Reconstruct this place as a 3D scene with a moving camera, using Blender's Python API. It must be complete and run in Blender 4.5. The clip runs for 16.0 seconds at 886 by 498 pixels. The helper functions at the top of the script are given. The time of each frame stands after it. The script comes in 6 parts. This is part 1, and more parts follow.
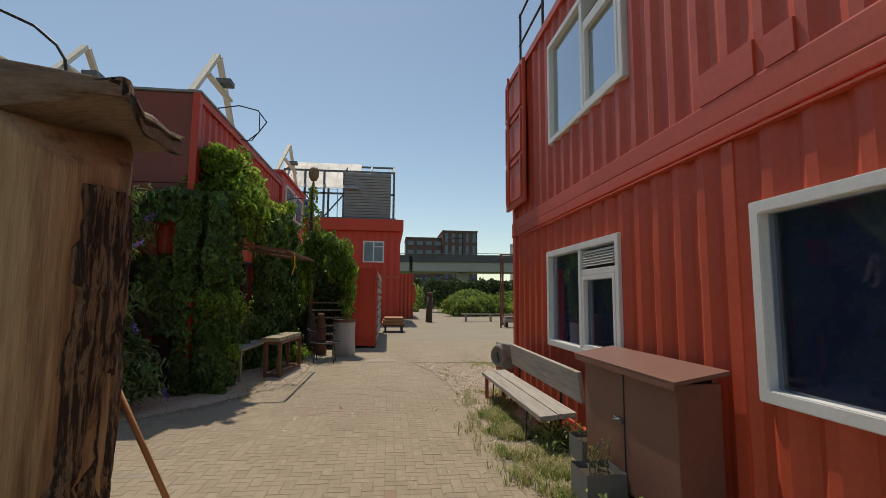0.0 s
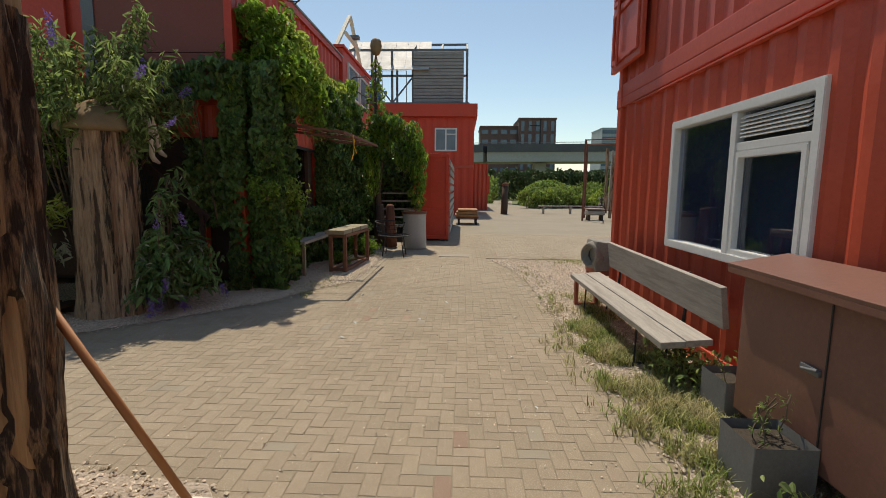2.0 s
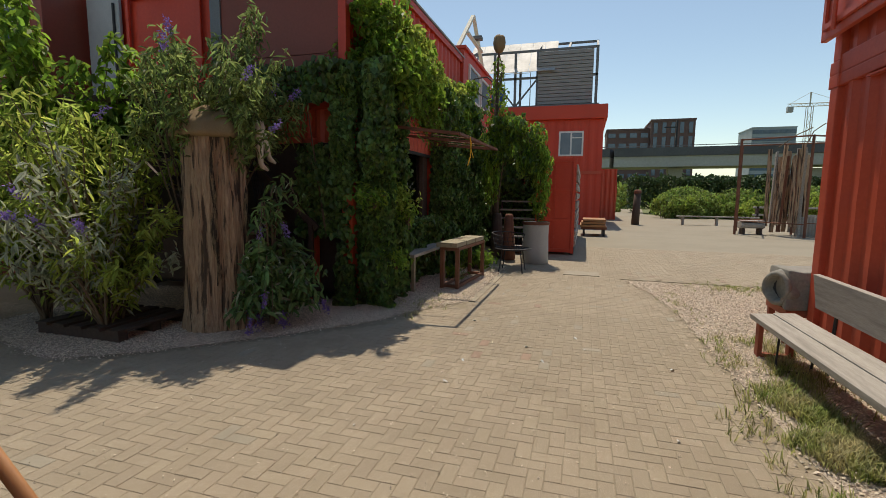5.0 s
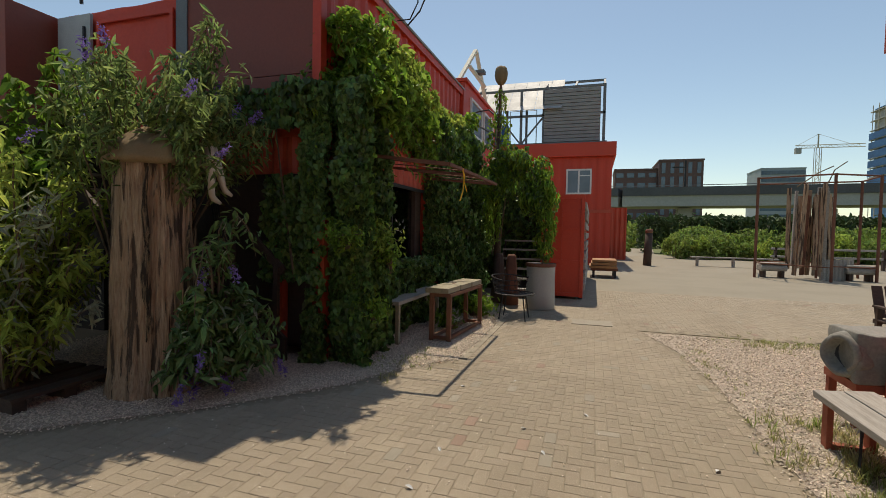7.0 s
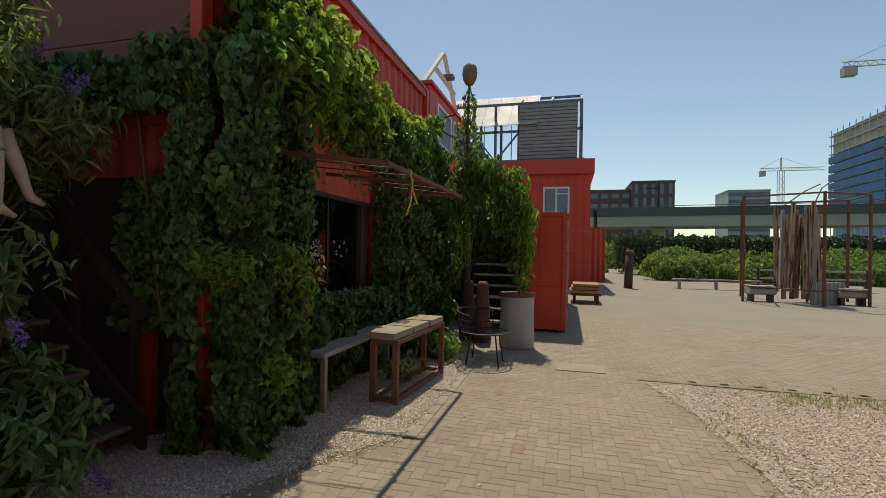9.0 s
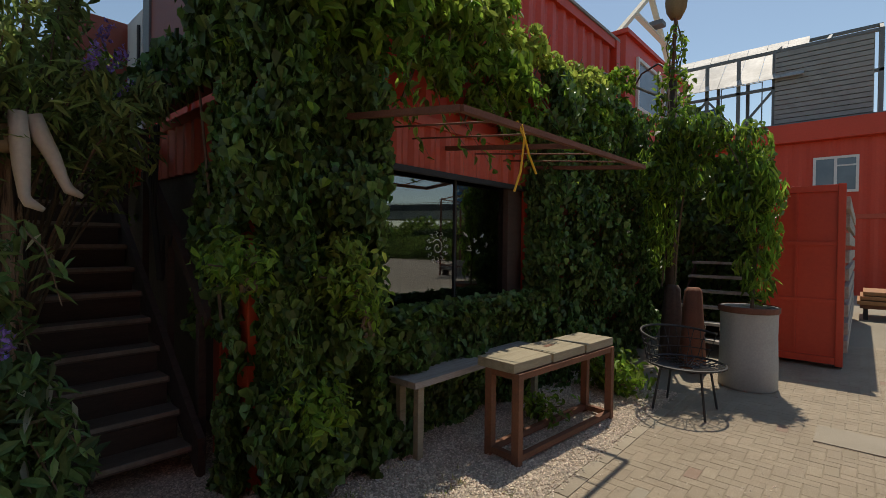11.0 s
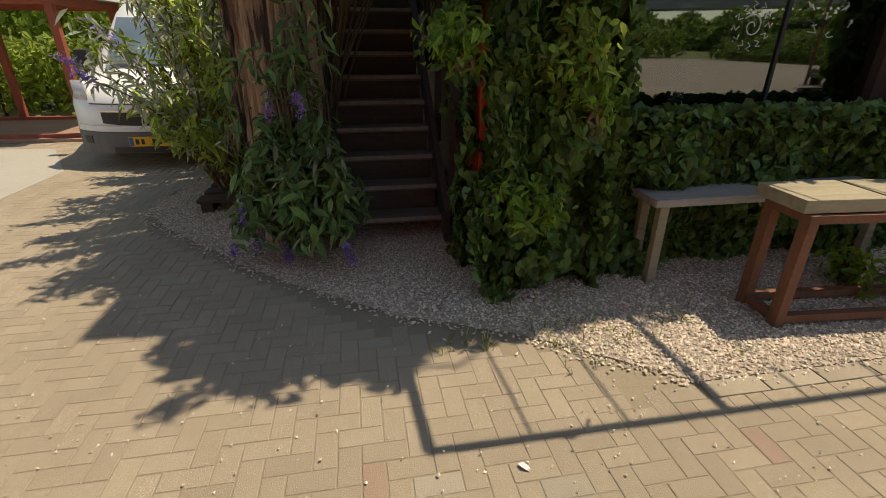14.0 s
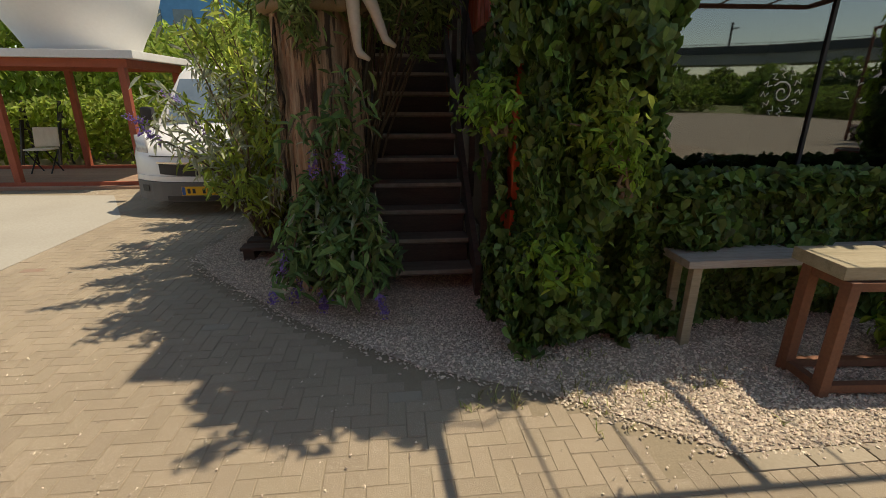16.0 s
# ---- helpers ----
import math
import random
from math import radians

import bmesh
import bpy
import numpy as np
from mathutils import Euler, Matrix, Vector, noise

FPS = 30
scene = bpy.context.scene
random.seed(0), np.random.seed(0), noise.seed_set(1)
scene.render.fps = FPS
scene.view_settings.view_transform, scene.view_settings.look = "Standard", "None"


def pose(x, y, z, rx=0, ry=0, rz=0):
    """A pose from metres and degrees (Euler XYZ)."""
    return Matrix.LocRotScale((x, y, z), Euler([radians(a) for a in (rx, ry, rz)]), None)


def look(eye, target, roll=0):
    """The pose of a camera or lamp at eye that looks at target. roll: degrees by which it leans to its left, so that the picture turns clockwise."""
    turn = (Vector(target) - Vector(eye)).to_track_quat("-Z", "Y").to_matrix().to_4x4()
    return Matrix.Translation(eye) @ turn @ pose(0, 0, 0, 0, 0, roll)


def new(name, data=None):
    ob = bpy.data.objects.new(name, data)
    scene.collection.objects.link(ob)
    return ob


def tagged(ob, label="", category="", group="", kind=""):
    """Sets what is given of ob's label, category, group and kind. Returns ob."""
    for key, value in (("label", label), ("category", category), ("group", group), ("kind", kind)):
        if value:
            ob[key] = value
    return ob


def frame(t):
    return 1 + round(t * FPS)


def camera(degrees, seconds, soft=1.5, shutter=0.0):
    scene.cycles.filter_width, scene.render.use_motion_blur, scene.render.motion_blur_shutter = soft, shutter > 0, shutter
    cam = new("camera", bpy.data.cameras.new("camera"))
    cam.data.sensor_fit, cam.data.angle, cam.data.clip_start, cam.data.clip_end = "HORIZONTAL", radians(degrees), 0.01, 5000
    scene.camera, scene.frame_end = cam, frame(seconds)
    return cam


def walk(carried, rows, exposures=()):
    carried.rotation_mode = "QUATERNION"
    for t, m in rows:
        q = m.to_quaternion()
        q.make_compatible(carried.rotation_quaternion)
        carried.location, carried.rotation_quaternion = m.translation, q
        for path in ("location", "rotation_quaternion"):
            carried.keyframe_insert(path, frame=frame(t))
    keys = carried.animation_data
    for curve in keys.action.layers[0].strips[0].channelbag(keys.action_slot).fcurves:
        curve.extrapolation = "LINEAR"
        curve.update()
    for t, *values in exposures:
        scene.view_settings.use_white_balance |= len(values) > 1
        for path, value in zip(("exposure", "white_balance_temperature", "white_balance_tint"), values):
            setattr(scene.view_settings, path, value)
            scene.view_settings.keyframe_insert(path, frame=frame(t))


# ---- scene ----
cam = camera(87.1, 16.0, soft=0.6)
METRES, EYE, TILT, LEAN, TURN = 7.2, 1.5, 0.0, 0.0, -6.6
ROWS = [
    (0.0, 0.0, 0.0, 0.0, -0.05, 5.92, -0.5),
    (0.5, -0.0014, 0.0522, -0.0008, 2.35, 0.72, -0.36),
    (1.0, -0.013, 0.0944, -0.007, 5.34, -3.4, -0.25),
    (1.5, -0.0152, 0.1302, -0.008, 8.07, -6.85, -0.39),
    (2.0, -0.0141, 0.1623, -0.0062, 8.97, -7.41, -0.46),
    (2.5, -0.0305, 0.1876, -0.0038, 9.58, -5.85, -0.49),
    (3.0, -0.0381, 0.2069, 0.0014, 11.12, -4.84, -0.65),
    (3.5, -0.0304, 0.2356, -0.0005, 13.29, -3.61, -0.67),
    (4.0, -0.0299, 0.2541, 0.002, 16.61, -5.33, -0.78),
    (4.5, -0.0475, 0.2708, -0.0033, 22.38, -6.95, -0.8),
    (7.0, -0.0686, 0.4173, -0.0004, 24.47, -2.15, -1.11),
    (7.5, -0.086, 0.4677, -0.0001, 22.2, -0.57, -0.98),
    (8.0, -0.1025, 0.519, 0.0068, 20.63, -0.25, -0.98),
    (10.5, -0.1328, 0.8047, 0.0083, 36.17, 2.03, -0.9),
    (11.0, -0.1245, 0.8584, 0.0094, 48.58, -0.71, -0.71),
    (11.5, -0.1391, 0.8933, 0.0032, 62.45, -5.55, -0.44),
    (12.0, -0.1375, 0.9174, 0.0012, 75.63, -11.15, -0.32),
    (12.5, -0.1294, 0.9379, -0.0011, 80.04, -15.61, -0.28),
    (13.0, -0.1274, 0.9413, -0.0038, 82.54, -19.88, -0.35),
    (13.5, -0.1282, 0.9401, -0.0074, 84.58, -23.02, -0.38),
    (14.0, -0.1288, 0.9397, -0.0083, 86.29, -24.23, -0.38),
    (14.5, -0.1273, 0.9398, -0.0048, 87.78, -24.18, -0.37),
    (15.0, -0.125, 0.9387, -0.0017, 88.98, -23.79, -0.39),
    (15.5, -0.1244, 0.938, -0.0015, 89.78, -21.82, -0.38),
    (16.0, -0.1221, 0.9375, 0.0017, 90.18, -18.51, -0.45),
]
EXPOSURES = [(0.0, 0.02, 7400, 10), (1.5, 0.22, 7400, 10), (3.5, 0.28, 7400, 10), (8.0, 0.12, 7500, 10), (10.5, 0.05, 7100, 10), (11.2, 0.15, 7400, 10), (12.0, 1.18, 8000, 10), (12.6, 1.22, 8000, 10), (13.0, 1.08, 8100, 10), (13.5, 0.83, 8200, 10), (14.0, 0.59, 8200, 10), (16.0, 0.5, 8200, 10)]
walk(cam, [(t, pose(0, 0, EYE, TILT, LEAN, TURN) @ pose(METRES * x, METRES * y, METRES * z, 90 + pitch, roll, yaw)) for t, x, y, z, yaw, pitch, roll in ROWS],
     exposures=EXPOSURES)

# ---- light ----
SUN_TO = Vector((0.285, -1.07, -2.28)).normalized()
world = bpy.data.worlds.new("sky")
scene.world = world
world.use_nodes = True
wn = world.node_tree
sky = wn.nodes.new("ShaderNodeTexSky")
sky.sky_type = "NISHITA"
sky.sun_disc = False
sky.sun_elevation = math.asin(-SUN_TO.z)
sky.sun_rotation = math.atan2(-SUN_TO.x, -SUN_TO.y)
sky.air_density, sky.dust_density, sky.ozone_density = 1.0, 0.35, 1.0
haze = wn.nodes.new("ShaderNodeMix")
haze.data_type, haze.blend_type = "RGBA", "MULTIPLY"
haze.inputs[0].default_value = 1.0
haze.inputs[7].default_value = (0.97, 1.01, 0.985, 1.0)
wn.links.new(sky.outputs[0], haze.inputs[6])
wn.links.new(haze.outputs[2], wn.nodes["Background"].inputs[0])
wn.nodes["Background"].inputs[1].default_value = 0.118
sun = new("sun", bpy.data.lights.new("sun", "SUN"))
sun.data.energy, sun.data.angle, sun.data.color = 3.3, radians(0.6), (1.0, 0.95, 0.87)
sun.matrix_world = look((0, 0, 30), Vector((0, 0, 30)) + SUN_TO)

# ---- materials ----
def nd(nt, kind, **kw):
    n = nt.nodes.new(kind)
    for k, v in kw.items():
        n.inputs[k.replace("_", " ")].default_value = v
    return n


def rgba(c):
    return (c[0], c[1], c[2], 1.0)


def surface(name, c1, c2, stain=None, scale=2.0, fine=60.0, rough=0.6, rough2=None, metal=0.0, bump=0.25, depth=0.004,
            stretch=(1, 1, 1), amount=0.5, piece=0.0, island=0.0, see=0.0, cut=(0.45, 0.75), speck=None):
    """A weathered surface: two tones mixed by fine grain, a stain tone by large patches, and relief."""
    m = bpy.data.materials.new(name)
    m.use_nodes = True
    nt = m.node_tree
    b = nt.nodes["Principled BSDF"]
    tc = nt.nodes.new("ShaderNodeTexCoord")
    mp = nt.nodes.new("ShaderNodeMapping")
    mp.inputs["Scale"].default_value = stretch
    nt.links.new(tc.outputs["Object"], mp.inputs[0])
    grain = nd(nt, "ShaderNodeTexNoise", Scale=fine, Detail=5.0, Roughness=0.65)
    nt.links.new(mp.outputs[0], grain.inputs["Vector"])
    big = nd(nt, "ShaderNodeTexNoise", Scale=scale, Detail=6.0, Roughness=0.6)
    nt.links.new(mp.outputs[0], big.inputs["Vector"])
    r1 = nt.nodes.new("ShaderNodeMapRange")
    r1.inputs[1].default_value, r1.inputs[2].default_value = 0.3, 0.7
    nt.links.new(grain.outputs[0], r1.inputs[0])
    mx = nt.nodes.new("ShaderNodeMix")
    mx.data_type = "RGBA"
    mx.inputs[6].default_value, mx.inputs[7].default_value = rgba(c1), rgba(c2)
    nt.links.new(r1.outputs[0], mx.inputs[0])
    out = mx.outputs[2]
    r2 = nt.nodes.new("ShaderNodeMapRange")
    r2.inputs[1].default_value, r2.inputs[2].default_value = cut
    r2.inputs[4].default_value = amount
    nt.links.new(big.outputs[0], r2.inputs[0])
    m2 = nt.nodes.new("ShaderNodeMix")
    m2.data_type = "RGBA"
    m2.inputs[7].default_value = rgba(stain or [0.6 * v for v in c1])
    nt.links.new(r2.outputs[0], m2.inputs[0])
    nt.links.new(out, m2.inputs[6])
    out = m2.outputs[2]
    if speck:
        sn = nd(nt, "ShaderNodeTexNoise", Scale=speck[1], Detail=2.0, Roughness=0.5)
        nt.links.new(mp.outputs[0], sn.inputs["Vector"])
        sr = nt.nodes.new("ShaderNodeMapRange")
        sr.inputs[1].default_value, sr.inputs[2].default_value, sr.inputs[4].default_value = speck[2], speck[2] + 0.06, 0.85
        nt.links.new(sn.outputs[0], sr.inputs[0])
        ms_ = nt.nodes.new("ShaderNodeMix")
        ms_.data_type = "RGBA"
        ms_.inputs[7].default_value = rgba(speck[0])
        nt.links.new(sr.outputs[0], ms_.inputs[0])
        nt.links.new(out, ms_.inputs[6])
        out = ms_.outputs[2]
    for amt, kind, sock in ((piece, "ShaderNodeObjectInfo", "Random"), (island, "ShaderNodeNewGeometry", "Random Per Island")):
        if amt:
            src = nt.nodes.new(kind)
            mr = nt.nodes.new("ShaderNodeMapRange")
            mr.inputs[3].default_value, mr.inputs[4].default_value = 1 - amt, 1 + amt
            nt.links.new(src.outputs[sock], mr.inputs[0])
            hs = nt.nodes.new("ShaderNodeHueSaturation")
            nt.links.new(mr.outputs[0], hs.inputs["Value"])
            nt.links.new(out, hs.inputs["Color"])
            m3 = nt.nodes.new("ShaderNodeMapRange")
            m3.inputs[3].default_value, m3.inputs[4].default_value = 0.5 - amt * 0.04, 0.5 + amt * 0.03
            fr = nd(nt, "ShaderNodeMath")
            fr.operation = "FRACT"
            ml = nt.nodes.new("ShaderNodeMath")
            ml.operation = "MULTIPLY"
            ml.inputs[1].default_value = 7.31
            nt.links.new(src.outputs[sock], ml.inputs[0])
            nt.links.new(ml.outputs[0], fr.inputs[0])
            nt.links.new(fr.outputs[0], m3.inputs[0])
            nt.links.new(m3.outputs[0], hs.inputs["Hue"])
            out = hs.outputs[0]
    nt.links.new(out, b.inputs["Base Color"])
    b.inputs["Metallic"].default_value = metal
    rr = nt.nodes.new("ShaderNodeMapRange")
    rr.inputs[3].default_value, rr.inputs[4].default_value = rough, rough2 if rough2 is not None else min(1, rough + 0.2)
    nt.links.new(big.outputs[0], rr.inputs[0])
    nt.links.new(rr.outputs[0], b.inputs["Roughness"])
    if bump:
        bp = nd(nt, "ShaderNodeBump", Strength=bump, Distance=depth)
        nt.links.new(grain.outputs[0], bp.inputs["Height"])
        nt.links.new(bp.outputs[0], b.inputs["Normal"])
    if see:
        tr = nt.nodes.new("ShaderNodeBsdfTranslucent")
        nt.links.new(out, tr.inputs[0])
        ms = nt.nodes.new("ShaderNodeMixShader")
        ms.inputs[0].default_value = see
        nt.links.new(b.outputs[0], ms.inputs[1])
        nt.links.new(tr.outputs[0], ms.inputs[2])
        nt.links.new(ms.outputs[0], nt.nodes["Material Output"].inputs[0])
    return m


RED = surface("red_paint", (0.50, 0.068, 0.030), (0.57, 0.090, 0.042), (0.40, 0.07, 0.04), scale=1.3, fine=25, rough=0.38, rough2=0.6, bump=0.12, depth=0.003, amount=0.6)
RED2 = surface("bright_red_paint", (0.55, 0.042, 0.016), (0.62, 0.058, 0.022), (0.45, 0.05, 0.025), scale=0.8, fine=20, rough=0.4, rough2=0.6, bump=0.1, amount=0.5)
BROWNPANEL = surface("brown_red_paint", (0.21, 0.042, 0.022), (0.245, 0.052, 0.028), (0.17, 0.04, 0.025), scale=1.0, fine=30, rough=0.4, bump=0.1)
RUSTBROWN = surface("oxblood_steel", (0.165, 0.072, 0.052), (0.20, 0.09, 0.066), (0.12, 0.056, 0.043), scale=2.2, fine=45, rough=0.38, rough2=0.55, bump=0.15)
RUST = surface("rusty_steel", (0.16, 0.06, 0.035), (0.24, 0.10, 0.06), (0.08, 0.04, 0.03), scale=6, fine=80, rough=0.7, metal=0.2, bump=0.4)
RUSTBAR = surface("rust_brown_bar", (0.15, 0.06, 0.03), (0.22, 0.09, 0.045), (0.10, 0.045, 0.028), scale=5, fine=60, rough=0.65, bump=0.3)
RUSTRED = surface("rust_red_paint", (0.30, 0.07, 0.035), (0.36, 0.095, 0.05), (0.16, 0.05, 0.03), scale=5, fine=60, rough=0.6, bump=0.3)
WHITE = surface("white_frame", (0.66, 0.66, 0.64), (0.74, 0.74, 0.72), (0.5, 0.49, 0.46), scale=3, fine=50, rough=0.35, bump=0.05, amount=0.35)
GREYDOOR = surface("grey_door_paint", (0.36, 0.37, 0.38), (0.42, 0.43, 0.44), rough=0.5, bump=0.05)
GREYMETAL = surface("grey_steel", (0.16, 0.165, 0.17), (0.2, 0.205, 0.21), (0.12, 0.12, 0.12), rough=0.5, metal=0.5, bump=0.1)
DARKMETAL = surface("dark_steel", (0.03, 0.03, 0.032), (0.045, 0.045, 0.047), (0.06, 0.045, 0.035), scale=5, rough=0.5, metal=0.4, bump=0.15)
TIN = surface("bright_tin", (0.36, 0.36, 0.355), (0.47, 0.47, 0.465), (0.18, 0.178, 0.172), scale=0.9, fine=6, rough=0.55, rough2=0.7, metal=0.15, bump=0.5, depth=0.02)
SLAT = surface("grey_cladding", (0.25, 0.245, 0.24), (0.32, 0.315, 0.31), rough=0.6, bump=0.2)
GREYWOOD = surface("weathered_wood", (0.30, 0.27, 0.235), (0.42, 0.385, 0.34), (0.17, 0.15, 0.13), scale=2.5, fine=22, stretch=(9, 0.7, 9), rough=0.8, bump=0.5, depth=0.004, amount=0.7, piece=0.1)
TABLEWOOD = surface("mossy_wood", (0.27, 0.225, 0.15), (0.36, 0.31, 0.215), (0.17, 0.15, 0.09), scale=2.0, fine=20, stretch=(9, 0.8, 9), rough=0.8, bump=0.5, amount=0.7, piece=0.12)
PALEWOOD = surface("pale_timber", (0.66, 0.62, 0.51), (0.74, 0.70, 0.59), (0.52, 0.47, 0.37), stretch=(6, 6, 1), fine=15, rough=0.75, bump=0.3)
DARKWOOD = surface("dark_wood", (0.055, 0.034, 0.026), (0.09, 0.058, 0.042), (0.03, 0.02, 0.016), scale=3, fine=25, stretch=(8, 1, 8), rough=0.7, bump=0.4)
TREAD = surface("worn_tread", (0.12, 0.082, 0.06), (0.2, 0.145, 0.105), (0.055, 0.036, 0.028), scale=3, fine=25, stretch=(8, 1, 8), rough=0.7, bump=0.4, piece=0.15)
POSTWOOD = surface("split_log", (0.33, 0.225, 0.11), (0.47, 0.34, 0.185), (0.13, 0.078, 0.04), scale=2.6, fine=14, stretch=(3.4, 3.4, 0.22), rough=0.78, bump=0.9, depth=0.014, amount=0.8, cut=(0.5, 0.64))
BARK = surface("dark_bark", (0.17, 0.105, 0.055), (0.45, 0.32, 0.19), (0.03, 0.02, 0.014), scale=4.2, fine=24, stretch=(9.0, 9.0, 0.9), rough=0.85, bump=1.0, depth=0.025, amount=0.94, cut=(0.43, 0.54))
CAPWOOD = surface("weathered_cap", (0.20, 0.145, 0.10), (0.30, 0.225, 0.155), (0.10, 0.07, 0.045), scale=5, fine=16, stretch=(1, 5, 5), rough=0.85, bump=0.9, depth=0.02, amount=0.8)
STUMPWOOD = surface("stump_wood", (0.26, 0.155, 0.092), (0.54, 0.38, 0.25), (0.045, 0.027, 0.019), scale=3.0, fine=12, stretch=(4.5, 4.5, 0.4), rough=0.8, bump=1.0, depth=0.025, amount=0.9, cut=(0.52, 0.57))
CANVAS = surface("brown_canvas", (0.22, 0.15, 0.075), (0.27, 0.185, 0.10), (0.15, 0.10, 0.05), scale=4, fine=90, rough=0.85, bump=0.2)
BROOMWOOD = surface("broom_wood", (0.34, 0.15, 0.055), (0.42, 0.20, 0.08), (0.25, 0.11, 0.04), scale=5, fine=20, stretch=(3, 3, 0.5), rough=0.5, bump=0.2)
CONCRETE = surface("concrete", (0.36, 0.35, 0.33), (0.44, 0.43, 0.40), (0.28, 0.27, 0.25), scale=2, fine=50, rough=0.85, bump=0.3)
STONE = surface("carved_stone", (0.20, 0.19, 0.165), (0.29, 0.275, 0.24), (0.13, 0.125, 0.10), scale=4, fine=40, rough=0.85, bump=0.5)
# stone darkened to paint the shade inside the carved hollow
HOLLOWSHADE = surface("hollow_shade_stone", (0.035, 0.034, 0.036), (0.06, 0.058, 0.058), rough=0.8, bump=0.4)
PLANTER = surface("grey_planter", (0.14, 0.135, 0.13), (0.18, 0.175, 0.165), (0.11, 0.10, 0.09), scale=5, fine=70, rough=0.75, bump=0.15)
SOIL = surface("soil", (0.035, 0.026, 0.018), (0.07, 0.052, 0.036), rough=0.95, bump=0.8, depth=0.01)
SAND = surface("dry_sand", (0.25, 0.215, 0.16), (0.32, 0.278, 0.21), (0.20, 0.172, 0.125), scale=0.5, fine=26, rough=0.95, bump=0.35, depth=0.006)
JOINT = surface("joint_sand", (0.20, 0.162, 0.11), (0.29, 0.24, 0.165), (0.17, 0.136, 0.09), scale=1.5, fine=120, rough=0.95, bump=0.5)
PAVER = surface("paver", (0.215, 0.172, 0.118), (0.345, 0.282, 0.20), (0.20, 0.158, 0.107), scale=1.2, fine=190, rough=0.9, bump=1.0, depth=0.004, amount=0.6, piece=0.06, island=0.07, speck=((0.60, 0.53, 0.42), 310, 0.585))
PAVERPINK = surface("pink_paver", (0.25, 0.165, 0.12), (0.34, 0.235, 0.17), (0.21, 0.15, 0.105), scale=2, fine=190, rough=0.9, bump=1.0, piece=0.08, speck=((0.52, 0.44, 0.35), 310, 0.60))
PAVERGREY = surface("grey_paver", (0.25, 0.215, 0.16), (0.35, 0.305, 0.235), (0.22, 0.19, 0.14), scale=2, fine=190, rough=0.9, bump=1.0, piece=0.08, speck=((0.54, 0.49, 0.40), 310, 0.60))
KERB = surface("kerb_stone", (0.28, 0.235, 0.17), (0.35, 0.30, 0.225), (0.22, 0.185, 0.13), scale=2, fine=80, rough=0.85, bump=0.4, piece=0.1)
GRAVELBED = surface("gravel_bed", (0.36, 0.285, 0.22), (0.58, 0.485, 0.39), (0.29, 0.225, 0.17), scale=1.4, fine=60, rough=0.95, bump=1.0, depth=0.02)
CHIP = surface("gravel_chip", (0.52, 0.43, 0.32), (0.66, 0.57, 0.46), (0.40, 0.31, 0.22), scale=25, fine=140, rough=0.85, bump=0.2, island=0.45)
SLAB = surface("concrete_slab", (0.33, 0.305, 0.255), (0.39, 0.365, 0.31), (0.28, 0.255, 0.205), scale=0.8, fine=40, rough=0.9, bump=0.3)
DECK = surface("deck_boards", (0.30, 0.19, 0.125), (0.37, 0.24, 0.165), (0.24, 0.15, 0.10), scale=2, fine=25, rough=0.8, bump=0.3, piece=0.12)
IVY = surface("ivy_leaf", (0.073, 0.152, 0.033), (0.13, 0.23, 0.057), (0.043, 0.092, 0.021), scale=3, fine=30, rough=0.36, bump=0.1, island=0.6, see=0.3)
# leaf colour raised to stand in for sun on the shaded shrubs
SUNLEAF = surface("sun_brightened_leaf", (0.32, 0.42, 0.08), (0.45, 0.52, 0.13), (0.19, 0.28, 0.055), scale=3, fine=30, rough=0.5, bump=0.1, island=0.5, see=0.68)
VINE = surface("vine_leaf", (0.16, 0.285, 0.035), (0.25, 0.385, 0.055), (0.085, 0.17, 0.026), scale=2, fine=30, rough=0.42, bump=0.1, island=0.55, see=0.6)
SHRUB = surface("grey_green_leaf", (0.17, 0.25, 0.07), (0.29, 0.365, 0.13), (0.10, 0.165, 0.05), scale=3, fine=30, rough=0.5, bump=0.1, island=0.6, see=0.55)
PALELEAF = surface("white_backed_leaf", (0.36, 0.40, 0.28), (0.50, 0.53, 0.40), (0.22, 0.28, 0.14), scale=3, fine=30, rough=0.6, bump=0.1, island=0.4, see=0.45)
NETTING = surface("blue_netting", (0.035, 0.125, 0.28), (0.055, 0.18, 0.38), (0.03, 0.08, 0.17), scale=0.25, fine=2.5, rough=0.8, bump=0.1, amount=0.8)
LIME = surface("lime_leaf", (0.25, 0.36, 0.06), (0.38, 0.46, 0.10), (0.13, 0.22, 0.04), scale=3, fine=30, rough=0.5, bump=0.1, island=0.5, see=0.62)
FARLEAF = surface("hedge_leaf", (0.17, 0.265, 0.05), (0.28, 0.36, 0.085), (0.09, 0.16, 0.032), scale=0.6, fine=8, rough=0.6, bump=0.1, island=0.6, see=0.35)
DARKLEAF = surface("clipped_hedge_leaf", (0.05, 0.085, 0.026), (0.075, 0.12, 0.036), rough=0.6, island=0.35, see=0.15)
GRASS = surface("grass_blade", (0.17, 0.25, 0.05), (0.30, 0.34, 0.10), (0.48, 0.42, 0.22), scale=3.5, fine=20, rough=0.6, bump=0.0, island=0.6, see=0.4, amount=0.85, cut=(0.4, 0.6))
MEADOW = surface("rough_grass", (0.09, 0.12, 0.035), (0.16, 0.17, 0.06), (0.22, 0.19, 0.10), scale=0.15, fine=6, rough=0.95, bump=0.8, depth=0.05)
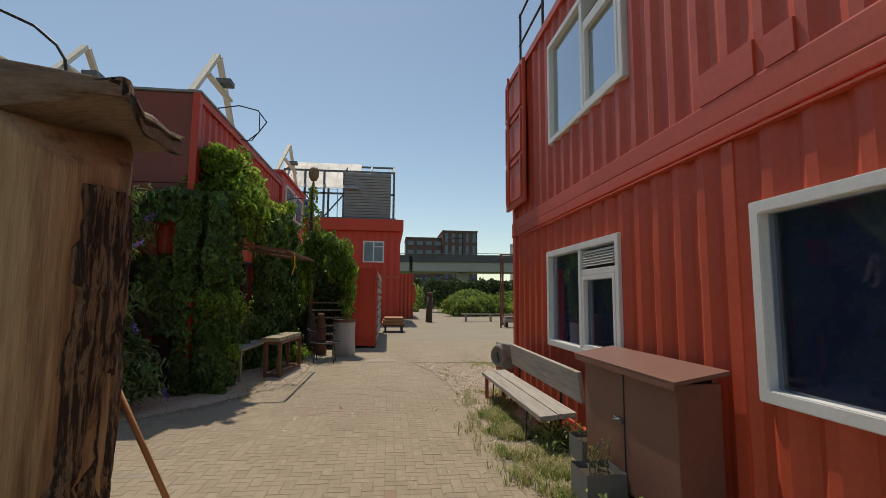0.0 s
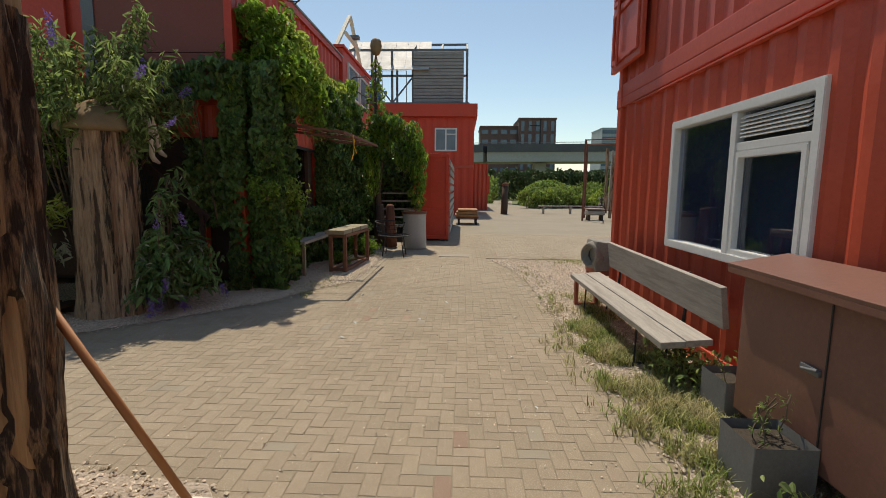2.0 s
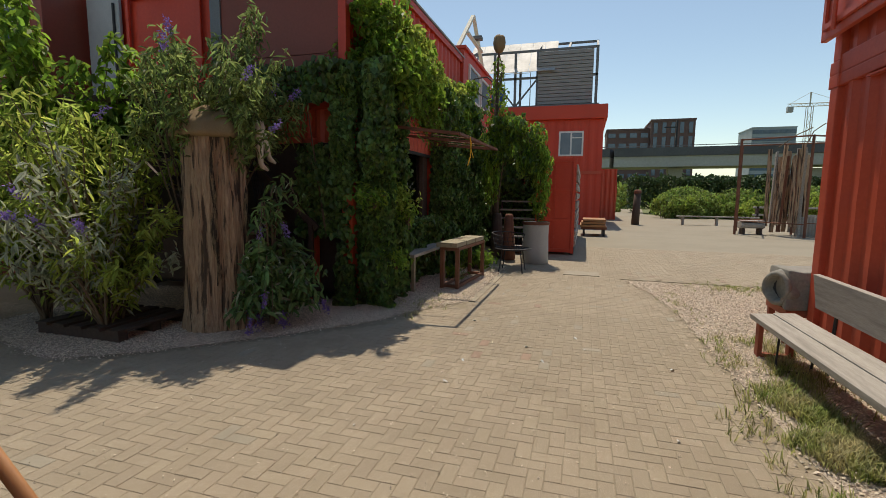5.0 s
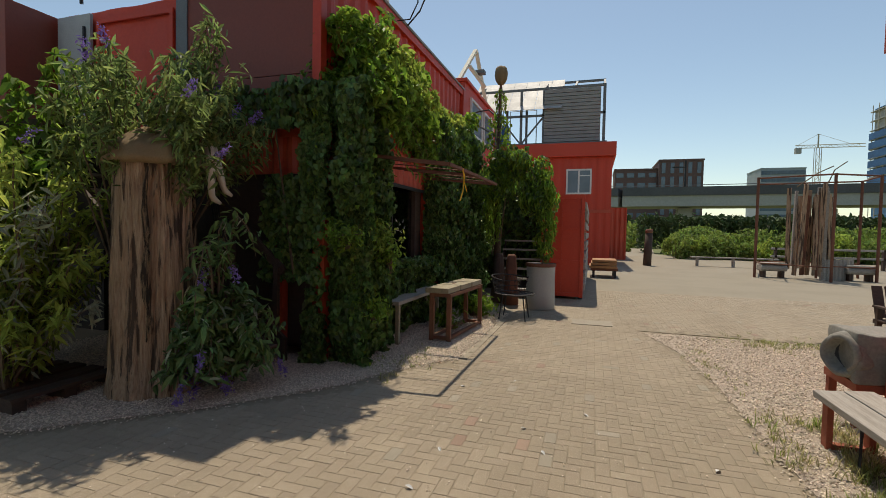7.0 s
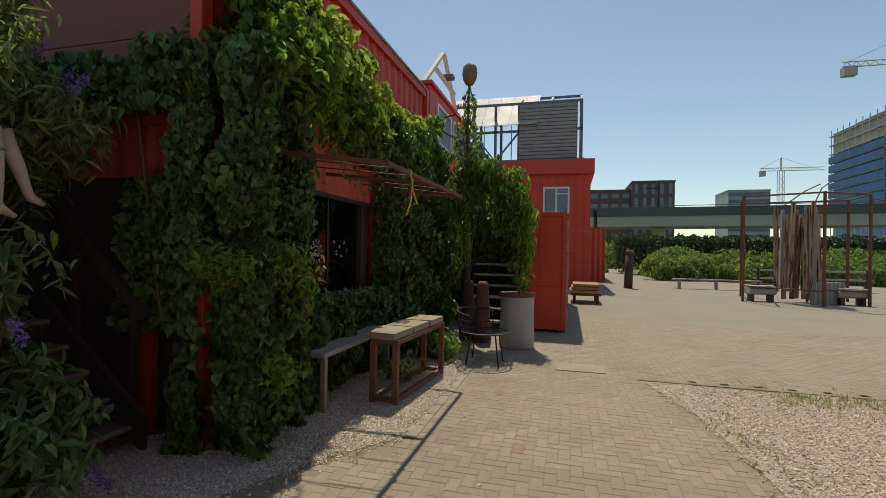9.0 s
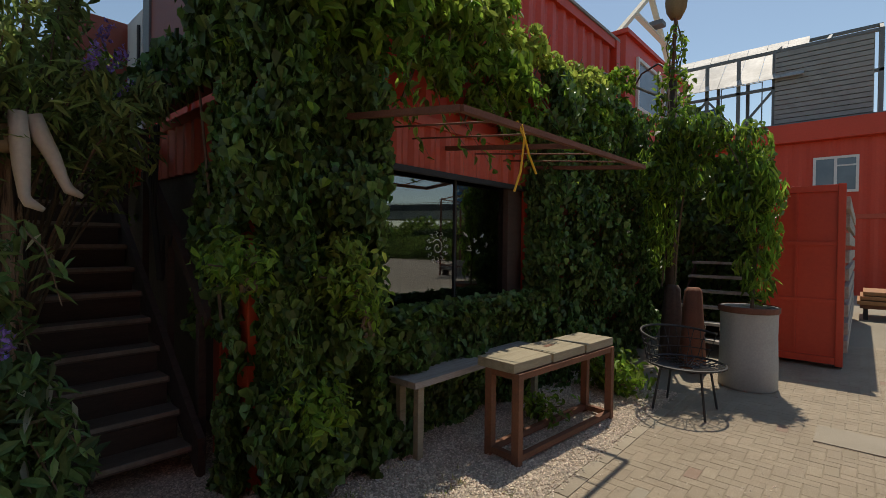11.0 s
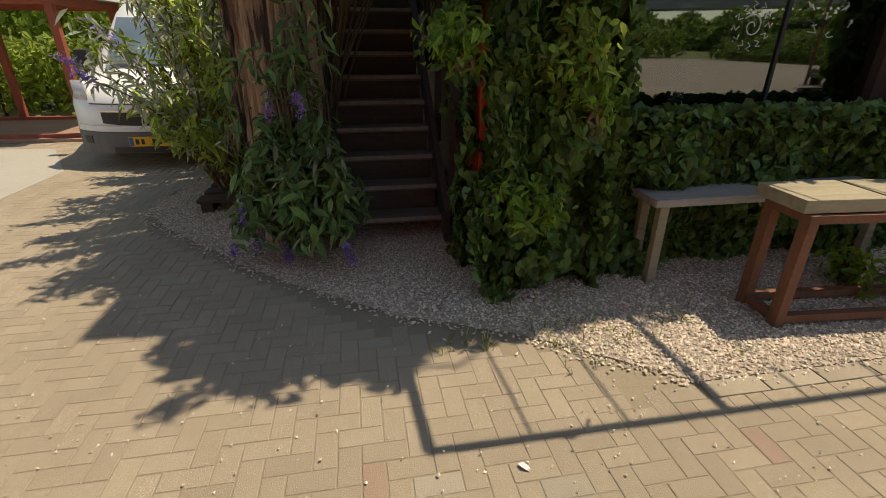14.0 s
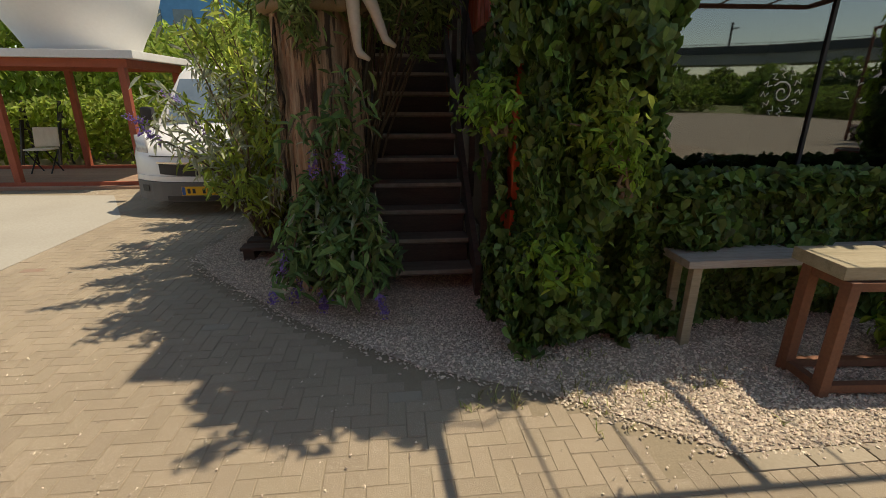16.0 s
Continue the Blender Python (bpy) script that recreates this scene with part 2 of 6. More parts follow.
TWIG = surface("twig", (0.12, 0.085, 0.055), (0.19, 0.14, 0.09), rough=0.8, bump=0.3, fine=30)
BUDDLEIA = surface("buddleia_leaf", (0.10, 0.20, 0.055), (0.175, 0.285, 0.10), (0.06, 0.12, 0.04), scale=3, fine=30, rough=0.48, bump=0.1, island=0.55, see=0.35)
NOSING = surface("worn_nosing", (0.24, 0.185, 0.145), (0.36, 0.29, 0.23), (0.09, 0.065, 0.05), scale=4, fine=20, rough=0.7, bump=0.3)
LILAC = surface("lilac_flower", (0.24, 0.15, 0.48), (0.34, 0.24, 0.58), rough=0.7, island=0.3, see=0.2)
PLASTER = surface("pale_doll_limb", (0.60, 0.52, 0.42), (0.68, 0.60, 0.49), (0.45, 0.38, 0.28), scale=6, fine=40, rough=0.55, bump=0.05, amount=0.4)
EGGWHITE = surface("white_shell", (0.76, 0.75, 0.72), (0.80, 0.79, 0.76), (0.66, 0.64, 0.60), scale=1.2, fine=20, rough=0.45, bump=0.04, amount=0.3)
VANWHITE = surface("white_van_paint", (0.74, 0.74, 0.73), (0.78, 0.78, 0.77), (0.64, 0.63, 0.60), scale=2, fine=15, rough=0.18, rough2=0.3, bump=0.0, amount=0.3)
BLACKPLASTIC = surface("black_plastic", (0.018, 0.018, 0.019), (0.028, 0.028, 0.03), rough=0.5, bump=0.1)
CHROME = surface("chrome", (0.75, 0.75, 0.76), (0.8, 0.8, 0.81), rough=0.12, rough2=0.2, metal=1.0, bump=0)
LENS = surface("lamp_lens", (0.42, 0.43, 0.44), (0.55, 0.56, 0.57), (0.3, 0.3, 0.31), scale=9, fine=30, rough=0.08, rough2=0.2, bump=0.1)
BUMPER = surface("grey_bumper", (0.10, 0.10, 0.102), (0.125, 0.125, 0.128), rough=0.55, bump=0.1)
YELLOW = surface("yellow_plate", (0.75, 0.42, 0.02), (0.8, 0.46, 0.03), rough=0.4, bump=0)
BLUE = surface("blue_plastic", (0.03, 0.10, 0.32), (0.04, 0.13, 0.38), rough=0.5, bump=0.05)
BRICKFAR = surface("dark_brickwork", (0.14, 0.085, 0.075), (0.18, 0.11, 0.095), (0.11, 0.07, 0.065), scale=0.2, fine=3, rough=0.85, bump=0.2)
FARGREY = surface("far_facade", (0.30, 0.34, 0.36), (0.37, 0.41, 0.43), scale=0.1, fine=2, rough=0.6, bump=0)
FARBLUE = surface("blue_cladding", (0.05, 0.21, 0.46), (0.08, 0.28, 0.55), (0.05, 0.13, 0.28), scale=0.12, fine=1.5, rough=0.35, bump=0)
VIADUCT = surface("viaduct_concrete", (0.38, 0.37, 0.34), (0.46, 0.45, 0.42), (0.3, 0.29, 0.27), scale=0.15, fine=3, rough=0.85, bump=0.1)
DARKDECK = surface("dark_deck_edge", (0.09, 0.09, 0.095), (0.12, 0.12, 0.125), scale=0.2, fine=4, rough=0.7, bump=0.1)
CRANE = surface("crane_paint", (0.45, 0.40, 0.30), (0.52, 0.46, 0.36), rough=0.6, bump=0)
# near-black that puts the shade of unlit rooms into the surface colour
DARKROOM = surface("interior_shade", (0.022, 0.02, 0.02), (0.034, 0.03, 0.03), rough=0.8, bump=0)
WHITEINK = surface("white_paint_marks", (0.62, 0.62, 0.60), (0.7, 0.7, 0.68), rough=0.6, bump=0)


def glass(name, tint, gloss_rough=0.02, front=0.35, see=True):
    """Window glass: a clear mirror reflection over a see-through pane."""
    m = bpy.data.materials.new(name)
    m.use_nodes = True
    nt = m.node_tree
    nt.nodes.remove(nt.nodes["Principled BSDF"])
    gl = nt.nodes.new("ShaderNodeBsdfGlossy")
    gl.inputs["Roughness"].default_value = gloss_rough
    gl.inputs["Color"].default_value = (0.9, 0.93, 0.95, 1)
    tr = nt.nodes.new("ShaderNodeBsdfTransparent")
    tr.inputs[0].default_value = rgba(tint)
    lw = nt.nodes.new("ShaderNodeLayerWeight")
    lw.inputs[0].default_value = 0.5
    fr = nt.nodes.new("ShaderNodeMath")
    fr.operation = "POWER"
    fr.inputs[1].default_value = 4.5
    nt.links.new(lw.outputs["Facing"], fr.inputs[0])
    ad = nt.nodes.new("ShaderNodeMath")
    ad.operation = "ADD"
    ad.inputs[1].default_value = front
    ad.use_clamp = True
    nt.links.new(fr.outputs[0], ad.inputs[0])
    ms = nt.nodes.new("ShaderNodeMixShader")
    nt.links.new(ad.outputs[0], ms.inputs[0])
    nt.links.new(tr.outputs[0], ms.inputs[1])
    nt.links.new(gl.outputs[0], ms.inputs[2])
    nt.links.new(ms.outputs[0], nt.nodes["Material Output"].inputs[0])
    return m


GLASS = glass("window_glass", (0.75, 0.8, 0.9), front=0.10)
# same glass with its mirror share raised to brighten the sky reflection
SKYGLASS = glass("raised_mirror_glass", (0.4, 0.45, 0.5), front=0.45)
# navy tone that paints the bluish reflection seen in the lower windows
NAVY = surface("navy_reflection_tone", (0.055, 0.066, 0.10), (0.065, 0.078, 0.115), rough=0.7, bump=0.1)
SHOPGLASS = glass("shop_glass", (0.5, 0.5, 0.5), front=0.2)
FARGLASS = surface("far_glass", (0.10, 0.14, 0.18), (0.16, 0.21, 0.26), scale=0.3, fine=1, rough=0.12, rough2=0.2, bump=0)

# ---- mesh helpers ----
ROOT = {}


def thing(name, label, category, at=(0, 0, 0), group="", kind="", turn=0.0):
    ob = new(name)
    ob.empty_display_size = 0.2
    ob.matrix_basis = pose(*at, 0, 0, turn)
    ROOT[ob] = ob.matrix_basis.copy()
    return tagged(ob, label, category, group, kind)


def mesh_of(name, bm, material):
    me = bpy.data.meshes.new(name)
    bm.to_mesh(me)
    bm.free()
    me.materials.append(material)
    return me


def part(name, bm, material, parent=None, label="", smooth=False, kind=""):
    """One mesh object, given in world metres, under its thing."""
    if parent is not None:
        bm.transform(ROOT[parent].inverted())
    bmesh.ops.recalc_face_normals(bm, faces=bm.faces[:])
    me = mesh_of(name, bm, material)
    if smooth:
        me.polygons.foreach_set("use_smooth", [True] * len(me.polygons))
    ob = new(name, me)
    if parent is not None:
        ob.parent = parent
        ROOT[ob] = ROOT[parent]
    return tagged(ob, label, kind=kind)


def solo(name, bm, material, label, category, at=(0, 0, 0), kind="", smooth=False, group=""):
    bm.transform(Matrix.Translation(at).inverted())
    bmesh.ops.recalc_face_normals(bm, faces=bm.faces[:])
    me = mesh_of(name, bm, material)
    if smooth:
        me.polygons.foreach_set("use_smooth", [True] * len(me.polygons))
    ob = new(name, me)
    ob.location = at
    ROOT[ob] = Matrix.Translation(at)
    return tagged(ob, label, category, group, kind)


def raw(name, verts, faces, material, parent=None, label="", kind="", smooth=False):
    me = bpy.data.meshes.new(name)
    me.from_pydata(verts, [], faces)
    me.materials.append(material)
    if smooth:
        me.polygons.foreach_set("use_smooth", [True] * len(me.polygons))
    ob = new(name, me)
    if parent is not None:
        me.transform(ROOT[parent].inverted())
        ob.parent = parent
        ROOT[ob] = ROOT[parent]
    return tagged(ob, label, kind=kind)


def box(x0, x1, y0, y1, z0, z1, bevel=0.0, bm=None, m=None):
    own = bmesh.new()
    r = bmesh.ops.create_cube(own, size=1.0, matrix=Matrix.Translation(((x0 + x1) / 2, (y0 + y1) / 2, (z0 + z1) / 2)) @ Matrix.Diagonal((abs(x1 - x0), abs(y1 - y0), abs(z1 - z0), 1)))
    if bevel:
        bmesh.ops.bevel(own, geom=own.edges[:], offset=bevel, segments=2, affect="EDGES", profile=0.7)
    if m is not None:
        own.transform(m)
    if bm is None:
        return own
    me = bpy.data.meshes.new("t")
    own.to_mesh(me)
    own.free()
    bm.from_mesh(me)
    bpy.data.meshes.remove(me)
    return bm


def rod(p0, p1, r0, r1=None, seg=10, bm=None, square=False):
    """A round or square bar between two points."""
    p0, p1 = Vector(p0), Vector(p1)
    d = p1 - p0
    own = bm if bm is not None else bmesh.new()
    mt = Matrix.Translation((p0 + p1) / 2) @ d.to_track_quat("Z", "Y").to_matrix().to_4x4()
    if square:
        mt = mt @ pose(0, 0, 0, 0, 0, 45)
    bmesh.ops.create_cone(own, cap_ends=True, segments=4 if square else seg, radius1=r0, radius2=r0 if r1 is None else r1, depth=d.length, matrix=mt)
    return own


def bar(p0, p1, w, h=None, bm=None):
    """A square bar w wide, flat to the ground plan."""
    p0, p1 = Vector(p0), Vector(p1)
    d = p1 - p0
    h = w if h is None else h
    q = d.to_track_quat("Y", "Z").to_matrix().to_4x4()
    return box(-w / 2, w / 2, -d.length / 2, d.length / 2, -h / 2, h / 2, 0.0, bm, Matrix.Translation((p0 + p1) / 2) @ q)


def tube(points, r, seg=8, bm=None):
    """A bent pipe."""
    own = bm if bm is not None else bmesh.new()
    rings = []
    pts = [Vector(p) for p in points]
    for i, p in enumerate(pts):
        d = (pts[min(i + 1, len(pts) - 1)] - pts[max(i - 1, 0)]).normalized()
        q = d.to_track_quat("Z", "Y")
        rr = r[i] if isinstance(r, (list, tuple)) else r
        rings.append([own.verts.new(p + q @ Vector((rr * math.cos(a), rr * math.sin(a), 0))) for a in [2 * math.pi * k / seg for k in range(seg)]])
    for a, b in zip(rings, rings[1:]):
        for k in range(seg):
            own.faces.new((a[k], a[(k + 1) % seg], b[(k + 1) % seg], b[k]))
    own.faces.new(rings[0][::-1])
    own.faces.new(rings[-1])
    return own


def ring_frame(axis, a, b, u0, u1, z0, z1, w, bm=None):
    """A closed rectangular frame of one piece, w wide, from depth a to depth b; it stands across the given axis."""
    own = bm if bm is not None else bmesh.new()
    P = (lambda d, u, z: (d, u, z)) if axis == "x" else (lambda d, u, z: (u, d, z))
    loops = []
    for d in (a, b):
        for s in (0, w):
            loops.append([own.verts.new(P(d, u, z)) for u, z in ((u0 + s, z0 + s), (u1 - s, z0 + s), (u1 - s, z1 - s), (u0 + s, z1 - s))])
    for p, q in ((0, 1), (2, 3), (0, 2), (1, 3)):
        for k in range(4):
            own.faces.new((loops[p][k], loops[p][(k + 1) % 4], loops[q][(k + 1) % 4], loops[q][k]))
    bmesh.ops.recalc_face_normals(own, faces=own.faces[:])
    bmesh.ops.bevel(own, geom=own.edges[:], offset=min(0.006, w * 0.1), segments=2, affect="EDGES")
    return own


def lathe(profile, at=(0, 0, 0), seg=32, rough=0.0, freq=3.0, bm=None, cap=True):
    """A turned body from (radius, height) pairs; rough pushes its skin in and out."""
    own = bm if bm is not None else bmesh.new()
    c = Vector(at)
    rings = []
    for r, z in profile:
        ring = []
        for k in range(seg):
            a = 2 * math.pi * k / seg
            d = Vector((math.cos(a), math.sin(a), 0))
            q = r + (rough * noise.noise(Vector((d.x * freq, d.y * freq, z * 0.5 + c.x))) + 0.35 * rough * noise.noise(Vector((d.x * freq * 4, d.y * freq * 4, z * 0.8)))) * (1 if r > 0.01 else 0)
            ring.append(own.verts.new(c + d * q + Vector((0, 0, z))))
        rings.append(ring)
    for a, b in zip(rings, rings[1:]):
        for k in range(seg):
            own.faces.new((a[k], a[(k + 1) % seg], b[(k + 1) % seg], b[k]))
    if cap:
        own.faces.new(rings[0][::-1])
        own.faces.new(rings[-1])
    return own


def trunk(at, profile, seg=110, rings=46, groove=0.02, lump=0.05, seed=0.0, bm=None):
    """A weathered trunk: radius by height, with long upright grooves and broad lumps."""
    own = bm if bm is not None else bmesh.new()
    c = Vector(at)
    zs = [profile[0][1] + (profile[-1][1] - profile[0][1]) * k / (rings - 1) for k in range(rings)]
    loops = []
    for z in zs:
        r = profile[-1][0]
        for (ra, za), (rb, zb) in zip(profile, profile[1:]):
            if za <= z <= zb:
                r = ra + (rb - ra) * (z - za) / max(1e-6, zb - za)
                break
        ring = []
        for k in range(seg):
            a = 2 * math.pi * k / seg
            d = Vector((math.cos(a), math.sin(a), 0))
            q = noise.noise(Vector((d.x * 9 + seed, d.y * 9, z * 0.9)))
            g = -groove * max(0.0, abs(q) * -3 + 0.55) * 1.6 + groove * 0.4 * noise.noise(Vector((d.x * 22, d.y * 22, z * 2.5 + seed)))
            ring.append(own.verts.new(c + d * (r + g + lump * noise.noise(Vector((d.x * 2.2, d.y * 2.2 + seed, z * 0.6)))) + Vector((0, 0, z))))
        loops.append(ring)
    for a, b in zip(loops, loops[1:]):
        for k in range(seg):
            own.faces.new((a[k], a[(k + 1) % seg], b[(k + 1) % seg], b[k]))
    own.faces.new(loops[-1])
    return own


def ribbed(axis, at, out, u0, u1, z0, z1, pitch=0.28, depth=0.036, bm=None, phase=0.0, sheet=0.05, dents=0.0):
    """A steel sheet with trapezoid ribs running upright; dents pushes its skin in and out. axis: 'y' or 'x' along the sheet; out: +1 or -1, the way it faces."""
    own = bm if bm is not None else bmesh.new()
    knots = [(0.0, 0), (0.25, 0), (0.5, 1), (0.75, 1), (1.0, 0)]
    us = [u0]
    k = math.floor((u0 - phase) / pitch) - 1
    while phase + k * pitch < u1:
        for f, h in knots[:-1]:
            u = phase + (k + f) * pitch
            if u0 + 0.002 < u < u1 - 0.002:
                us.append(u)
        k += 1
    us.append(u1)

    def height(u):
        f = ((u - phase) / pitch) % 1.0
        for (a, ha), (b, hb) in zip(knots, knots[1:]):
            if a <= f <= b:
                return ha + (hb - ha) * (f - a) / (b - a)
        return 0

    def at_point(u, h, z):
        v = at - out * depth * h
        return (v, u, z) if axis == "y" else (u, v, z)
    rows = max(2, int((z1 - z0) / 0.12)) if dents else 2
    grid = []
    for j in range(rows):
        z = z0 + (z1 - z0) * j / (rows - 1)
        line = []
        for u in us:
            p = Vector(at_point(u, height(u), z))
            if dents and 0 < j < rows - 1 and u0 < u < u1:
                d = noise.noise(Vector((u * 7, z * 3.1, at))) + 0.6 * noise.noise(Vector((u * 2, z * 9, at + 4)))
                p += Vector((d, 0.6 * d, 0) if axis == "y" else (0.6 * d, d, 0)) * dents
            line.append(own.verts.new(p))
        grid.append(line)
    lo, hi = grid[0], grid[-1]
    back = at - out * sheet
    bl = [own.verts.new((back, u, z0) if axis == "y" else (u, back, z0)) for u in us]
    bh = [own.verts.new((back, u, z1) if axis == "y" else (u, back, z1)) for u in us]
    for i in range(len(us) - 1):
        for a, b in zip(grid, grid[1:]):
            own.faces.new((a[i], a[i + 1], b[i + 1], b[i]))
        own.faces.new((bl[i], bl[i + 1], bh[i + 1], bh[i]))
        own.faces.new((lo[i], lo[i + 1], bl[i + 1], bl[i]))
        own.faces.new((hi[i], hi[i + 1], bh[i + 1], bh[i]))
    own.faces.new([g[0] for g in grid] + [bh[0], bl[0]])
    own.faces.new([g[-1] for g in grid] + [bh[-1], bl[-1]])
    return own


RNG = np.random.default_rng(7)
SHAPES = {
    "willow": [(0, 0), (-0.15, 0.3), (-0.13, 0.65), (0, 1.0), (0.13, 0.65), (0.15, 0.3)],
    "oval": [(0, 0), (-0.22, 0.3), (-0.2, 0.65), (0, 1.0), (0.2, 0.65), (0.22, 0.3)],
    "ivy": [(0, 0), (-0.45, 0.12), (-0.42, 0.55), (0, 1.0), (0.42, 0.55), (0.45, 0.12)],
    "lance": [(0, 0), (-0.11, 0.3), (-0.09, 0.65), (0, 1.0), (0.09, 0.65), (0.11, 0.3)],
}


def leaves(name, at, facing, size, shape, material, parent=None, label="", droop=0.35, spread=0.7, kind="", vary=0.4):
    """Many folded leaves, one at each place, facing roughly the given way and hanging a little."""
    n = len(at)
    at = np.asarray(at, float)
    f = np.asarray(facing, float) + RNG.normal(0, spread, (n, 3))
    f /= np.linalg.norm(f, axis=1, keepdims=True) + 1e-9
    t = RNG.normal(0, 1, (n, 3)) + np.array([0, 0, -droop * 3])
    t -= f * np.sum(t * f, axis=1, keepdims=True)
    t /= np.linalg.norm(t, axis=1, keepdims=True) + 1e-9
    s = np.cross(t, f)
    size = size * (1 + RNG.uniform(-vary, vary, n))
    pts = np.array(SHAPES[shape])
    fold = np.abs(pts[:, 0]) * 0.45
    curl = -0.22 * pts[:, 1] ** 2
    v = (at[:, None, :] + size[:, None, None] * (pts[None, :, 0, None] * s[:, None, :] + (pts[None, :, 1, None] - 0.4) * t[:, None, :]
         + (fold + curl)[None, :, None] * f[:, None, :]))
    base = (np.arange(n) * 6)[:, None]
    fa = np.concatenate([base + np.array([[0, 3, 2, 1]]), base + np.array([[0, 5, 4, 3]])], axis=0)
    return raw(name, v.reshape(-1, 3).tolist(), fa.tolist(), material, parent, label, kind)


def in_box(n, x0, x1, y0, y1, z0, z1):
    return np.stack([RNG.uniform(x0, x1, n), RNG.uniform(y0, y1, n), RNG.uniform(z0, z1, n)], axis=1)


def clump(n, centre, radius, skin=0.55):
    """Places in a bumpy ball, thicker to the outside, with the way out of it."""
    d = RNG.normal(0, 1, (n, 3))
    d /= np.linalg.norm(d, axis=1, keepdims=True)
    r = skin + (1 - skin) * RNG.uniform(0, 1, n) ** 0.5
    lump = 1 + 0.22 * np.sin(5 * d[:, 0] + 3 * d[:, 1] + centre[0] * 7) * np.cos(4 * d[:, 2] + centre[1] * 5)
    return np.asarray(centre) + d * (r * lump)[:, None] * np.asarray(radius), d + np.array([0, 0, 0.35])


def clumps(specs, per):
    at, fa = [], []
    for c, r in specs:
        a, f = clump(per if not isinstance(r, tuple) else per, c, (r, r, r) if not isinstance(r, tuple) else r)
        at.append(a), fa.append(f)
    return np.concatenate(at), np.concatenate(fa)

# ---- ground ----
def sheet(name, outline, z, material, label, category, thick=0.03):
    bm = bmesh.new()
    f = bm.faces.new([bm.verts.new((x, y, z)) for x, y in outline])
    r = bmesh.ops.extrude_face_region(bm, geom=[f])
    bmesh.ops.translate(bm, verts=[v for v in r["geom"] if isinstance(v, bmesh.types.BMVert)], vec=(0, 0, -thick))
    return solo(name, bm, material, label, category, kind="structure")


bm = bmesh.new()
bmesh.ops.create_grid(bm, x_segments=8, y_segments=8, size=1500, matrix=Matrix.Translation((0, 0, -0.05)))
solo("ground", bm, MEADOW, "rough dry grass ground reaching to the horizon", "ground", kind="structure")
sheet("road", [(-14, 9.5), (-3.0, 12.0), (-3.0, 14), (-4, 36), (2.2, 60), (6.2, 60), (4.6, 44), (7.5, 38.2), (16, 37.5), (34, 37), (36, 8), (34, -6), (5, -6), (5, 7.3), (4.0, 10.85), (0.6, 10.85), (0.6, 11.55), (-2, 11.6), (-14, 9.4)][::-1], -0.003, SAND, "sun-bleached sandy paved square", "square", 0.04)
sheet("pavement", [(-16, -8), (5, -8), (5, 11.6), (-16, 11.6)], -0.003, JOINT, "sandy bed between the paving bricks", "pavement", 0.03)
LEFTGRAVEL = [(-4.6, 4.9), (-4.04, 5.27), (-3.08, 6.17), (-2.45, 6.96), (-2.13, 7.62), (-1.62, 8.31), (-1.62, 11.6), (-3.4, 11.6), (-3.4, 7.7), (-6.4, 7.7), (-6.4, 5.4)]
RIGHTGRAVEL = [(1.22, 2.9), (1.16, 5.2), (1.08, 8.4), (0.95, 9.6), (0.64, 10.74), (3.9, 10.85), (4.6, 7.6), (2.1, 7.4), (2.1, 2.0), (1.25, 2.0)]
solo("drain_kerb", box(0.55, 4.2, 10.86, 10.94, -0.02, 0.008, 0.004), JOINT, "dark sunken kerb line across the paving", "kerb", (2.4, 10.9, 0), kind="structure")
sheet("gravel_bed", LEFTGRAVEL, 0.004, GRAVELBED, "pinkish shell gravel bed in front of the ivy", "gravel")
sheet("gravel_bed", RIGHTGRAVEL, 0.004, GRAVELBED, "pale gravel strip beside the container", "gravel")
sheet("gravel_bed", [(-2.9, 1.6), (-1.05, 1.6), (-0.8, 2.75), (-1.2, 3.25), (-2.9, 3.4)], 0.004, GRAVELBED, "pale chips round the foot of the log post", "gravel")
sheet("slab", [(-14, -3), (-3.2, 2.4), (-4.32, 3.38), (-6.18, 3.44), (-7.55, 2.65), (-7.7, 0.6), (-14, -1.5)], 0.005, SLAB, "pale worn concrete slab", "slab")


# ---- red container beside the path ----
def window_unit(parent, name, x, y0, y1, z0, z1, face, bars=(), grille=None, pane=None):
    """A white framed window in a wall across x. bars: y of uprights; grille: (y0, y1, z0, z1) of a vent."""
    w = 0.07
    a, b = x + face * 0.03, x - face * 0.07
    fr = ring_frame("x", a, b, y0, y1, z0, z1, w)
    win = part("window", fr, WHITE, parent, "white framed window")
    for yb in bars:
        part("mullion", box(a - face * 0.004, b, yb - 0.035, yb + 0.035, z0 + w, z1 - w, 0.006), WHITE, win)
    part("pane", box(x - face * 0.03, x - face * 0.036, y0 + w * 0.8, y1 - w * 0.8, z0 + w * 0.8, z1 - w * 0.8), pane or GLASS, win, "dark reflecting glass")
    if grille:
        gy0, gy1, gz0, gz1 = grille
        part("transom", box(a - face * 0.012, b, gy0, gy1, gz0 - 0.09, gz0 - 0.03, 0.005), WHITE, win)
        n = 6
        for i in range(n):
            z = gz0 + (gz1 - gz0) * (i + 0.5) / n
            part("vent_slat", box(-0.02, 0.02, gy0 + 0.05, gy1 - 0.05, -0.004, 0.004, 0, None, Matrix.Translation((x, 0, z)) @ pose(0, 0, 0, 0, face * 35, 0)), WHITE, win)
        part("vent_backing", box(x - face * 0.024, x - face * 0.03, gy0 + 0.04, gy1 - 0.04, gz0 - 0.02, gz1), BLACKPLASTIC, win)
        # opening sash
        sa, sb = x + face * 0.02, x - face * 0.03
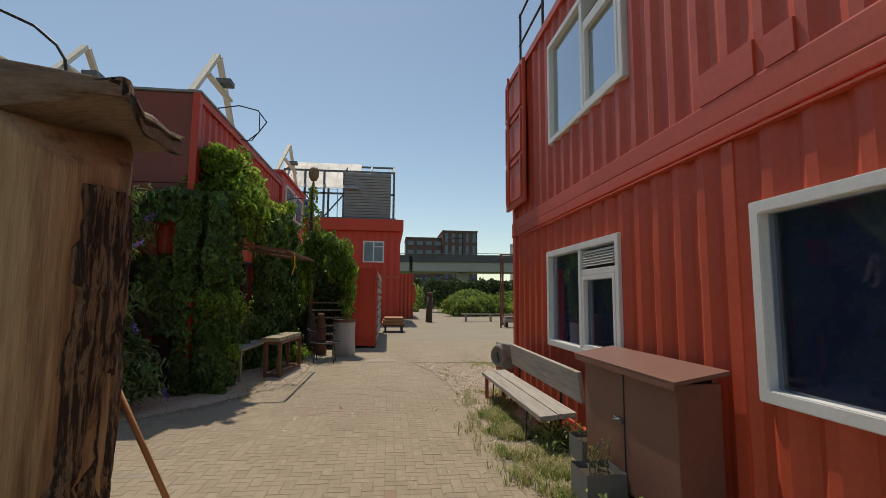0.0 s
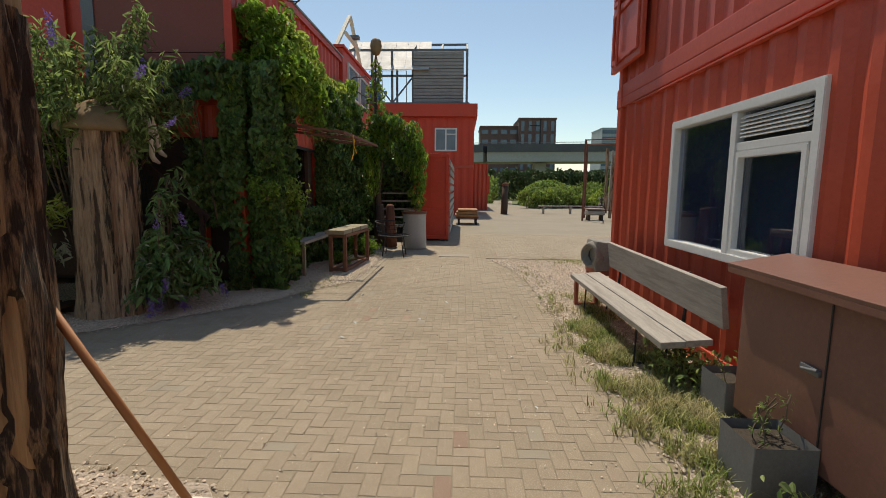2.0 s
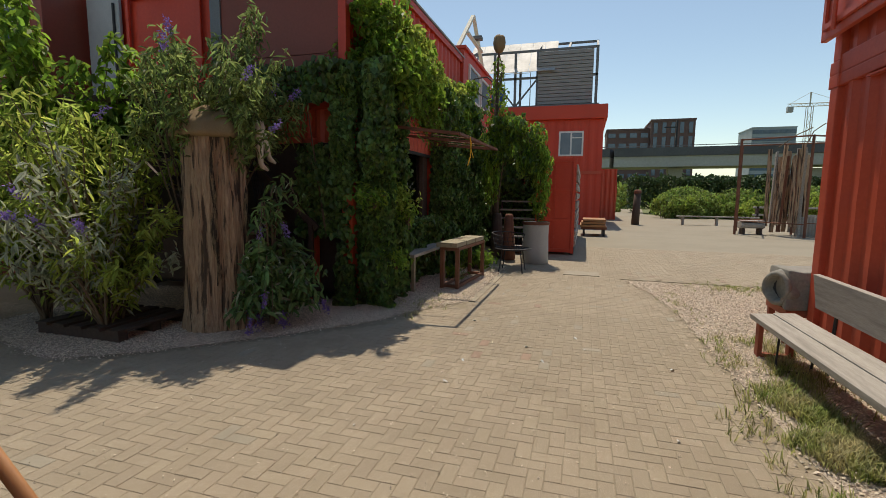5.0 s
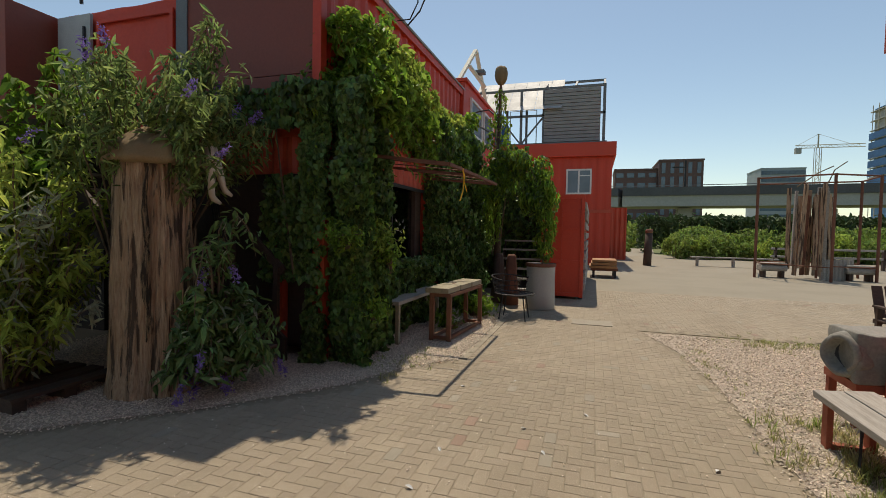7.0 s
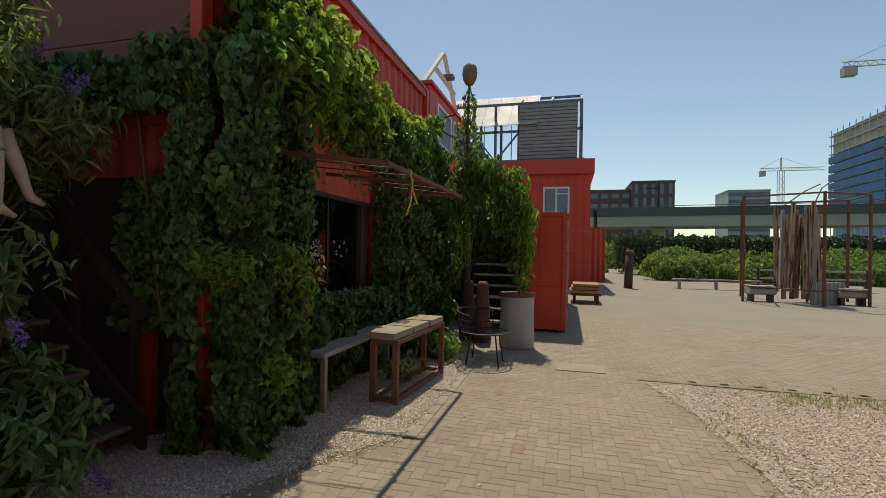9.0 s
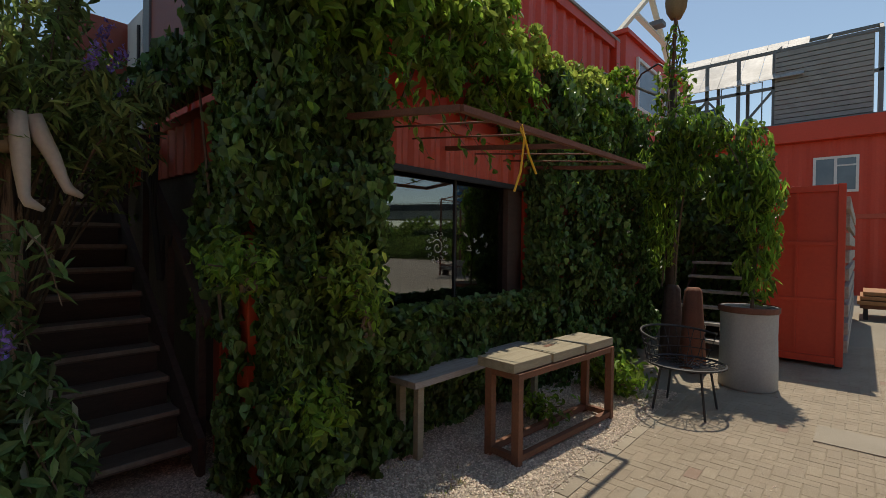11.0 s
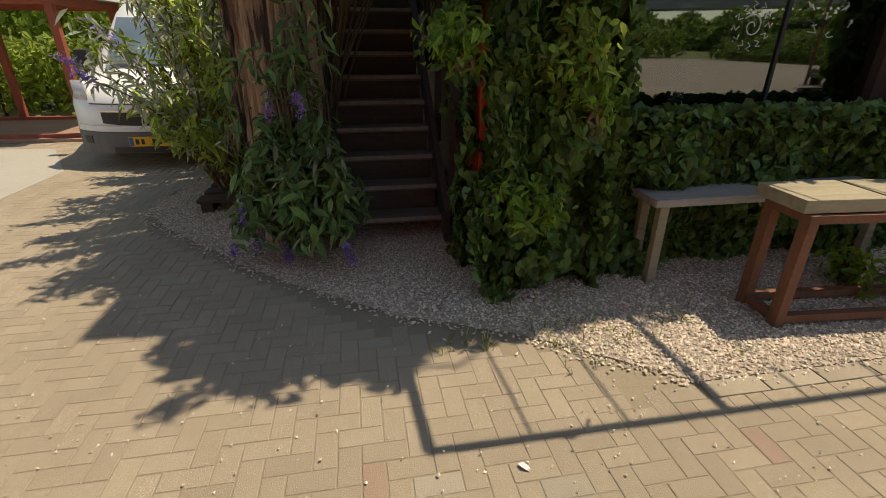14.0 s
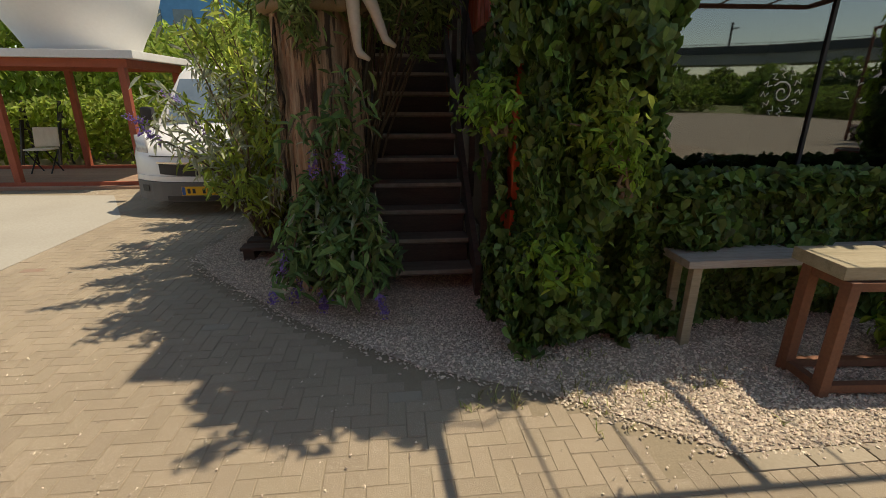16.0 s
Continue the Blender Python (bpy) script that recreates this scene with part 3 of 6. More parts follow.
        sy0, sy1, sz0, sz1 = gy0 + 0.03, gy1 - 0.01, z0 + 0.06, gz0 - 0.09
        part("sash", ring_frame("x", sa, sb, sy0, sy1, sz0, sz1, 0.05), WHITE, win)
    return win


RX, RY0, RY1 = 2.04, -4.75, 7.45


def right_container(z0, z1, wins, label, leaf):
    c = thing("shipping_container", label, "container", (3.2, 1.3, z0), group="stacked red containers")
    fx = RX
    # side with openings
    ys = sorted(wins, key=lambda w: w[0])
    s = bmesh.new()
    lo, hi = z0 + 0.16, z1 - 0.1
    y = RY0 + 0.12
    for wy0, wy1, wz0, wz1 in ys:
        ribbed("y", fx, -1, y, wy0, lo, hi, bm=s, pitch=0.271, phase=3.318, dents=0.006)
        ribbed("y", fx, -1, wy0, wy1, lo, wz0, bm=s, pitch=0.271, phase=3.318, dents=0.006)
        ribbed("y", fx, -1, wy0, wy1, wz1, hi, bm=s, pitch=0.271, phase=3.318, dents=0.006)
        y = wy1
    ribbed("y", fx, -1, y, RY1 - 0.12, lo, hi, bm=s, pitch=0.271, phase=3.318, dents=0.006)
    part("side_wall", s, RED, c)
    part("side_wall", ribbed("y", 4.48, 1, RY0 + 0.12, RY1 - 0.12, lo, hi), RED, c)
    part("end_wall", ribbed("x", RY1 - 0.02, 1, RX + 0.1, 4.38, lo, hi), RED, c)
    part("end_wall", ribbed("x", RY0 + 0.02, -1, RX + 0.1, 4.38, lo, hi), RED, c)
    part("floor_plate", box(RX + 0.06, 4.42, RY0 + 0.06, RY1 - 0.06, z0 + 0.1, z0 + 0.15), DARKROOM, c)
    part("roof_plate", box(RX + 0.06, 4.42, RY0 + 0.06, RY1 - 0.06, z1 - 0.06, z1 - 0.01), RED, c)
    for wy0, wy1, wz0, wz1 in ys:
        # added sheet close behind the glass, coloured like the reflection
        part("blind", box(RX + 0.1, RX + 0.104, wy0 - 0.02, wy1 + 0.02, wz0 - 0.02, wz1 + 0.02), NAVY, c, "navy sheet standing in for the bluish reflection of the pane")
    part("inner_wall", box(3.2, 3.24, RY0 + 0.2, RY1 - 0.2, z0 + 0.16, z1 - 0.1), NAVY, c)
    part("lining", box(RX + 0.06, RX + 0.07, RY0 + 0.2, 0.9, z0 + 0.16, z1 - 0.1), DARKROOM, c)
    for xx in (RX - 0.012, 4.42):
        part("bottom_rail", box(xx, xx + 0.075, RY0 + 0.1, RY1 - 0.1, z0, z0 + 0.165, 0.012), RED, c)
        part("top_rail", box(xx, xx + 0.075, RY0 + 0.1, RY1 - 0.1, z1 - 0.11, z1, 0.012), RED, c)
        for yy in (RY0, RY1 - 0.13):
            part("corner_post", box(xx - 0.01, xx + 0.1, yy, yy + 0.13, z0 + 0.12, z1 - 0.12, 0.012), RED, c)
            for zz in (z0, z1 - 0.118):
                part("corner_casting", box(xx - 0.014, xx + 0.13, yy - 0.006, yy + 0.165, zz, zz + 0.118, 0.012), RED, c)
    part("lip", box(RX - 0.03, RX + 0.02, RY0 + 0.1, RY1 - 0.6, z1 - 0.145, z1 - 0.13), RED, c)
    return c


low = right_container(0.0, 2.6, [(1.0, 2.385, 0.955, 2.045), (3.9, 5.79, 0.92, 2.09)], "lower red corrugated shipping container used as a workspace, standing on gravel", False)
window_unit(low, "window", RX, 3.9, 5.79, 0.92, 2.09, -1, bars=(4.76,), grille=(3.97, 4.74, 1.83, 1.99))
window_unit(low, "window", RX, 1.0, 2.385, 0.955, 2.045, -1)
part("filler_sheet", box(RX - 0.012, RX + 0.01, 2.50, 2.60, 0.16, 2.45, 0.004), RED, low, "welded red cover strip")
top = right_container(2.6, 5.25, [(3.72, 5.66, 3.46, 4.8)], "upper red corrugated shipping container stacked on another", True)
window_unit(top, "window", RX, 3.72, 5.66, 3.46, 4.8, -1, bars=(4.6,), grille=(3.79, 4.58, 4.5, 4.7), pane=SKYGLASS)
for py0, py1, pz0, pz1 in ((2.3, 2.76, 2.765, 2.98), (2.03, 2.22, 2.765, 2.95)):
    part("patch_plate", box(RX - 0.016, RX + 0.004, py0, py1, pz0, pz1, 0.003), RED, top, "welded patch plate")
leaf = part("door_leaf", box(RX - 0.11, RX - 0.06, 6.52, 7.52, 2.92, 5.12, 0.01), RED, top, "red container door folded open")
for i in range(3):
    za = 3.0 + i * 0.7
    part("panel_frame", ring_frame("x", RX - 0.135, RX - 0.11, 6.58, 7.46, za, za + 0.64, 0.06), RED, leaf)
part("locking_bar", rod((RX - 0.15, 7.2, 2.95), (RX - 0.15, 7.2, 5.1), 0.018), RED, leaf)
rail = thing("roof_railing", "dark steel railing on the container roof", "railing", (2.3, 7.0, 5.25))
for yy in (6.2, 7.35):
    part("post", rod((2.15, yy, 5.25), (2.15, yy, 6.35), 0.02), DARKMETAL, rail)
for zz in (5.8, 6.32):
    part("rail", rod((2.15, 6.2, zz), (2.15, 7.4, zz), 0.018), DARKMETAL, rail)

# ---- left container house ----
LX = -3.0


def left_house():
    h = thing("container_house", "two storeys of red containers overgrown with ivy and vines", "building", (-4.4, 10, 0))
    fz = 2.6
    w = bmesh.new()
    ribbed("y", LX, 1, 7.75, 8.2, 0.12, fz, bm=w)
    ribbed("y", LX, 1, 8.2, 10.78, 0.12, 0.9, bm=w)
    ribbed("y", LX, 1, 8.2, 10.78, 2.2, fz, bm=w, pitch=0.2, depth=0.03)
    ribbed("y", LX, 1, 10.78, 13.8, 0.12, fz, bm=w)
    part("front_wall", w, RED, h)
    s = bmesh.new()
    ribbed("x", 7.75, -1, -6.6, -3.06, 2.15, fz, bm=s, pitch=0.2, depth=0.03)
    part("end_wall", s, RED, h)
    # dark sheet in place of the red wall that lies in shadow here
    part("end_boarding", box(-6.6, -3.1, 7.8, 7.84, 0.1, 2.16), DARKWOOD, h, "dark sheet standing in for the shadowed wall under the upper strip")
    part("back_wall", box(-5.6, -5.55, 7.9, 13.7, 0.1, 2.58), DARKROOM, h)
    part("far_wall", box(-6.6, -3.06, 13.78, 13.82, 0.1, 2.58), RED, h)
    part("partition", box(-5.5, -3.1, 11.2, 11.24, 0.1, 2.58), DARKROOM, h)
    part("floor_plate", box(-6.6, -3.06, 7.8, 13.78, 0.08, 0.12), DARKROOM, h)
    part("first_floor", box(-6.6, -2.98, 7.74, 13.82, 2.58, 2.66), RED, h)
    part("lintel", box(LX - 0.04, LX + 0.015, 8.15, 10.85, 2.16, 2.21, 0.006), DARKMETAL, h, "dark steel lintel")
    part("corner_post", box(-3.15, -3.0, 7.58, 7.70, 0, 2.62, 0.01), RED, h)
    part("corner_post", box(-3.72, -3.6, 7.66, 7.76, 0, 2.2, 0.01), RED, h)
    part("jamb", box(-3.16, -2.98, 10.78, 10.92, 0.9, 2.2, 0.01), RED2, h)
    part("jamb_board", box(-3.2, -3.06, 10.5, 10.77, 0.9, 2.2, 0.006), DARKWOOD, h, "dark wooden window board")
    win = part("shop_window", box(-3.17, -3.08, 8.16, 10.76, 0.9, 0.96, 0.005), DARKMETAL, h, "dark window frame")
    part("mullion", box(-3.15, -3.11, 9.665, 9.69, 0.96, 2.2, 0.004), DARKMETAL, win)
    part("pane", box(-3.13, -3.124, 8.16, 9.66, 0.96, 2.2), SHOPGLASS, win, "large reflecting window glass")
    part("pane", box(-3.13, -3.124, 9.7, 10.76, 0.96, 2.2), SHOPGLASS, win)
    # sun drawing and scribbles on the glass
    d = bmesh.new()
    c = Vector((-3.116, 9.43, 1.53))
    tube([c + Vector((0, math.cos(a) * r, math.sin(a) * r)) for a, r in [(k * 0.55, 0.015 + 0.004 * k) for k in range(17)]], 0.005, 5, d)
    for k in range(12):
        a = 2 * math.pi * k / 12
        tube([c + Vector((0, math.cos(a + da) * r, math.sin(a + da) * r)) for da, r in ((0, 0.095), (0.2, 0.12), (-0.05, 0.135), (0.15, 0.15))], 0.004, 5, d)
    part("sun_drawing", d, WHITEINK, win, "white painted sun drawing")
    rr = random.Random(3)
    for k, (y, z) in enumerate(((9.86, 1.66), (9.97, 1.6), (10.1, 1.66), (9.9, 1.52), (10.03, 1.48), (10.16, 1.55))):
        part("glass_mark", tube([(-3.116, y + rr.uniform(-0.05, 0.05), z + rr.uniform(-0.03, 0.03)) for q in range(5)], 0.0035, 5), WHITEINK, win, "small white scribble")
    # upper storey
    u = bmesh.new()
    ribbed("y", -3.1, 1, 7.78, 13.4, 2.75, 4.6, bm=u)
    part("upper_wall", u, RED2, h)
    part("upper_rail", box(-3.14, -3.06, 7.6, 13.46, 4.6, 4.73, 0.01), RED2, h)
    part("upper_rail", box(-3.14, -3.05, 7.6, 13.46, 2.66, 2.78, 0.01), RED2, h)
    part("upper_corner", box(-3.16, -3.05, 7.56, 7.68, 2.66, 4.73, 0.01), RED2, h)
    part("upper_corner", box(-3.16, -3.04, 13.36, 13.5, 2.66, 4.73, 0.01), RED2, h)
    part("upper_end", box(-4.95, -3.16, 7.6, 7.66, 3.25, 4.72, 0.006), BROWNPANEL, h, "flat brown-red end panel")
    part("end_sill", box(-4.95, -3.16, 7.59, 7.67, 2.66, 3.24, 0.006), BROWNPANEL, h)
    # roof kept grey, out of sight, so less red light bounces up
    part("upper_roof", box(-5.5, -3.04, 7.57, 13.5, 4.73, 4.77, 0.006), SLAT, h, "unseen grey roof top that cuts red bounce onto the A-frame")
    part("cover_strip", box(-5.12, -4.95, 7.58, 7.7, 2.66, 4.72, 0.006), GREYMETAL, h)
    part("set_back_wall", ribbed("x", 8.3, -1, -8.3, -5.12, 2.66, 4.75, pitch=0.9, depth=0.02), RED2, h)
    part("upper_back", box(-5.5, -5.44, 8.4, 13.4, 2.66, 4.72), RED, h)
    dr = part("upper_door", box(-8.2, -7.5, 8.22, 8.27, 2.7, 4.7, 0.008), GREYDOOR, h, "pale grey door")
    part("door_bar", rod((-7.6, 8.2, 3.2), (-7.6, 8.2, 4.5), 0.02), DARKMETAL, dr)
    part("red_door", ring_frame("y", 8.24, 8.28, -7.4, -5.9, 2.7, 4.6, 0.07), RED2, h, "red steel door leaf")
    wn_ = part("barred_window", ring_frame("y", 7.55, 7.62, -9.5, -8.6, 3.3, 4.4, 0.06), WHITE, h, "white framed barred window")
    part("pane", box(-9.45, -8.65, 7.585, 7.595, 3.36, 4.34), FARGLASS, wn_)
    for q in range(4):
        part("bar", rod((-9.3 + 0.2 * q, 7.54, 3.36), (-9.3 + 0.2 * q, 7.54, 4.34), 0.012), WHITE, wn_)
    part("landing", box(-8.3, -5.5, 6.6, 8.3, 2.55, 2.66, 0.006), DARKWOOD, h, "dark landing above the stair")
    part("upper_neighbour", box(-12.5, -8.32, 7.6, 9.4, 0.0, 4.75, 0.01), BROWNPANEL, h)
    return h


left_house()
# added block, its near-black colour fills in the shade behind the stair
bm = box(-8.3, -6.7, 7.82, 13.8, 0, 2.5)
solo("storage_block", bm, DARKROOM, "near-black block standing in for the shade behind the stair", "wall", (-8, 10, 0), kind="structure")


def a_frame(at, height, half, label):
    a = thing("roof_frame", label, "timber frame", at)
    x, y, z = at
    for s in (-1, 1):
        part("leg", bar((x, y + s * half, z), (x, y + s * 0.03, z + height), 0.1, 0.07), PALEWOOD, a)
    part("tie", bar((x + 0.06, y - half * 0.55, z + height * 0.45), (x + 0.06, y + half * 0.55, z + height * 0.45), 0.1, 0.05), PALEWOOD, a)
    lamp = part("floodlight", box(x + 0.02, x + 0.28, y - 0.12, y + 0.12, z + height * 0.5, z + height * 0.5 + 0.1, 0.02, None, None), GREYMETAL, a, "grey floodlight")
    return a


a_frame((-3.2, 8.6, 4.76), 1.12, 1.0, "pale timber A-frame on the container roof")
a_frame((-5.45, 8.6, 4.76), 1.12, 1.0, "pale timber A-frame on the far side of the roof")
a_frame((-3.5, 16.2, 5.33), 1.36, 1.7, "pale timber A-frame with a lamp")
hoop = thing("cable_hoop", "black bent cable conduit on the roof edge", "cable", (-3.05, 9.3, 5.0))
part("conduit", tube([(-3.3, 8.9, 5.0), (-2.9, 8.95, 5.1), (-2.62, 9.2, 5.12), (-2.55, 9.6, 5.04), (-2.8, 9.9, 4.9), (-3.05, 10.0, 4.74)], 0.012), BLACKPLASTIC, hoop)
part("conduit", tube([(-2.6, 9.25, 5.1), (-2.62, 9.35, 4.75), (-2.8, 9.5, 4.6), (-3.04, 9.6, 4.65)], 0.01), BLACKPLASTIC, hoop)

hoop2 = thing("cable_hoop", "black bent pipe rising from the roof", "cable", (-5.38, 8.0, 4.77))
part("conduit", tube([(-5.3, 8.0, 4.77), (-5.34, 8.0, 5.1), (-5.38, 8.0, 5.35), (-5.53, 8.0, 5.59), (-5.9, 8.0, 5.9), (-6.43, 8.0, 6.13), (-7.0, 8.0, 6.1), (-7.4, 8.0, 5.7), (-7.5, 8.1, 4.78)], 0.025), BLACKPLASTIC, hoop2)

# small upper cabin further on
cab = thing("upper_cabin", "red upper cabin with a white framed window", "cabin", (-4.6, 16, 0))
part("body", box(-6, -3.3, 14.4, 18.2, 2.7, 5.25, 0.02), RED2, cab)
part("lower_body", box(-6, -3.3, 14.4, 18.2, 0, 2.68, 0.02), RED, cab)
part("roof_edge", box(-6.05, -3.24, 14.34, 18.26, 5.25, 5.33, 0.01), RED2, cab)
# unseen grey sheet added to stop the red roof tinting the timber frame
part("roof_sheet", box(-5.95, -3.35, 14.45, 18.15, 5.33, 5.336), SLAT, cab, "unseen grey roof top that cuts red bounce onto the A-frame")
for y0, y1 in ((14.9, 16.2), (16.4, 17.7)):
    wo = part("window", ring_frame("x", -3.31, -3.25, y0, y1, 4.05, 5.0, 0.07), WHITE, cab, "white framed window")
    part("pane", box(-3.298, -3.285, y0 + 0.07, y1 - 0.07, 4.12, 4.93), FARGLASS, wo)

# ---- stair up to the landing ----
stair = thing("staircase", "steep dark wooden stair with worn treads", "staircase", (-3.6, 7.1, 0))
N, RISE, GO, SX = 13, 0.19, 0.215, -3.5
for i in range(N):
    z, x = RISE * (i + 1), SX - GO * i
    part("tread", box(x - GO - 0.02, x, 6.66, 7.44, z - 0.04, z, 0.006), TREAD, stair)
    part("nosing", box(x - 0.012, x + 0.004, 6.67, 7.43, z - 0.026, z + 0.003, 0.003), NOSING, stair, "pale worn tread edge")
    part("riser", box(x - GO - 0.02, x - GO, 6.68, 7.42, z, z + RISE - 0.042), DARKWOOD, stair)
for yy in (6.62, 7.44):
    q = bmesh.new()
    p = [(SX + 0.1, -0.02), (SX - GO * N, RISE * N - 0.1), (SX - GO * N, RISE * N + 0.16), (SX + 0.1, 0.26)]
    f = q.faces.new([q.verts.new((x, yy, z)) for x, z in p])
    r = bmesh.ops.extrude_face_region(q, geom=[f])
    bmesh.ops.translate(q, verts=[v for v in r["geom"] if isinstance(v, bmesh.types.BMVert)], vec=(0, 0.045, 0))
    part("stringer", q, DARKWOOD, stair)
part("handrail", bar((SX, 7.55, 1.0), (SX - GO * N, 7.55, RISE * N + 0.95), 0.05, 0.09), DARKWOOD, stair)
for k in range(5):
    x = SX - GO * (0.4 + k * 2.9)
    z = RISE * (0.4 + k * 2.9)
    part("baluster", box(x - 0.03, x + 0.03, 7.5, 7.55, z, z + 0.98, 0.004), DARKWOOD, stair)
for k in range(4):
    part("hanging_cable", tube([(-4.4 - k * 0.05, 7.5, 2.5), (-4.38 - k * 0.05, 7.47, 1.8 + 0.1 * k), (-4.3 - k * 0.03, 7.5, 1.25), (-4.15 - k * 0.05, 7.52, 1.6)], 0.012, 6), BLACKPLASTIC, stair, "loose dark hose")

# ---- steel canopy frame over the window ----
can = thing("canopy_frame", "bare rusty steel canopy frame with washing wires", "canopy", (-2.3, 9.45, 2.3))
for a, b in (((-1.72, 8.08, 2.26), (-1.71, 10.74, 2.3)), ((-2.98, 8.08, 2.42), (-1.72, 8.08, 2.26)), ((-2.98, 10.74, 2.42), (-1.71, 10.74, 2.3)), ((-2.98, 9.38, 2.42), (-1.72, 9.38, 2.28))):
    part("bar", bar(a, b, 0.036), RUST, can)
for k, y in enumerate((8.51, 8.93, 9.8, 10.25)):
    part("wire", rod((-2.98, y + 0.03 * (k % 2), 2.435), (-1.72, y, 2.285), 0.007, seg=6), RUST, can)
part("ribbon", tube([(-1.72, 8.6, 2.3), (-1.68, 8.62, 2.2), (-1.69, 8.6, 2.0), (-1.72, 8.58, 1.88)], 0.008, 6), YELLOW, can, "yellow ribbon")
part("ribbon", tube([(-1.7, 8.62, 2.28), (-1.71, 8.72, 2.12), (-1.68, 8.76, 2.0)], 0.007, 6), YELLOW, can)

# ---- log post, stump, broom ----
bm = trunk((-1.77, 2.52, 0), [(0.39, 0.0), (0.385, 0.4), (0.38, 1.2), (0.385, 1.8), (0.385, 2.52)], 96, 40, 0.012, 0.04, 3.0)
cut_ = bmesh.ops.bisect_plane(bm, geom=bm.verts[:] + bm.edges[:] + bm.faces[:], plane_co=(-1.37, 2.45, 2.10), plane_no=(0.63, -0.30, 0.72), clear_outer=True)
bmesh.ops.contextual_create(bm, geom=[e for e in cut_["geom_cut"] if isinstance(e, bmesh.types.BMEdge)])
post = thing("log_post", "split tree-trunk gatepost with dark bark and a wooden cap", "post", (-1.77, 2.52, 0))
part("trunk", bm, POSTWOOD, post, smooth=True)
bk = bmesh.new()
seg = 34
rows_ = []
for j in range(40):
    z = j * 2.02 / 39
    row = []
    for k in range(seg):
        first = -34 + 16 * noise.noise(Vector((z * 2.3, 0, 1))) + 9 * noise.noise(Vector((z * 9, 0, 5)))
        a = radians(first + (76 - first) * k / (seg - 1)) + 0.06 * noise.noise(Vector((z * 3, k * 0.4, 1)))
        r = 0.395 + 0.03 * noise.noise(Vector((k * 0.5, z * 1.6, 2))) + 0.022 * noise.noise(Vector((k * 1.5, z * 3.0, 5))) + (0.01 if 0 < k < seg - 1 else -0.06)
        row.append(bk.verts.new((-1.77 + r * math.cos(a), 2.52 + r * math.sin(a), z)))
    rows_.append(row)
for a, b in zip(rows_, rows_[1:]):
    for k in range(seg - 1):
        bk.faces.new((a[k], a[k + 1], b[k + 1], b[k]))
part("bark", bk, BARK, post, "dark flaking bark")
capm = box(-2.5, -1.24, 2.2, 2.95, 2.33, 2.53, 0.06)
bmesh.ops.subdivide_edges(capm, edges=capm.edges[:], cuts=4, use_grid_fill=True)
for v in capm.verts:
    v.co += Vector((0.03, 0.05, 0.09)) * noise.noise(v.co * 3.1) + Vector((0, 0, 0.3 * max(0.0, -1.55 - v.co.x) * (1 if v.co.z > 2.42 else 0.2) - 0.16 * max(0.0, v.co.x + 1.55) + (0.35 * max(0.0, v.co.x + 1.6) if v.co.z < 2.42 else 0.0)))
part("cap", capm, CAPWOOD, post, "rough hewn weathered cap", smooth=True)

stump = thing("tree_stump", "tall weathered tree stump topped with brown canvas", "tree stump", (-3.92, 6.28, 0))
part("trunk", trunk((-3.97, 6.30, 0), [(0.39, 0.0), (0.345, 0.25), (0.322, 0.8), (0.312, 1.5), (0.322, 2.12)], 150, 60, 0.03, 0.045, 1.0), STUMPWOOD, stump, smooth=True)
cr = bmesh.new()
for a0, z0, z1 in ((0.15, 0.3, 1.55), (1.2, 0.2, 1.9), (-0.9, 0.5, 2.0)):
    tube([(-3.97 + (0.34 + 0.012 * math.sin(k)) * math.cos(a0 + 0.04 * math.sin(k * 1.7)), 6.30 + 0.34 * math.sin(a0 + 0.04 * math.sin(k * 1.7)), z0 + (z1 - z0) * k / 8) for k in range(9)], [0.006, 0.02, 0.028, 0.034, 0.03, 0.03, 0.026, 0.02, 0.006], 6, cr)
part("crack", cr, BARK, stump, "dark split in the wood")
part("canvas", lathe([(0.345, 2.03), (0.40, 2.045), (0.405, 2.09), (0.375, 2.13), (0.37, 2.17), (0.31, 2.22), (0.19, 2.31), (0.07, 2.38), (0.0, 2.39)], (-3.97, 6.30, 0), 64, 0.09, 3.2, cap=False), CANVAS, stump, "brown canvas cover", smooth=True)

for dx, dy, foot in ((0, 0, 0.03), (-0.03, 0.07, 0.14)):
    x, y = -3.62 + dx, 6.58 + dy
    leg_ = bmesh.new()
    dz = 0.09 if dx else 0.0
    tube([(x, y, 2.26), (x, y + foot * 0.3, 2.1 + dz * 0.3), (x, y + foot * 0.6, 1.95 + dz), (x, y + foot, 1.80 + dz), (x + 0.01, y + foot + 0.015, 1.765 + dz), (x + 0.03, y + foot + 0.08, 1.725 + dz)], [0.04, 0.047, 0.04, 0.028, 0.03, 0.014], 12, leg_)
    solo("doll_leg", leg_, PLASTER, "pale doll leg hanging beside the stump", "doll", (x, y, 1.7), smooth=True, group="doll legs")

br = thing("broom", "wooden broom leaning on the log post", "broom", (-1.1, 3.0, 0))
part("handle", rod((-1.12, 3.0, 0.06), (-1.46, 2.74, 1.06), 0.017, 0.016, 12), BROOMWOOD, br, smooth=True)
part("head", tube([(-1.19, 3.0, 0.06), (-1.12, 3.0, 0.062), (-1.04, 3.0, 0.06), (-1.0, 3.0, 0.055)], [0.04, 0.045, 0.043, 0.035], 12), PALEWOOD, br, smooth=True)
part("bristles", box(-1.2, -1.0, 2.97, 3.03, 0.006, 0.035), TWIG, br)
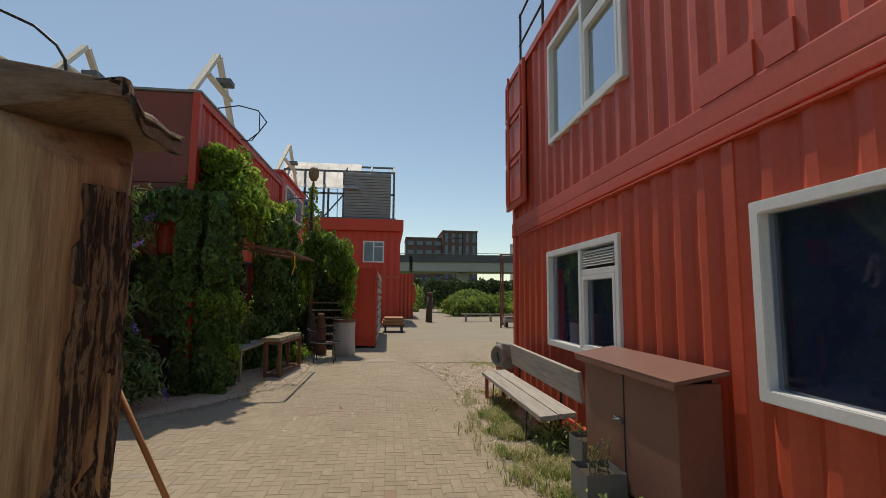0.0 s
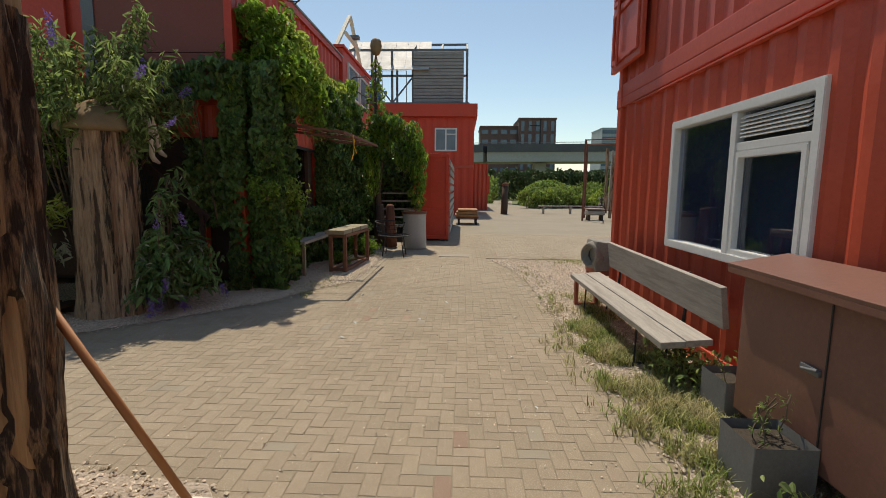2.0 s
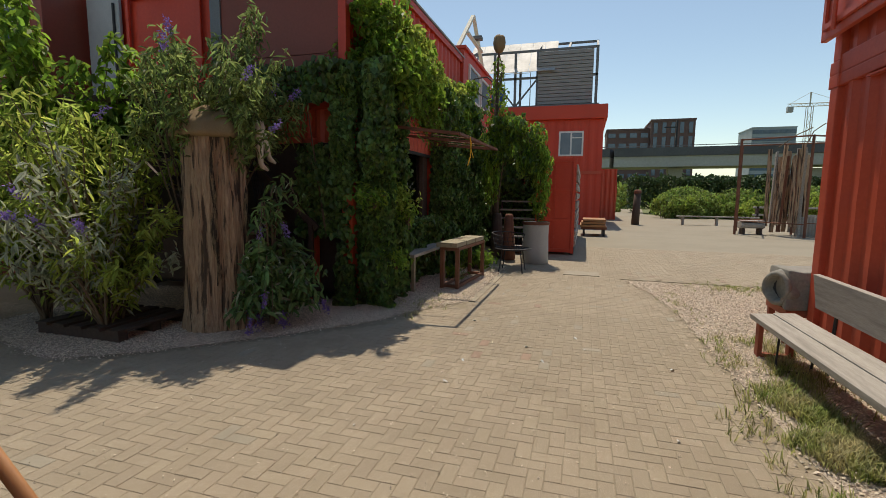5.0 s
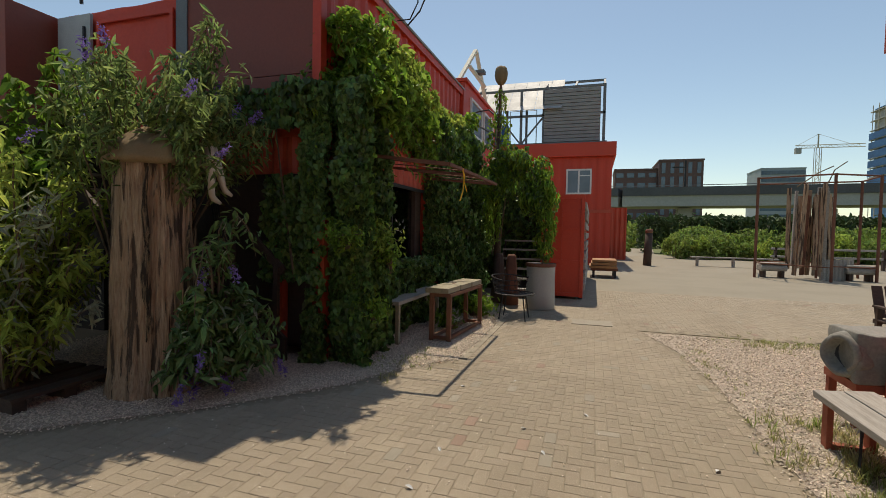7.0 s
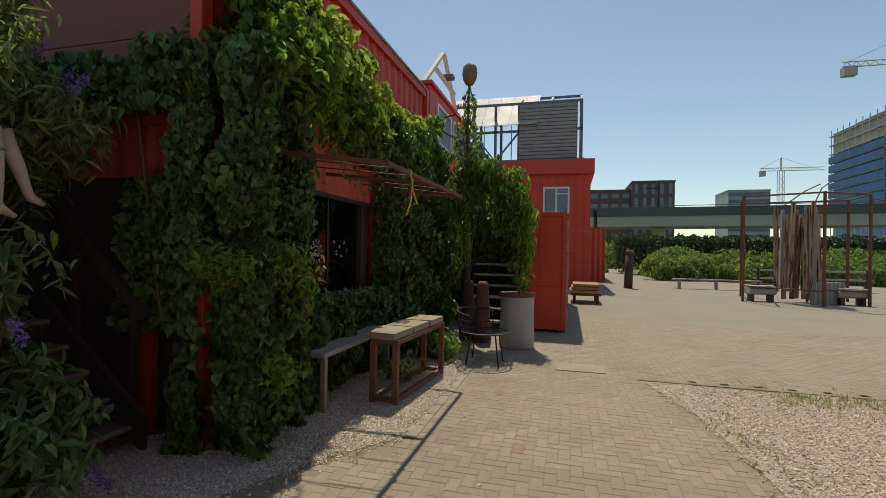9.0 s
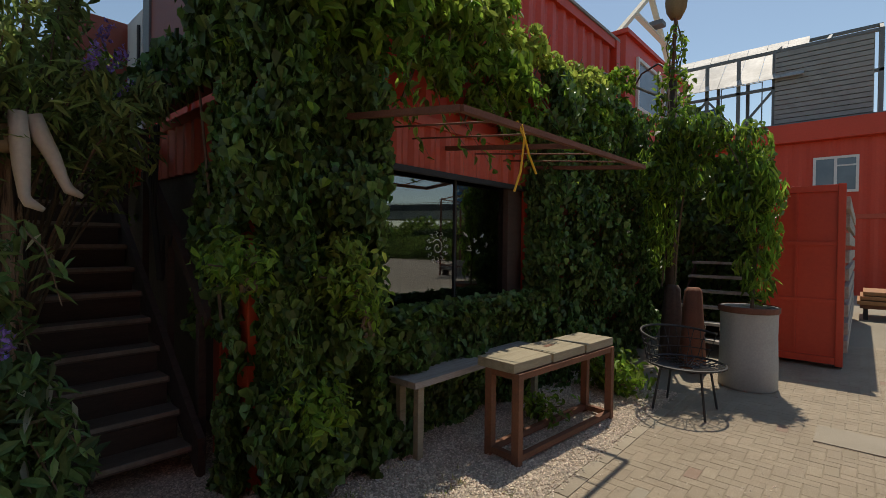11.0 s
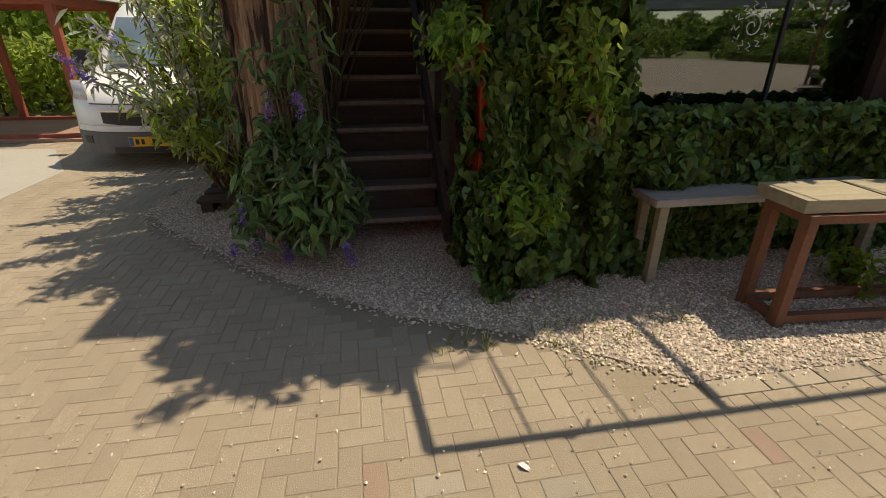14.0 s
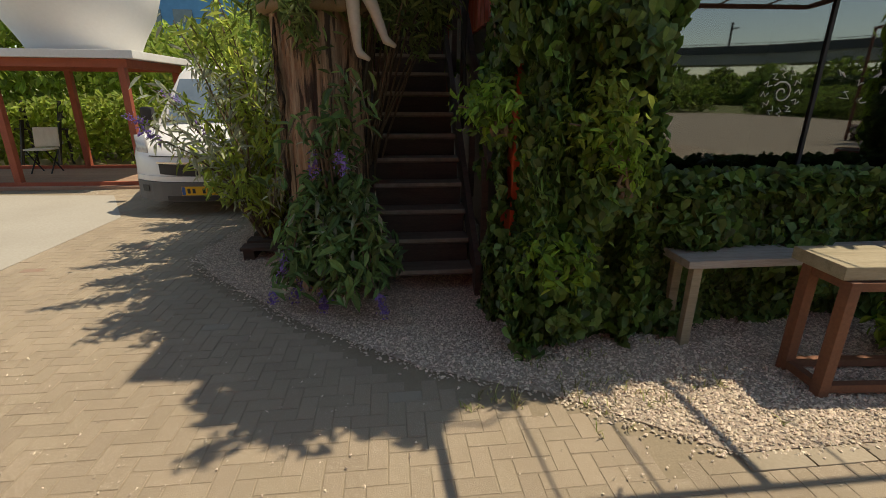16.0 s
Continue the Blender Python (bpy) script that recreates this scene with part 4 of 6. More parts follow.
solo("brick", box(-1.46, -1.26, 2.93, 3.04, 0.0, 0.055, 0.008), PAVERPINK, "loose paving brick beside the broom", "brick", (-1.36, 2.98, 0))

# ---- bench, cabinet, planters on the container's side ----
bench = thing("bench", "weathered grey plank bench with a low backrest", "bench", (1.62, 5.8, 0), turn=0)
for sx in (1.535, 1.72):
    part("seat", box(-0.09, 0.09, -1.35, 1.35, -0.024, 0.024, 0.007, None, pose(sx, 5.78, 0.363 + 0.1 * (sx - 1.535), 0, -4, 0.4)), GREYWOOD, bench, "weathered seat plank")
part("backrest", box(-0.022, 0.022, -1.25, 1.25, -0.15, 0.15, 0.007, None, pose(1.845, 5.62, 0.665, 0.6, -8, 0)), GREYWOOD, bench)
for yy in (5.0, 6.6):
    part("leg", tube([(1.5, yy, 0.33), (1.47, yy - 0.05, 0.0), (1.5, yy, 0.01), (1.74, yy, 0.02), (1.78, yy, 0.33)], 0.012), DARKMETAL, bench)
    part("back_support", rod((1.86, yy, 0.02), (1.895, yy, 0.8), 0.014), DARKMETAL, bench)
part("foot_rail", box(1.51, 1.72, 6.99, 7.05, 0.0, 0.04, 0.004), RUSTRED, bench)
part("foot_block", box(1.47, 1.51, 6.98, 7.06, 0.0, 0.335, 0.006), RUSTRED, bench)
part("foot_block", box(1.72, 1.76, 6.98, 7.06, 0.0, 0.335, 0.006), RUSTRED, bench)

cbn = thing("cabinet", "oxblood steel cabinet with an overhanging lid", "cabinet", (1.82, 3.05, 0))
part("body", box(1.70, 1.985, 2.64, 3.94, 0.15, 1.0, 0.008), RUSTBROWN, cbn)
part("lid", box(-0.18, 0.18, -0.73, 0.73, -0.013, 0.013, 0.005, None, pose(1.822, 3.30, 1.043, 0, -10, 0)), RUSTBROWN, cbn)
part("lid_lip", box(1.645, 1.665, 2.58, 4.02, 0.97, 1.004, 0.004), RUSTBROWN, cbn)
part("back_upstand", box(1.94, 1.98, 2.66, 3.92, 0.99, 1.045, 0.004), RUSTBROWN, cbn)
part("door_seam", box(1.694, 1.70, 3.27, 3.277, 0.18, 0.96), DARKMETAL, cbn)
for yy in (2.8, 3.7):
    part("foot", box(1.72, 1.94, yy - 0.06, yy + 0.06, 0.0, 0.15, 0.004), CONCRETE, cbn, "concrete block")
lk = part("latch", box(1.684, 1.70, 3.30, 3.42, 0.60, 0.635, 0.004), GREYMETAL, cbn, "small steel latch")
part("latch_pin", rod((1.68, 3.30, 0.632), (1.68, 3.40, 0.61), 0.008), GREYMETAL, lk)


def planter(at, s, h, label, herbs=6):
    x, y, z = at
    p = thing("planter", label, "planter", at)
    t = 0.02
    b = box(x - s, x + s, y - s, y + s, z, z + h)
    lid_ = [f for f in b.faces if f.normal.z > 0.9]
    bmesh.ops.inset_region(b, faces=lid_, thickness=t)
    bmesh.ops.translate(b, verts=lid_[0].verts[:], vec=(0, 0, -h * 0.8))
    bmesh.ops.bevel(b, geom=b.edges[:], offset=0.004, segments=1, affect="EDGES")
    part("pot", b, PLANTER, p)
    part("soil", box(x - s + t, x + s - t, y - s + t, y + s - t, z + h * 0.5, z + h - 0.05), SOIL, p)
    st = bmesh.new()
    rr = random.Random(int(x * 100 + y * 10))
    tips = []
    for k in range(herbs):
        px, py = x + rr.uniform(-0.1, 0.1), y + rr.uniform(-0.1, 0.1)
        q = [(px, py, z + h - 0.06)]
        for j in range(4):
            px += rr.uniform(-0.03, 0.04)
            py += rr.uniform(-0.04, 0.03)
            q.append((px, py, q[-1][2] + rr.uniform(0.03, 0.07)))
            tips += [(px, py, q[-1][2])] * 6
        tube(q, 0.004, 5, st)
    part("stems", st, TWIG, p)
    tp = np.array(tips) + RNG.normal(0, 0.014, (len(tips), 3))
    leaves("herb_leaves", tp, np.tile((0, 0, 1.0), (len(tp), 1)), 0.028, "lance", SHRUB, p, kind="stuff")
    return p


planter((1.545, 3.39, 0.0), 0.148, 0.28, "grey square planter with a small straggling herb")
planter((1.83, 4.14, 0.0), 0.15, 0.28, "grey square planter with bare soil beside the cabinet", 1)

# ---- carved rock at the container corner ----
rk = box(1.70, 2.2, 7.32, 7.8, 0.36, 0.76, 0.05)
bmesh.ops.subdivide_edges(rk, edges=rk.edges[:], cuts=3, use_grid_fill=True)
for v in rk.verts:
    v.co += Vector((0.035, 0.035, 0.03)) * noise.noise(v.co * 4)
rock = thing("carved_stone", "grey stone block with a carved scroll on a red crate", "sculpture", (1.95, 7.55, 0))
part("block", rk, STONE, rock, smooth=True)
sm = Matrix.Translation((1.74, 7.5, 0.555)) @ pose(0, 0, 0, 0, -90, 28) @ Matrix.Scale(0.84, 4)
ring_ = lathe([(0.215, -0.05), (0.225, 0.03), (0.21, 0.1), (0.185, 0.13), (0.155, 0.12), (0.14, 0.06), (0.12, 0.02)], (0, 0, 0), 36, 0.02, 2.0, cap=False)
ring_.transform(sm)
part("scroll_ring", ring_, STONE, rock, "rounded carved rim", smooth=True)
hollow = lathe([(0.13, 0.03), (0.1, 0.0), (0.0, -0.005)], (0, 0, 0), 24, cap=False)
hollow.transform(sm)
part("scroll_hollow", hollow, HOLLOWSHADE, rock, "hollow with its shade put into a near-black stone colour", smooth=True)
curl = tube([(0.05 + (0.2 - 0.012 * k) * math.cos(k * 0.5 + 3.6), (0.2 - 0.012 * k) * math.sin(k * 0.5 + 3.6), 0.11 + 0.004 * k) for k in range(9)], [0.02, 0.03, 0.035, 0.035, 0.03, 0.028, 0.022, 0.018, 0.01], 8)
curl.transform(sm)
part("scroll_curl", curl, STONE, rock, smooth=True)
for xx in (1.76, 2.26):
    for yy in (7.38, 7.82):
        part("crate_leg", box(xx - 0.03, xx + 0.03, yy - 0.03, yy + 0.03, 0, 0.29, 0.004), RUSTRED, rock)
part("crate_top", box(1.72, 2.3, 7.33, 7.87, 0.29, 0.36, 0.006), RUSTRED, rock, "red steel crate")
rock.matrix_basis = pose(0.14, 0.17, 0) @ rock.matrix_basis

# ---- table and bench before the window ----
tb = thing("work_table", "low table with a mossy plank top and rusty steel frame", "table", (-2.08, 9.72, 0))
for k in range(3):
    part("plank", box(-0.17, 0.17, -0.235, 0.235, -0.035, 0.035, 0.007, None, pose(-2.08 + 0.04 * (k - 1), 9.23 + 0.49 * k, 0.695, 0, 0, -4)), TABLEWOOD, tb)
for x, y in ((-2.22, 9.06), (-1.97, 9.04), (-2.1, 10.4), (-1.86, 10.38)):
    part("leg", box(x - 0.03, x + 0.03, y - 0.03, y + 0.03, 0.0, 0.655, 0.004), RUSTBAR, tb)
for z in (0.63, 0.05):
    for a, b in (((-2.22, 9.06), (-2.1, 10.4)), ((-1.97, 9.04), (-1.86, 10.38)), ((-2.22, 9.06), (-1.97, 9.04)), ((-2.1, 10.4), (-1.86, 10.38))):
        part("rail", bar((*a, z), (*b, z), 0.045), RUSTBAR, tb)
part("painted_mark", box(-2.12, -2.08, 9.64, 9.76, 0.7305, 0.7325, 0, None, None), RUSTBAR, tb, "faded red painted mark")

b2 = thing("bench", "simple weathered plank bench below the window", "bench", (-2.6, 9.2, 0))
part("seat", box(-2.78, -2.5, 8.55, 10.3, 0.53, 0.58, 0.008), GREYWOOD, b2)
for yy in (8.60, 10.2):
    for xx in (-2.76, -2.57):
        part("leg", box(xx, xx + 0.05, yy, yy + 0.06, 0, 0.53, 0.006), TABLEWOOD, b2)

# ---- pole, drum, chair, steps ----
pole = thing("lamp_pole", "wooden pole wrapped in vine with a basket lamp on top", "pole", (-2.17, 13.2, 0))
part("shaft", rod((-2.15, 13.2, 0), (-2.2, 13.25, 3.9), 0.075, 0.06, 12), DARKWOOD, pole, smooth=True)
part("rod", rod((-2.2, 13.25, 3.9), (-2.17, 13.25, 4.75), 0.025), RUST, pole)
ball = lathe([(0.0, -0.19), (0.08, -0.17), (0.13, -0.08), (0.15, 0.04), (0.13, 0.15), (0.08, 0.2), (0.0, 0.21)], (-2.17, 13.25, 4.92), 20, 0.05, 2.0, cap=False)
part("basket", ball, CANVAS, pole, "brown woven basket ball", smooth=True)
for k in range(5):
    a = k * 1.3
    part("wire", tube([(-2.17 + 0.02 * math.cos(a), 13.25 + 0.02 * math.sin(a), 4.7), (-2.17 + 0.12 * math.cos(a + 1), 13.25 + 0.1 * math.sin(a + 1), 4.35), (-2.18 + 0.06 * math.cos(a + 2), 13.25 + 0.06 * math.sin(a + 2), 3.95)], 0.008, 5), TWIG, pole)
part("arm", tube([(-2.2, 13.25, 4.0), (-2.5, 13.6, 4.3), (-2.95, 14.2, 4.42), (-3.25, 14.7, 4.4)], 0.015, 6), DARKMETAL, pole, "curved black pipe")
part("arm", tube([(-2.2, 13.25, 3.6), (-2.5, 13.0, 3.75), (-2.95, 12.6, 4.0)], 0.018, 6), GREYMETAL, pole)

dr = thing("concrete_drum", "pale concrete drum standing on the paving", "drum", (-1.12, 12.45, 0))
part("wall", lathe([(0.27, 0.0), (0.29, 0.02), (0.285, 0.3), (0.275, 0.6), (0.28, 0.86), (0.285, 0.9), (0.25, 0.9), (0.245, 0.8)], (-1.12, 12.45, 0), 36, 0.01, 3, cap=False), CONCRETE, dr, smooth=True)
part("rim", lathe([(0.287, 0.84), (0.3, 0.85), (0.3, 0.9), (0.287, 0.91)], (-1.12, 12.45, 0), 36, cap=False), RUST, dr, "dark rim")
part("soil", lathe([(0.26, 0.78), (0.0, 0.82)], (-1.12, 12.45, 0), 24, cap=False), SOIL, dr)
for k in range(2):
    p = bmesh.new()
    lathe([(0.13, 0.0), (0.17, 0.02), (0.14, 0.5), (0.1, 1.0), (0.07, 1.05)], (-1.75 - 0.3 * k, 12.7 + 0.2 * k, 0), 20, 0.03, 2, p)
    solo("clay_chimney", p, DARKWOOD if k else RUST, "tapered dark clay pipe beside the pole", "pipe", (-1.75 - 0.3 * k, 12.7 + 0.2 * k, 0), smooth=True)

CX, CY, CR = -1.42, 11.12, 0.34
ch = thing("garden_chair", "dark wire-mesh tub chair beside the concrete drum", "chair", (CX, CY, 0))
seat_ = bmesh.new()
for k in range(5):
    r_ = CR * (k + 1) / 5
    tube([(CX + r_ * math.cos(a), CY + r_ * math.sin(a), 0.40 + 0.05 * (r_ / CR) ** 2) for a in [2 * math.pi * q / 24 for q in range(25)]], 0.005 if k < 4 else 0.012, 5, seat_)
for k in range(24):
    a = 2 * math.pi * k / 24
    for da in (-0.25, 0.25):
        rod((CX + 0.07 * math.cos(a), CY + 0.07 * math.sin(a), 0.402), (CX + CR * math.cos(a + da), CY + CR * math.sin(a + da), 0.45), 0.004, seg=4, bm=seat_)
part("seat", seat_, DARKMETAL, ch, "round wire-mesh seat")
for k in range(22):
    a, b = radians(70 + 170 * k / 21), radians(70 + 170 * (k + (1 if k % 2 else -1)) / 21)
    part("back_rod", rod((CX + CR * math.cos(a), CY + CR * math.sin(a), 0.45), (CX + 1.18 * CR * math.cos(b), CY + 1.18 * CR * math.sin(b), 0.72), 0.004, seg=5), DARKMETAL, ch)
for zf, rr_ in ((0.54, 0.005), (0.63, 0.005), (0.74, 0.012)):
    part("back_hoop", tube([(CX + CR * (1 + 0.62 * (zf - 0.45)) * math.cos(radians(62 + 186 * k / 16)), CY + CR * (1 + 0.62 * (zf - 0.45)) * math.sin(radians(62 + 186 * k / 16)), zf + (0.05 * math.sin(math.pi * k / 16) - 0.04 if zf > 0.7 else 0)) for k in range(17)], rr_, 6), DARKMETAL, ch)
for k in range(4):
    a = radians(45 + 90 * k)
    part("leg", rod((CX + 0.24 * math.cos(a), CY + 0.24 * math.sin(a), 0.43), (CX + 0.32 * math.cos(a), CY + 0.32 * math.sin(a), 0.0), 0.011, seg=8), DARKMETAL, ch)
solo("paving_slab", box(-0.45, 0.2, 11.05, 11.5, -0.002, 0.010, 0.004, None, None), PAVERGREY, "loose flat grey slab on the paving", "slab", (-0.1, 11.3, 0))
st2 = thing("wooden_steps", "short flight of pale wooden steps behind the pole", "steps", (-1.75, 14.0, 0))
for k in range(6):
    part("tread", box(-2.3, -1.35, 13.75 + 0.22 * k, 13.97 + 0.22 * k, 0.22 * (k + 1) - 0.04, 0.22 * (k + 1), 0.005), GREYWOOD, st2)
for x in (-2.32, -1.35):
    q = bmesh.new()
    f = q.faces.new([q.verts.new((x, y, z)) for y, z in ((13.7, 0), (15.1, 0), (15.1, 1.3), (13.7, 0.12))])
    r = bmesh.ops.extrude_face_region(q, geom=[f])
    bmesh.ops.translate(q, verts=[v for v in r["geom"] if isinstance(v, bmesh.types.BMVert)], vec=(0.03, 0, 0))
    part("stringer", q, DARKWOOD, st2)

# ---- small red container ----
rc = thing("small_container", "small bright red steel container with a slatted side", "container", (-0.8, 17, 0))
part("front", box(-1.3, -0.34, 14.12, 14.17, 0.1, 2.36, 0.006), RED2, rc)
part("body", box(-1.3, -0.36, 14.17, 20.2, 0.1, 2.34, 0.01), RED2, rc)
for x in (-1.3, -0.42):
    part("corner_post", box(x, x + 0.08, 14.08, 14.18, 0.04, 2.4, 0.01), RED2, rc)
for z in (0.06, 2.3):
    part("rail", box(-1.22, -0.42, 14.08, 14.16, z, z + 0.09, 0.008), RED2, rc)
part("seam", box(-0.86, -0.83, 14.1, 14.13, 0.15, 2.3), RED2, rc)
for z in (0.85, 1.6):
    part("hinge_bar", box(-1.22, -0.42, 14.095, 14.125, z, z + 0.05, 0.004), RED2, rc)
for x in (-1.2, -0.45):
    part("foot", box(x, x + 0.1, 14.2, 14.3, 0, 0.1), DARKMETAL, rc)
    part("foot", box(x, x + 0.1, 20.0, 20.1, 0, 0.1), DARKMETAL, rc)
for k in range(9):
    z = 0.2 + k * 0.235
    q = bmesh.new()
    box(-0.36, -0.30, 14.25, 20.1, z, z + 0.16, 0.006, q)
    part("slat", q, GREYWOOD, rc, "pale slatted cladding")
sacks = thing("timber_stack", "stack of pale planks on a low trolley", "timber", (0.25, 20.6, 0))
for k in range(3):
    part("plank", box(-0.25 + 0.05 * k, 0.65, 19.9 + 0.05 * k, 21.4, 0.34 + 0.1 * k, 0.42 + 0.1 * k, 0.01), BROOMWOOD, sacks)
part("trolley", box(-0.2, 0.7, 20.0, 21.3, 0.25, 0.34, 0.01), RUST, sacks)
for x in (-0.1, 0.6):
    for y in (20.1, 21.2):
        part("leg", box(x - 0.04, x + 0.04, y - 0.04, y + 0.04, 0, 0.25), DARKMETAL, sacks)

# ---- red two-storey building with roof cage ----
rb = thing("red_building", "bright red two-storey container building with a parapet", "building", (-3, 30, 0))
part("wall", ribbed("x", 26.9, -1, -8, 0.62, 0.0, 5.3, pitch=0.4, depth=0.02, sheet=0.2), RED2, rb)
part("side_wall", box(0.4, 0.62, 26.9, 33.0, 0, 5.3), RED2, rb)
part("rear_wall", box(-8, 0.4, 32.8, 33.0, 0, 5.3), RED2, rb)
part("parapet", box(-8.1, 0.78, 26.6, 33.1, 5.25, 5.92, 0.03), RED2, rb, "bright red parapet band")
part("joint_band", box(-8, 0.63, 26.86, 26.9, 2.55, 2.7, 0.004), RED, rb)
for x0, x1 in ((-1.5, -0.3), (-4.0, -2.75)):
    z0, z1 = 3.45, 4.68
    wo = part("window", ring_frame("y", 26.84, 26.92, x0, x1, z0, z1, 0.08), WHITE, rb, "white framed window")
    part("mullion", box((x0 + x1) / 2 - 0.04, (x0 + x1) / 2 + 0.04, 26.84, 26.9, z0 + 0.07, z1 - 0.07, 0.004), WHITE, wo)
    part("transom", box((x0 + x1) / 2 + 0.04, x1 - 0.07, 26.845, 26.9, z1 - 0.35, z1 - 0.3, 0.004), WHITE, wo)
    part("pane", box(x0 + 0.07, x1 - 0.07, 26.87, 26.895, z0 + 0.07, z1 - 0.07), FARGLASS, wo)
cage = thing("roof_pavilion", "steel-framed roof pavilion with a tin roof and grey louvred panel", "roof structure", (-3, 29.5, 5.92))
part("base_beam", box(-6.4, 0.35, 27.3, 32.4, 5.92, 6.1, 0.01), GREYMETAL, cage)
CZ = 8.85
for x in (-6.2, -5.0, -3.9, -2.75, 0.2):
    for y in (27.6, 29.6):
        part("post", box(x - 0.06, x + 0.06, y - 0.06, y + 0.06, 6.1, CZ if y < 29 else 9.75), GREYMETAL, cage)
for y, z in ((27.6, CZ), (29.6, 9.7), (27.6, 7.5)):
    part("beam", box(-6.2, 0.26, y - 0.06, y + 0.06, z, z + 0.1), GREYMETAL, cage)
for x in (-6.2, -2.75, -1.2, 0.2):
    part("rafter", bar((x, 27.6, CZ + 0.05), (x, 29.6, 9.75), 0.1), GREYMETAL, cage)
for x0, x1 in ((-6.2, -5.0), (-3.9, -5.0), (-3.9, -2.75)):
    part("brace", bar((x0, 27.6, 6.1), (x1, 27.6, 7.5), 0.08), GREYMETAL, cage)
for k in range(7):
    x = -6.6 + k * 0.68
    q = bar((x + 0.34, 27.25, 7.8), (x + 0.34, 29.55, 9.9), 0.665, 0.02)
    part("roof_sheet", q, TIN, cage, "crinkled bright tin sheet")
for k in range(15):
    z = 6.15 + k * 0.175
    part("louvre", box(-2.7, 0.0, 27.42, 27.5, z, z + 0.15, 0.012), SLAT, cage)
part("panel_back", box(-2.72, 0.02, 27.5, 27.53, 6.1, 8.8), SLAT, cage, "grey panel behind the louvres")
part("blue_tarp", box(-5.6, -4.6, 27.8, 28.3, 6.2, 7.2, 0.08), BLUE, cage, "blue crate")
part("hand_rail", tube([(-4.3, 26.7, 5.9), (-4.3, 26.7, 7.6), (-3.0, 26.7, 7.6), (-3.0, 26.7, 5.9)], 0.025, 6), GREYMETAL, cage)
nb = thing("container_row", "dark red containers behind the red building", "container", (1.2, 36, 0))
part("body", ribbed("x", 33.2, -1, 0.0, 1.75, 0.0, 3.1, sheet=0.3), RED, nb)
part("side", box(1.45, 1.75, 33.5, 40, 0, 3.1, 0.01), RED, nb)
part("roof", box(0, 1.75, 33.2, 40, 3.1, 3.15), RED, nb)
nb2 = solo("container_row", box(-3, 3.3, 58, 60.4, 0, 3.0, 0.03), RED2, "distant bright red container", "container", (1, 59, 0))
posts = thing("wooden_post", "short carved dark wooden post on the square", "post", (2.45, 28.3, 0))
part("shaft", rod((2.45, 28.3, 0), (2.5, 28.3, 1.62), 0.2, 0.17, 10), DARKWOOD, posts, smooth=True)
part("head", lathe([(0.17, 1.62), (0.2, 1.68), (0.16, 1.8), (0.0, 1.82)], (2.5, 28.3, 0), 14, 0.02, 2, cap=False), RUST, posts, smooth=True)

# ---- hanging-log sculpture in its rusty frame ----
sc = thing("log_sculpture", "rusty steel frame hung with upright weathered planks and logs", "sculpture", (7.6, 23.4, 0))
SP = [(5.7, 23.4), (6.4, 25.8), (7.7, 22.4), (9.35, 23.2), (9.6, 25.0)]
for x, y in SP:
    part("post", rod((x, y, 0), (x, y, 3.75), 0.05, seg=8), RUST, sc)
for a, b in zip(SP, [SP[2], SP[0], SP[3], SP[4], SP[1]]):
    part("top_bar", rod((*a, 3.72), (*b, 3.72), 0.03, seg=8), RUST, sc)
    part("wire", rod((*a, 0.55), (*b, 0.5), 0.02, seg=6), RUST, sc)
rr = random.Random(5)
for k in range(24):
    a = rr.uniform(0, 6.28)
    x, y = 7.45 + 0.62 * math.cos(a) * rr.uniform(0.5, 1.1), 23.6 + 0.55 * math.sin(a)
    part("hanging_plank", box(-0.065, 0.065, -0.04, 0.04, rr.uniform(0.05, 0.5), rr.uniform(2.9, 3.5), 0.015, None, pose(x, y, 0, rr.uniform(-2, 2), rr.uniform(-2, 2), rr.uniform(0, 180))), rr.choice([RUST, GREYWOOD, STUMPWOOD, STUMPWOOD]), sc)
for k in range(8):
    part("log_foot", rod((7.8 + 0.14 * k, 23.3 + 0.05 * k, 0), (7.8 + 0.14 * k, 23.3 + 0.05 * k, 0.75), 0.1, 0.09, 8), GREYWOOD, sc)
part("twigs", tube([(7.0, 23.6, 3.4), (7.6, 23.5, 3.9), (8.1, 23.6, 4.15)], 0.02, 5), TWIG, sc)
part("twigs", tube([(7.9, 23.6, 3.4), (8.1, 23.5, 4.0), (8.5, 23.6, 4.3)], 0.02, 5), TWIG, sc)
for x, y in ((6.35, 23.7), (8.95, 23.5)):
    cr_ = thing("log_crate", "low weathered crate filled with logs", "crate", (x, y, 0), group="crates at the sculpture")
    for s in (-0.3, 0.3):
        part("leg", box(x + s - 0.05, x + s + 0.05, y - 0.2, y + 0.2, 0, 0.25), DARKWOOD, cr_)
    for k in range(3):
        part("log", rod((x - 0.42, y - 0.15 + 0.15 * k, 0.36 + 0.03 * (k % 2)), (x + 0.42, y - 0.15 + 0.15 * k, 0.36), 0.12, 0.11, 10), GREYWOOD, cr_)
    part("lid", box(x - 0.4, x + 0.4, y - 0.25, y + 0.25, 0.5, 0.56, 0.01), GREYWOOD, cr_)
bn = thing("park_bench", "long low plank bench at the edge of the square", "bench", (5.8, 29.5, 0))
part("seat", box(4.6, 8.4, 29.3, 29.6, 0.42, 0.48, 0.01), GREYWOOD, bn)
for x in (4.9, 6.5, 8.1):
    part("leg", box(x - 0.05, x + 0.05, 29.33, 29.57, 0, 0.42), GREYWOOD, bn)
bn2 = thing("park_bench", "long dark rail bench behind the sculpture", "bench", (11, 31, 0))
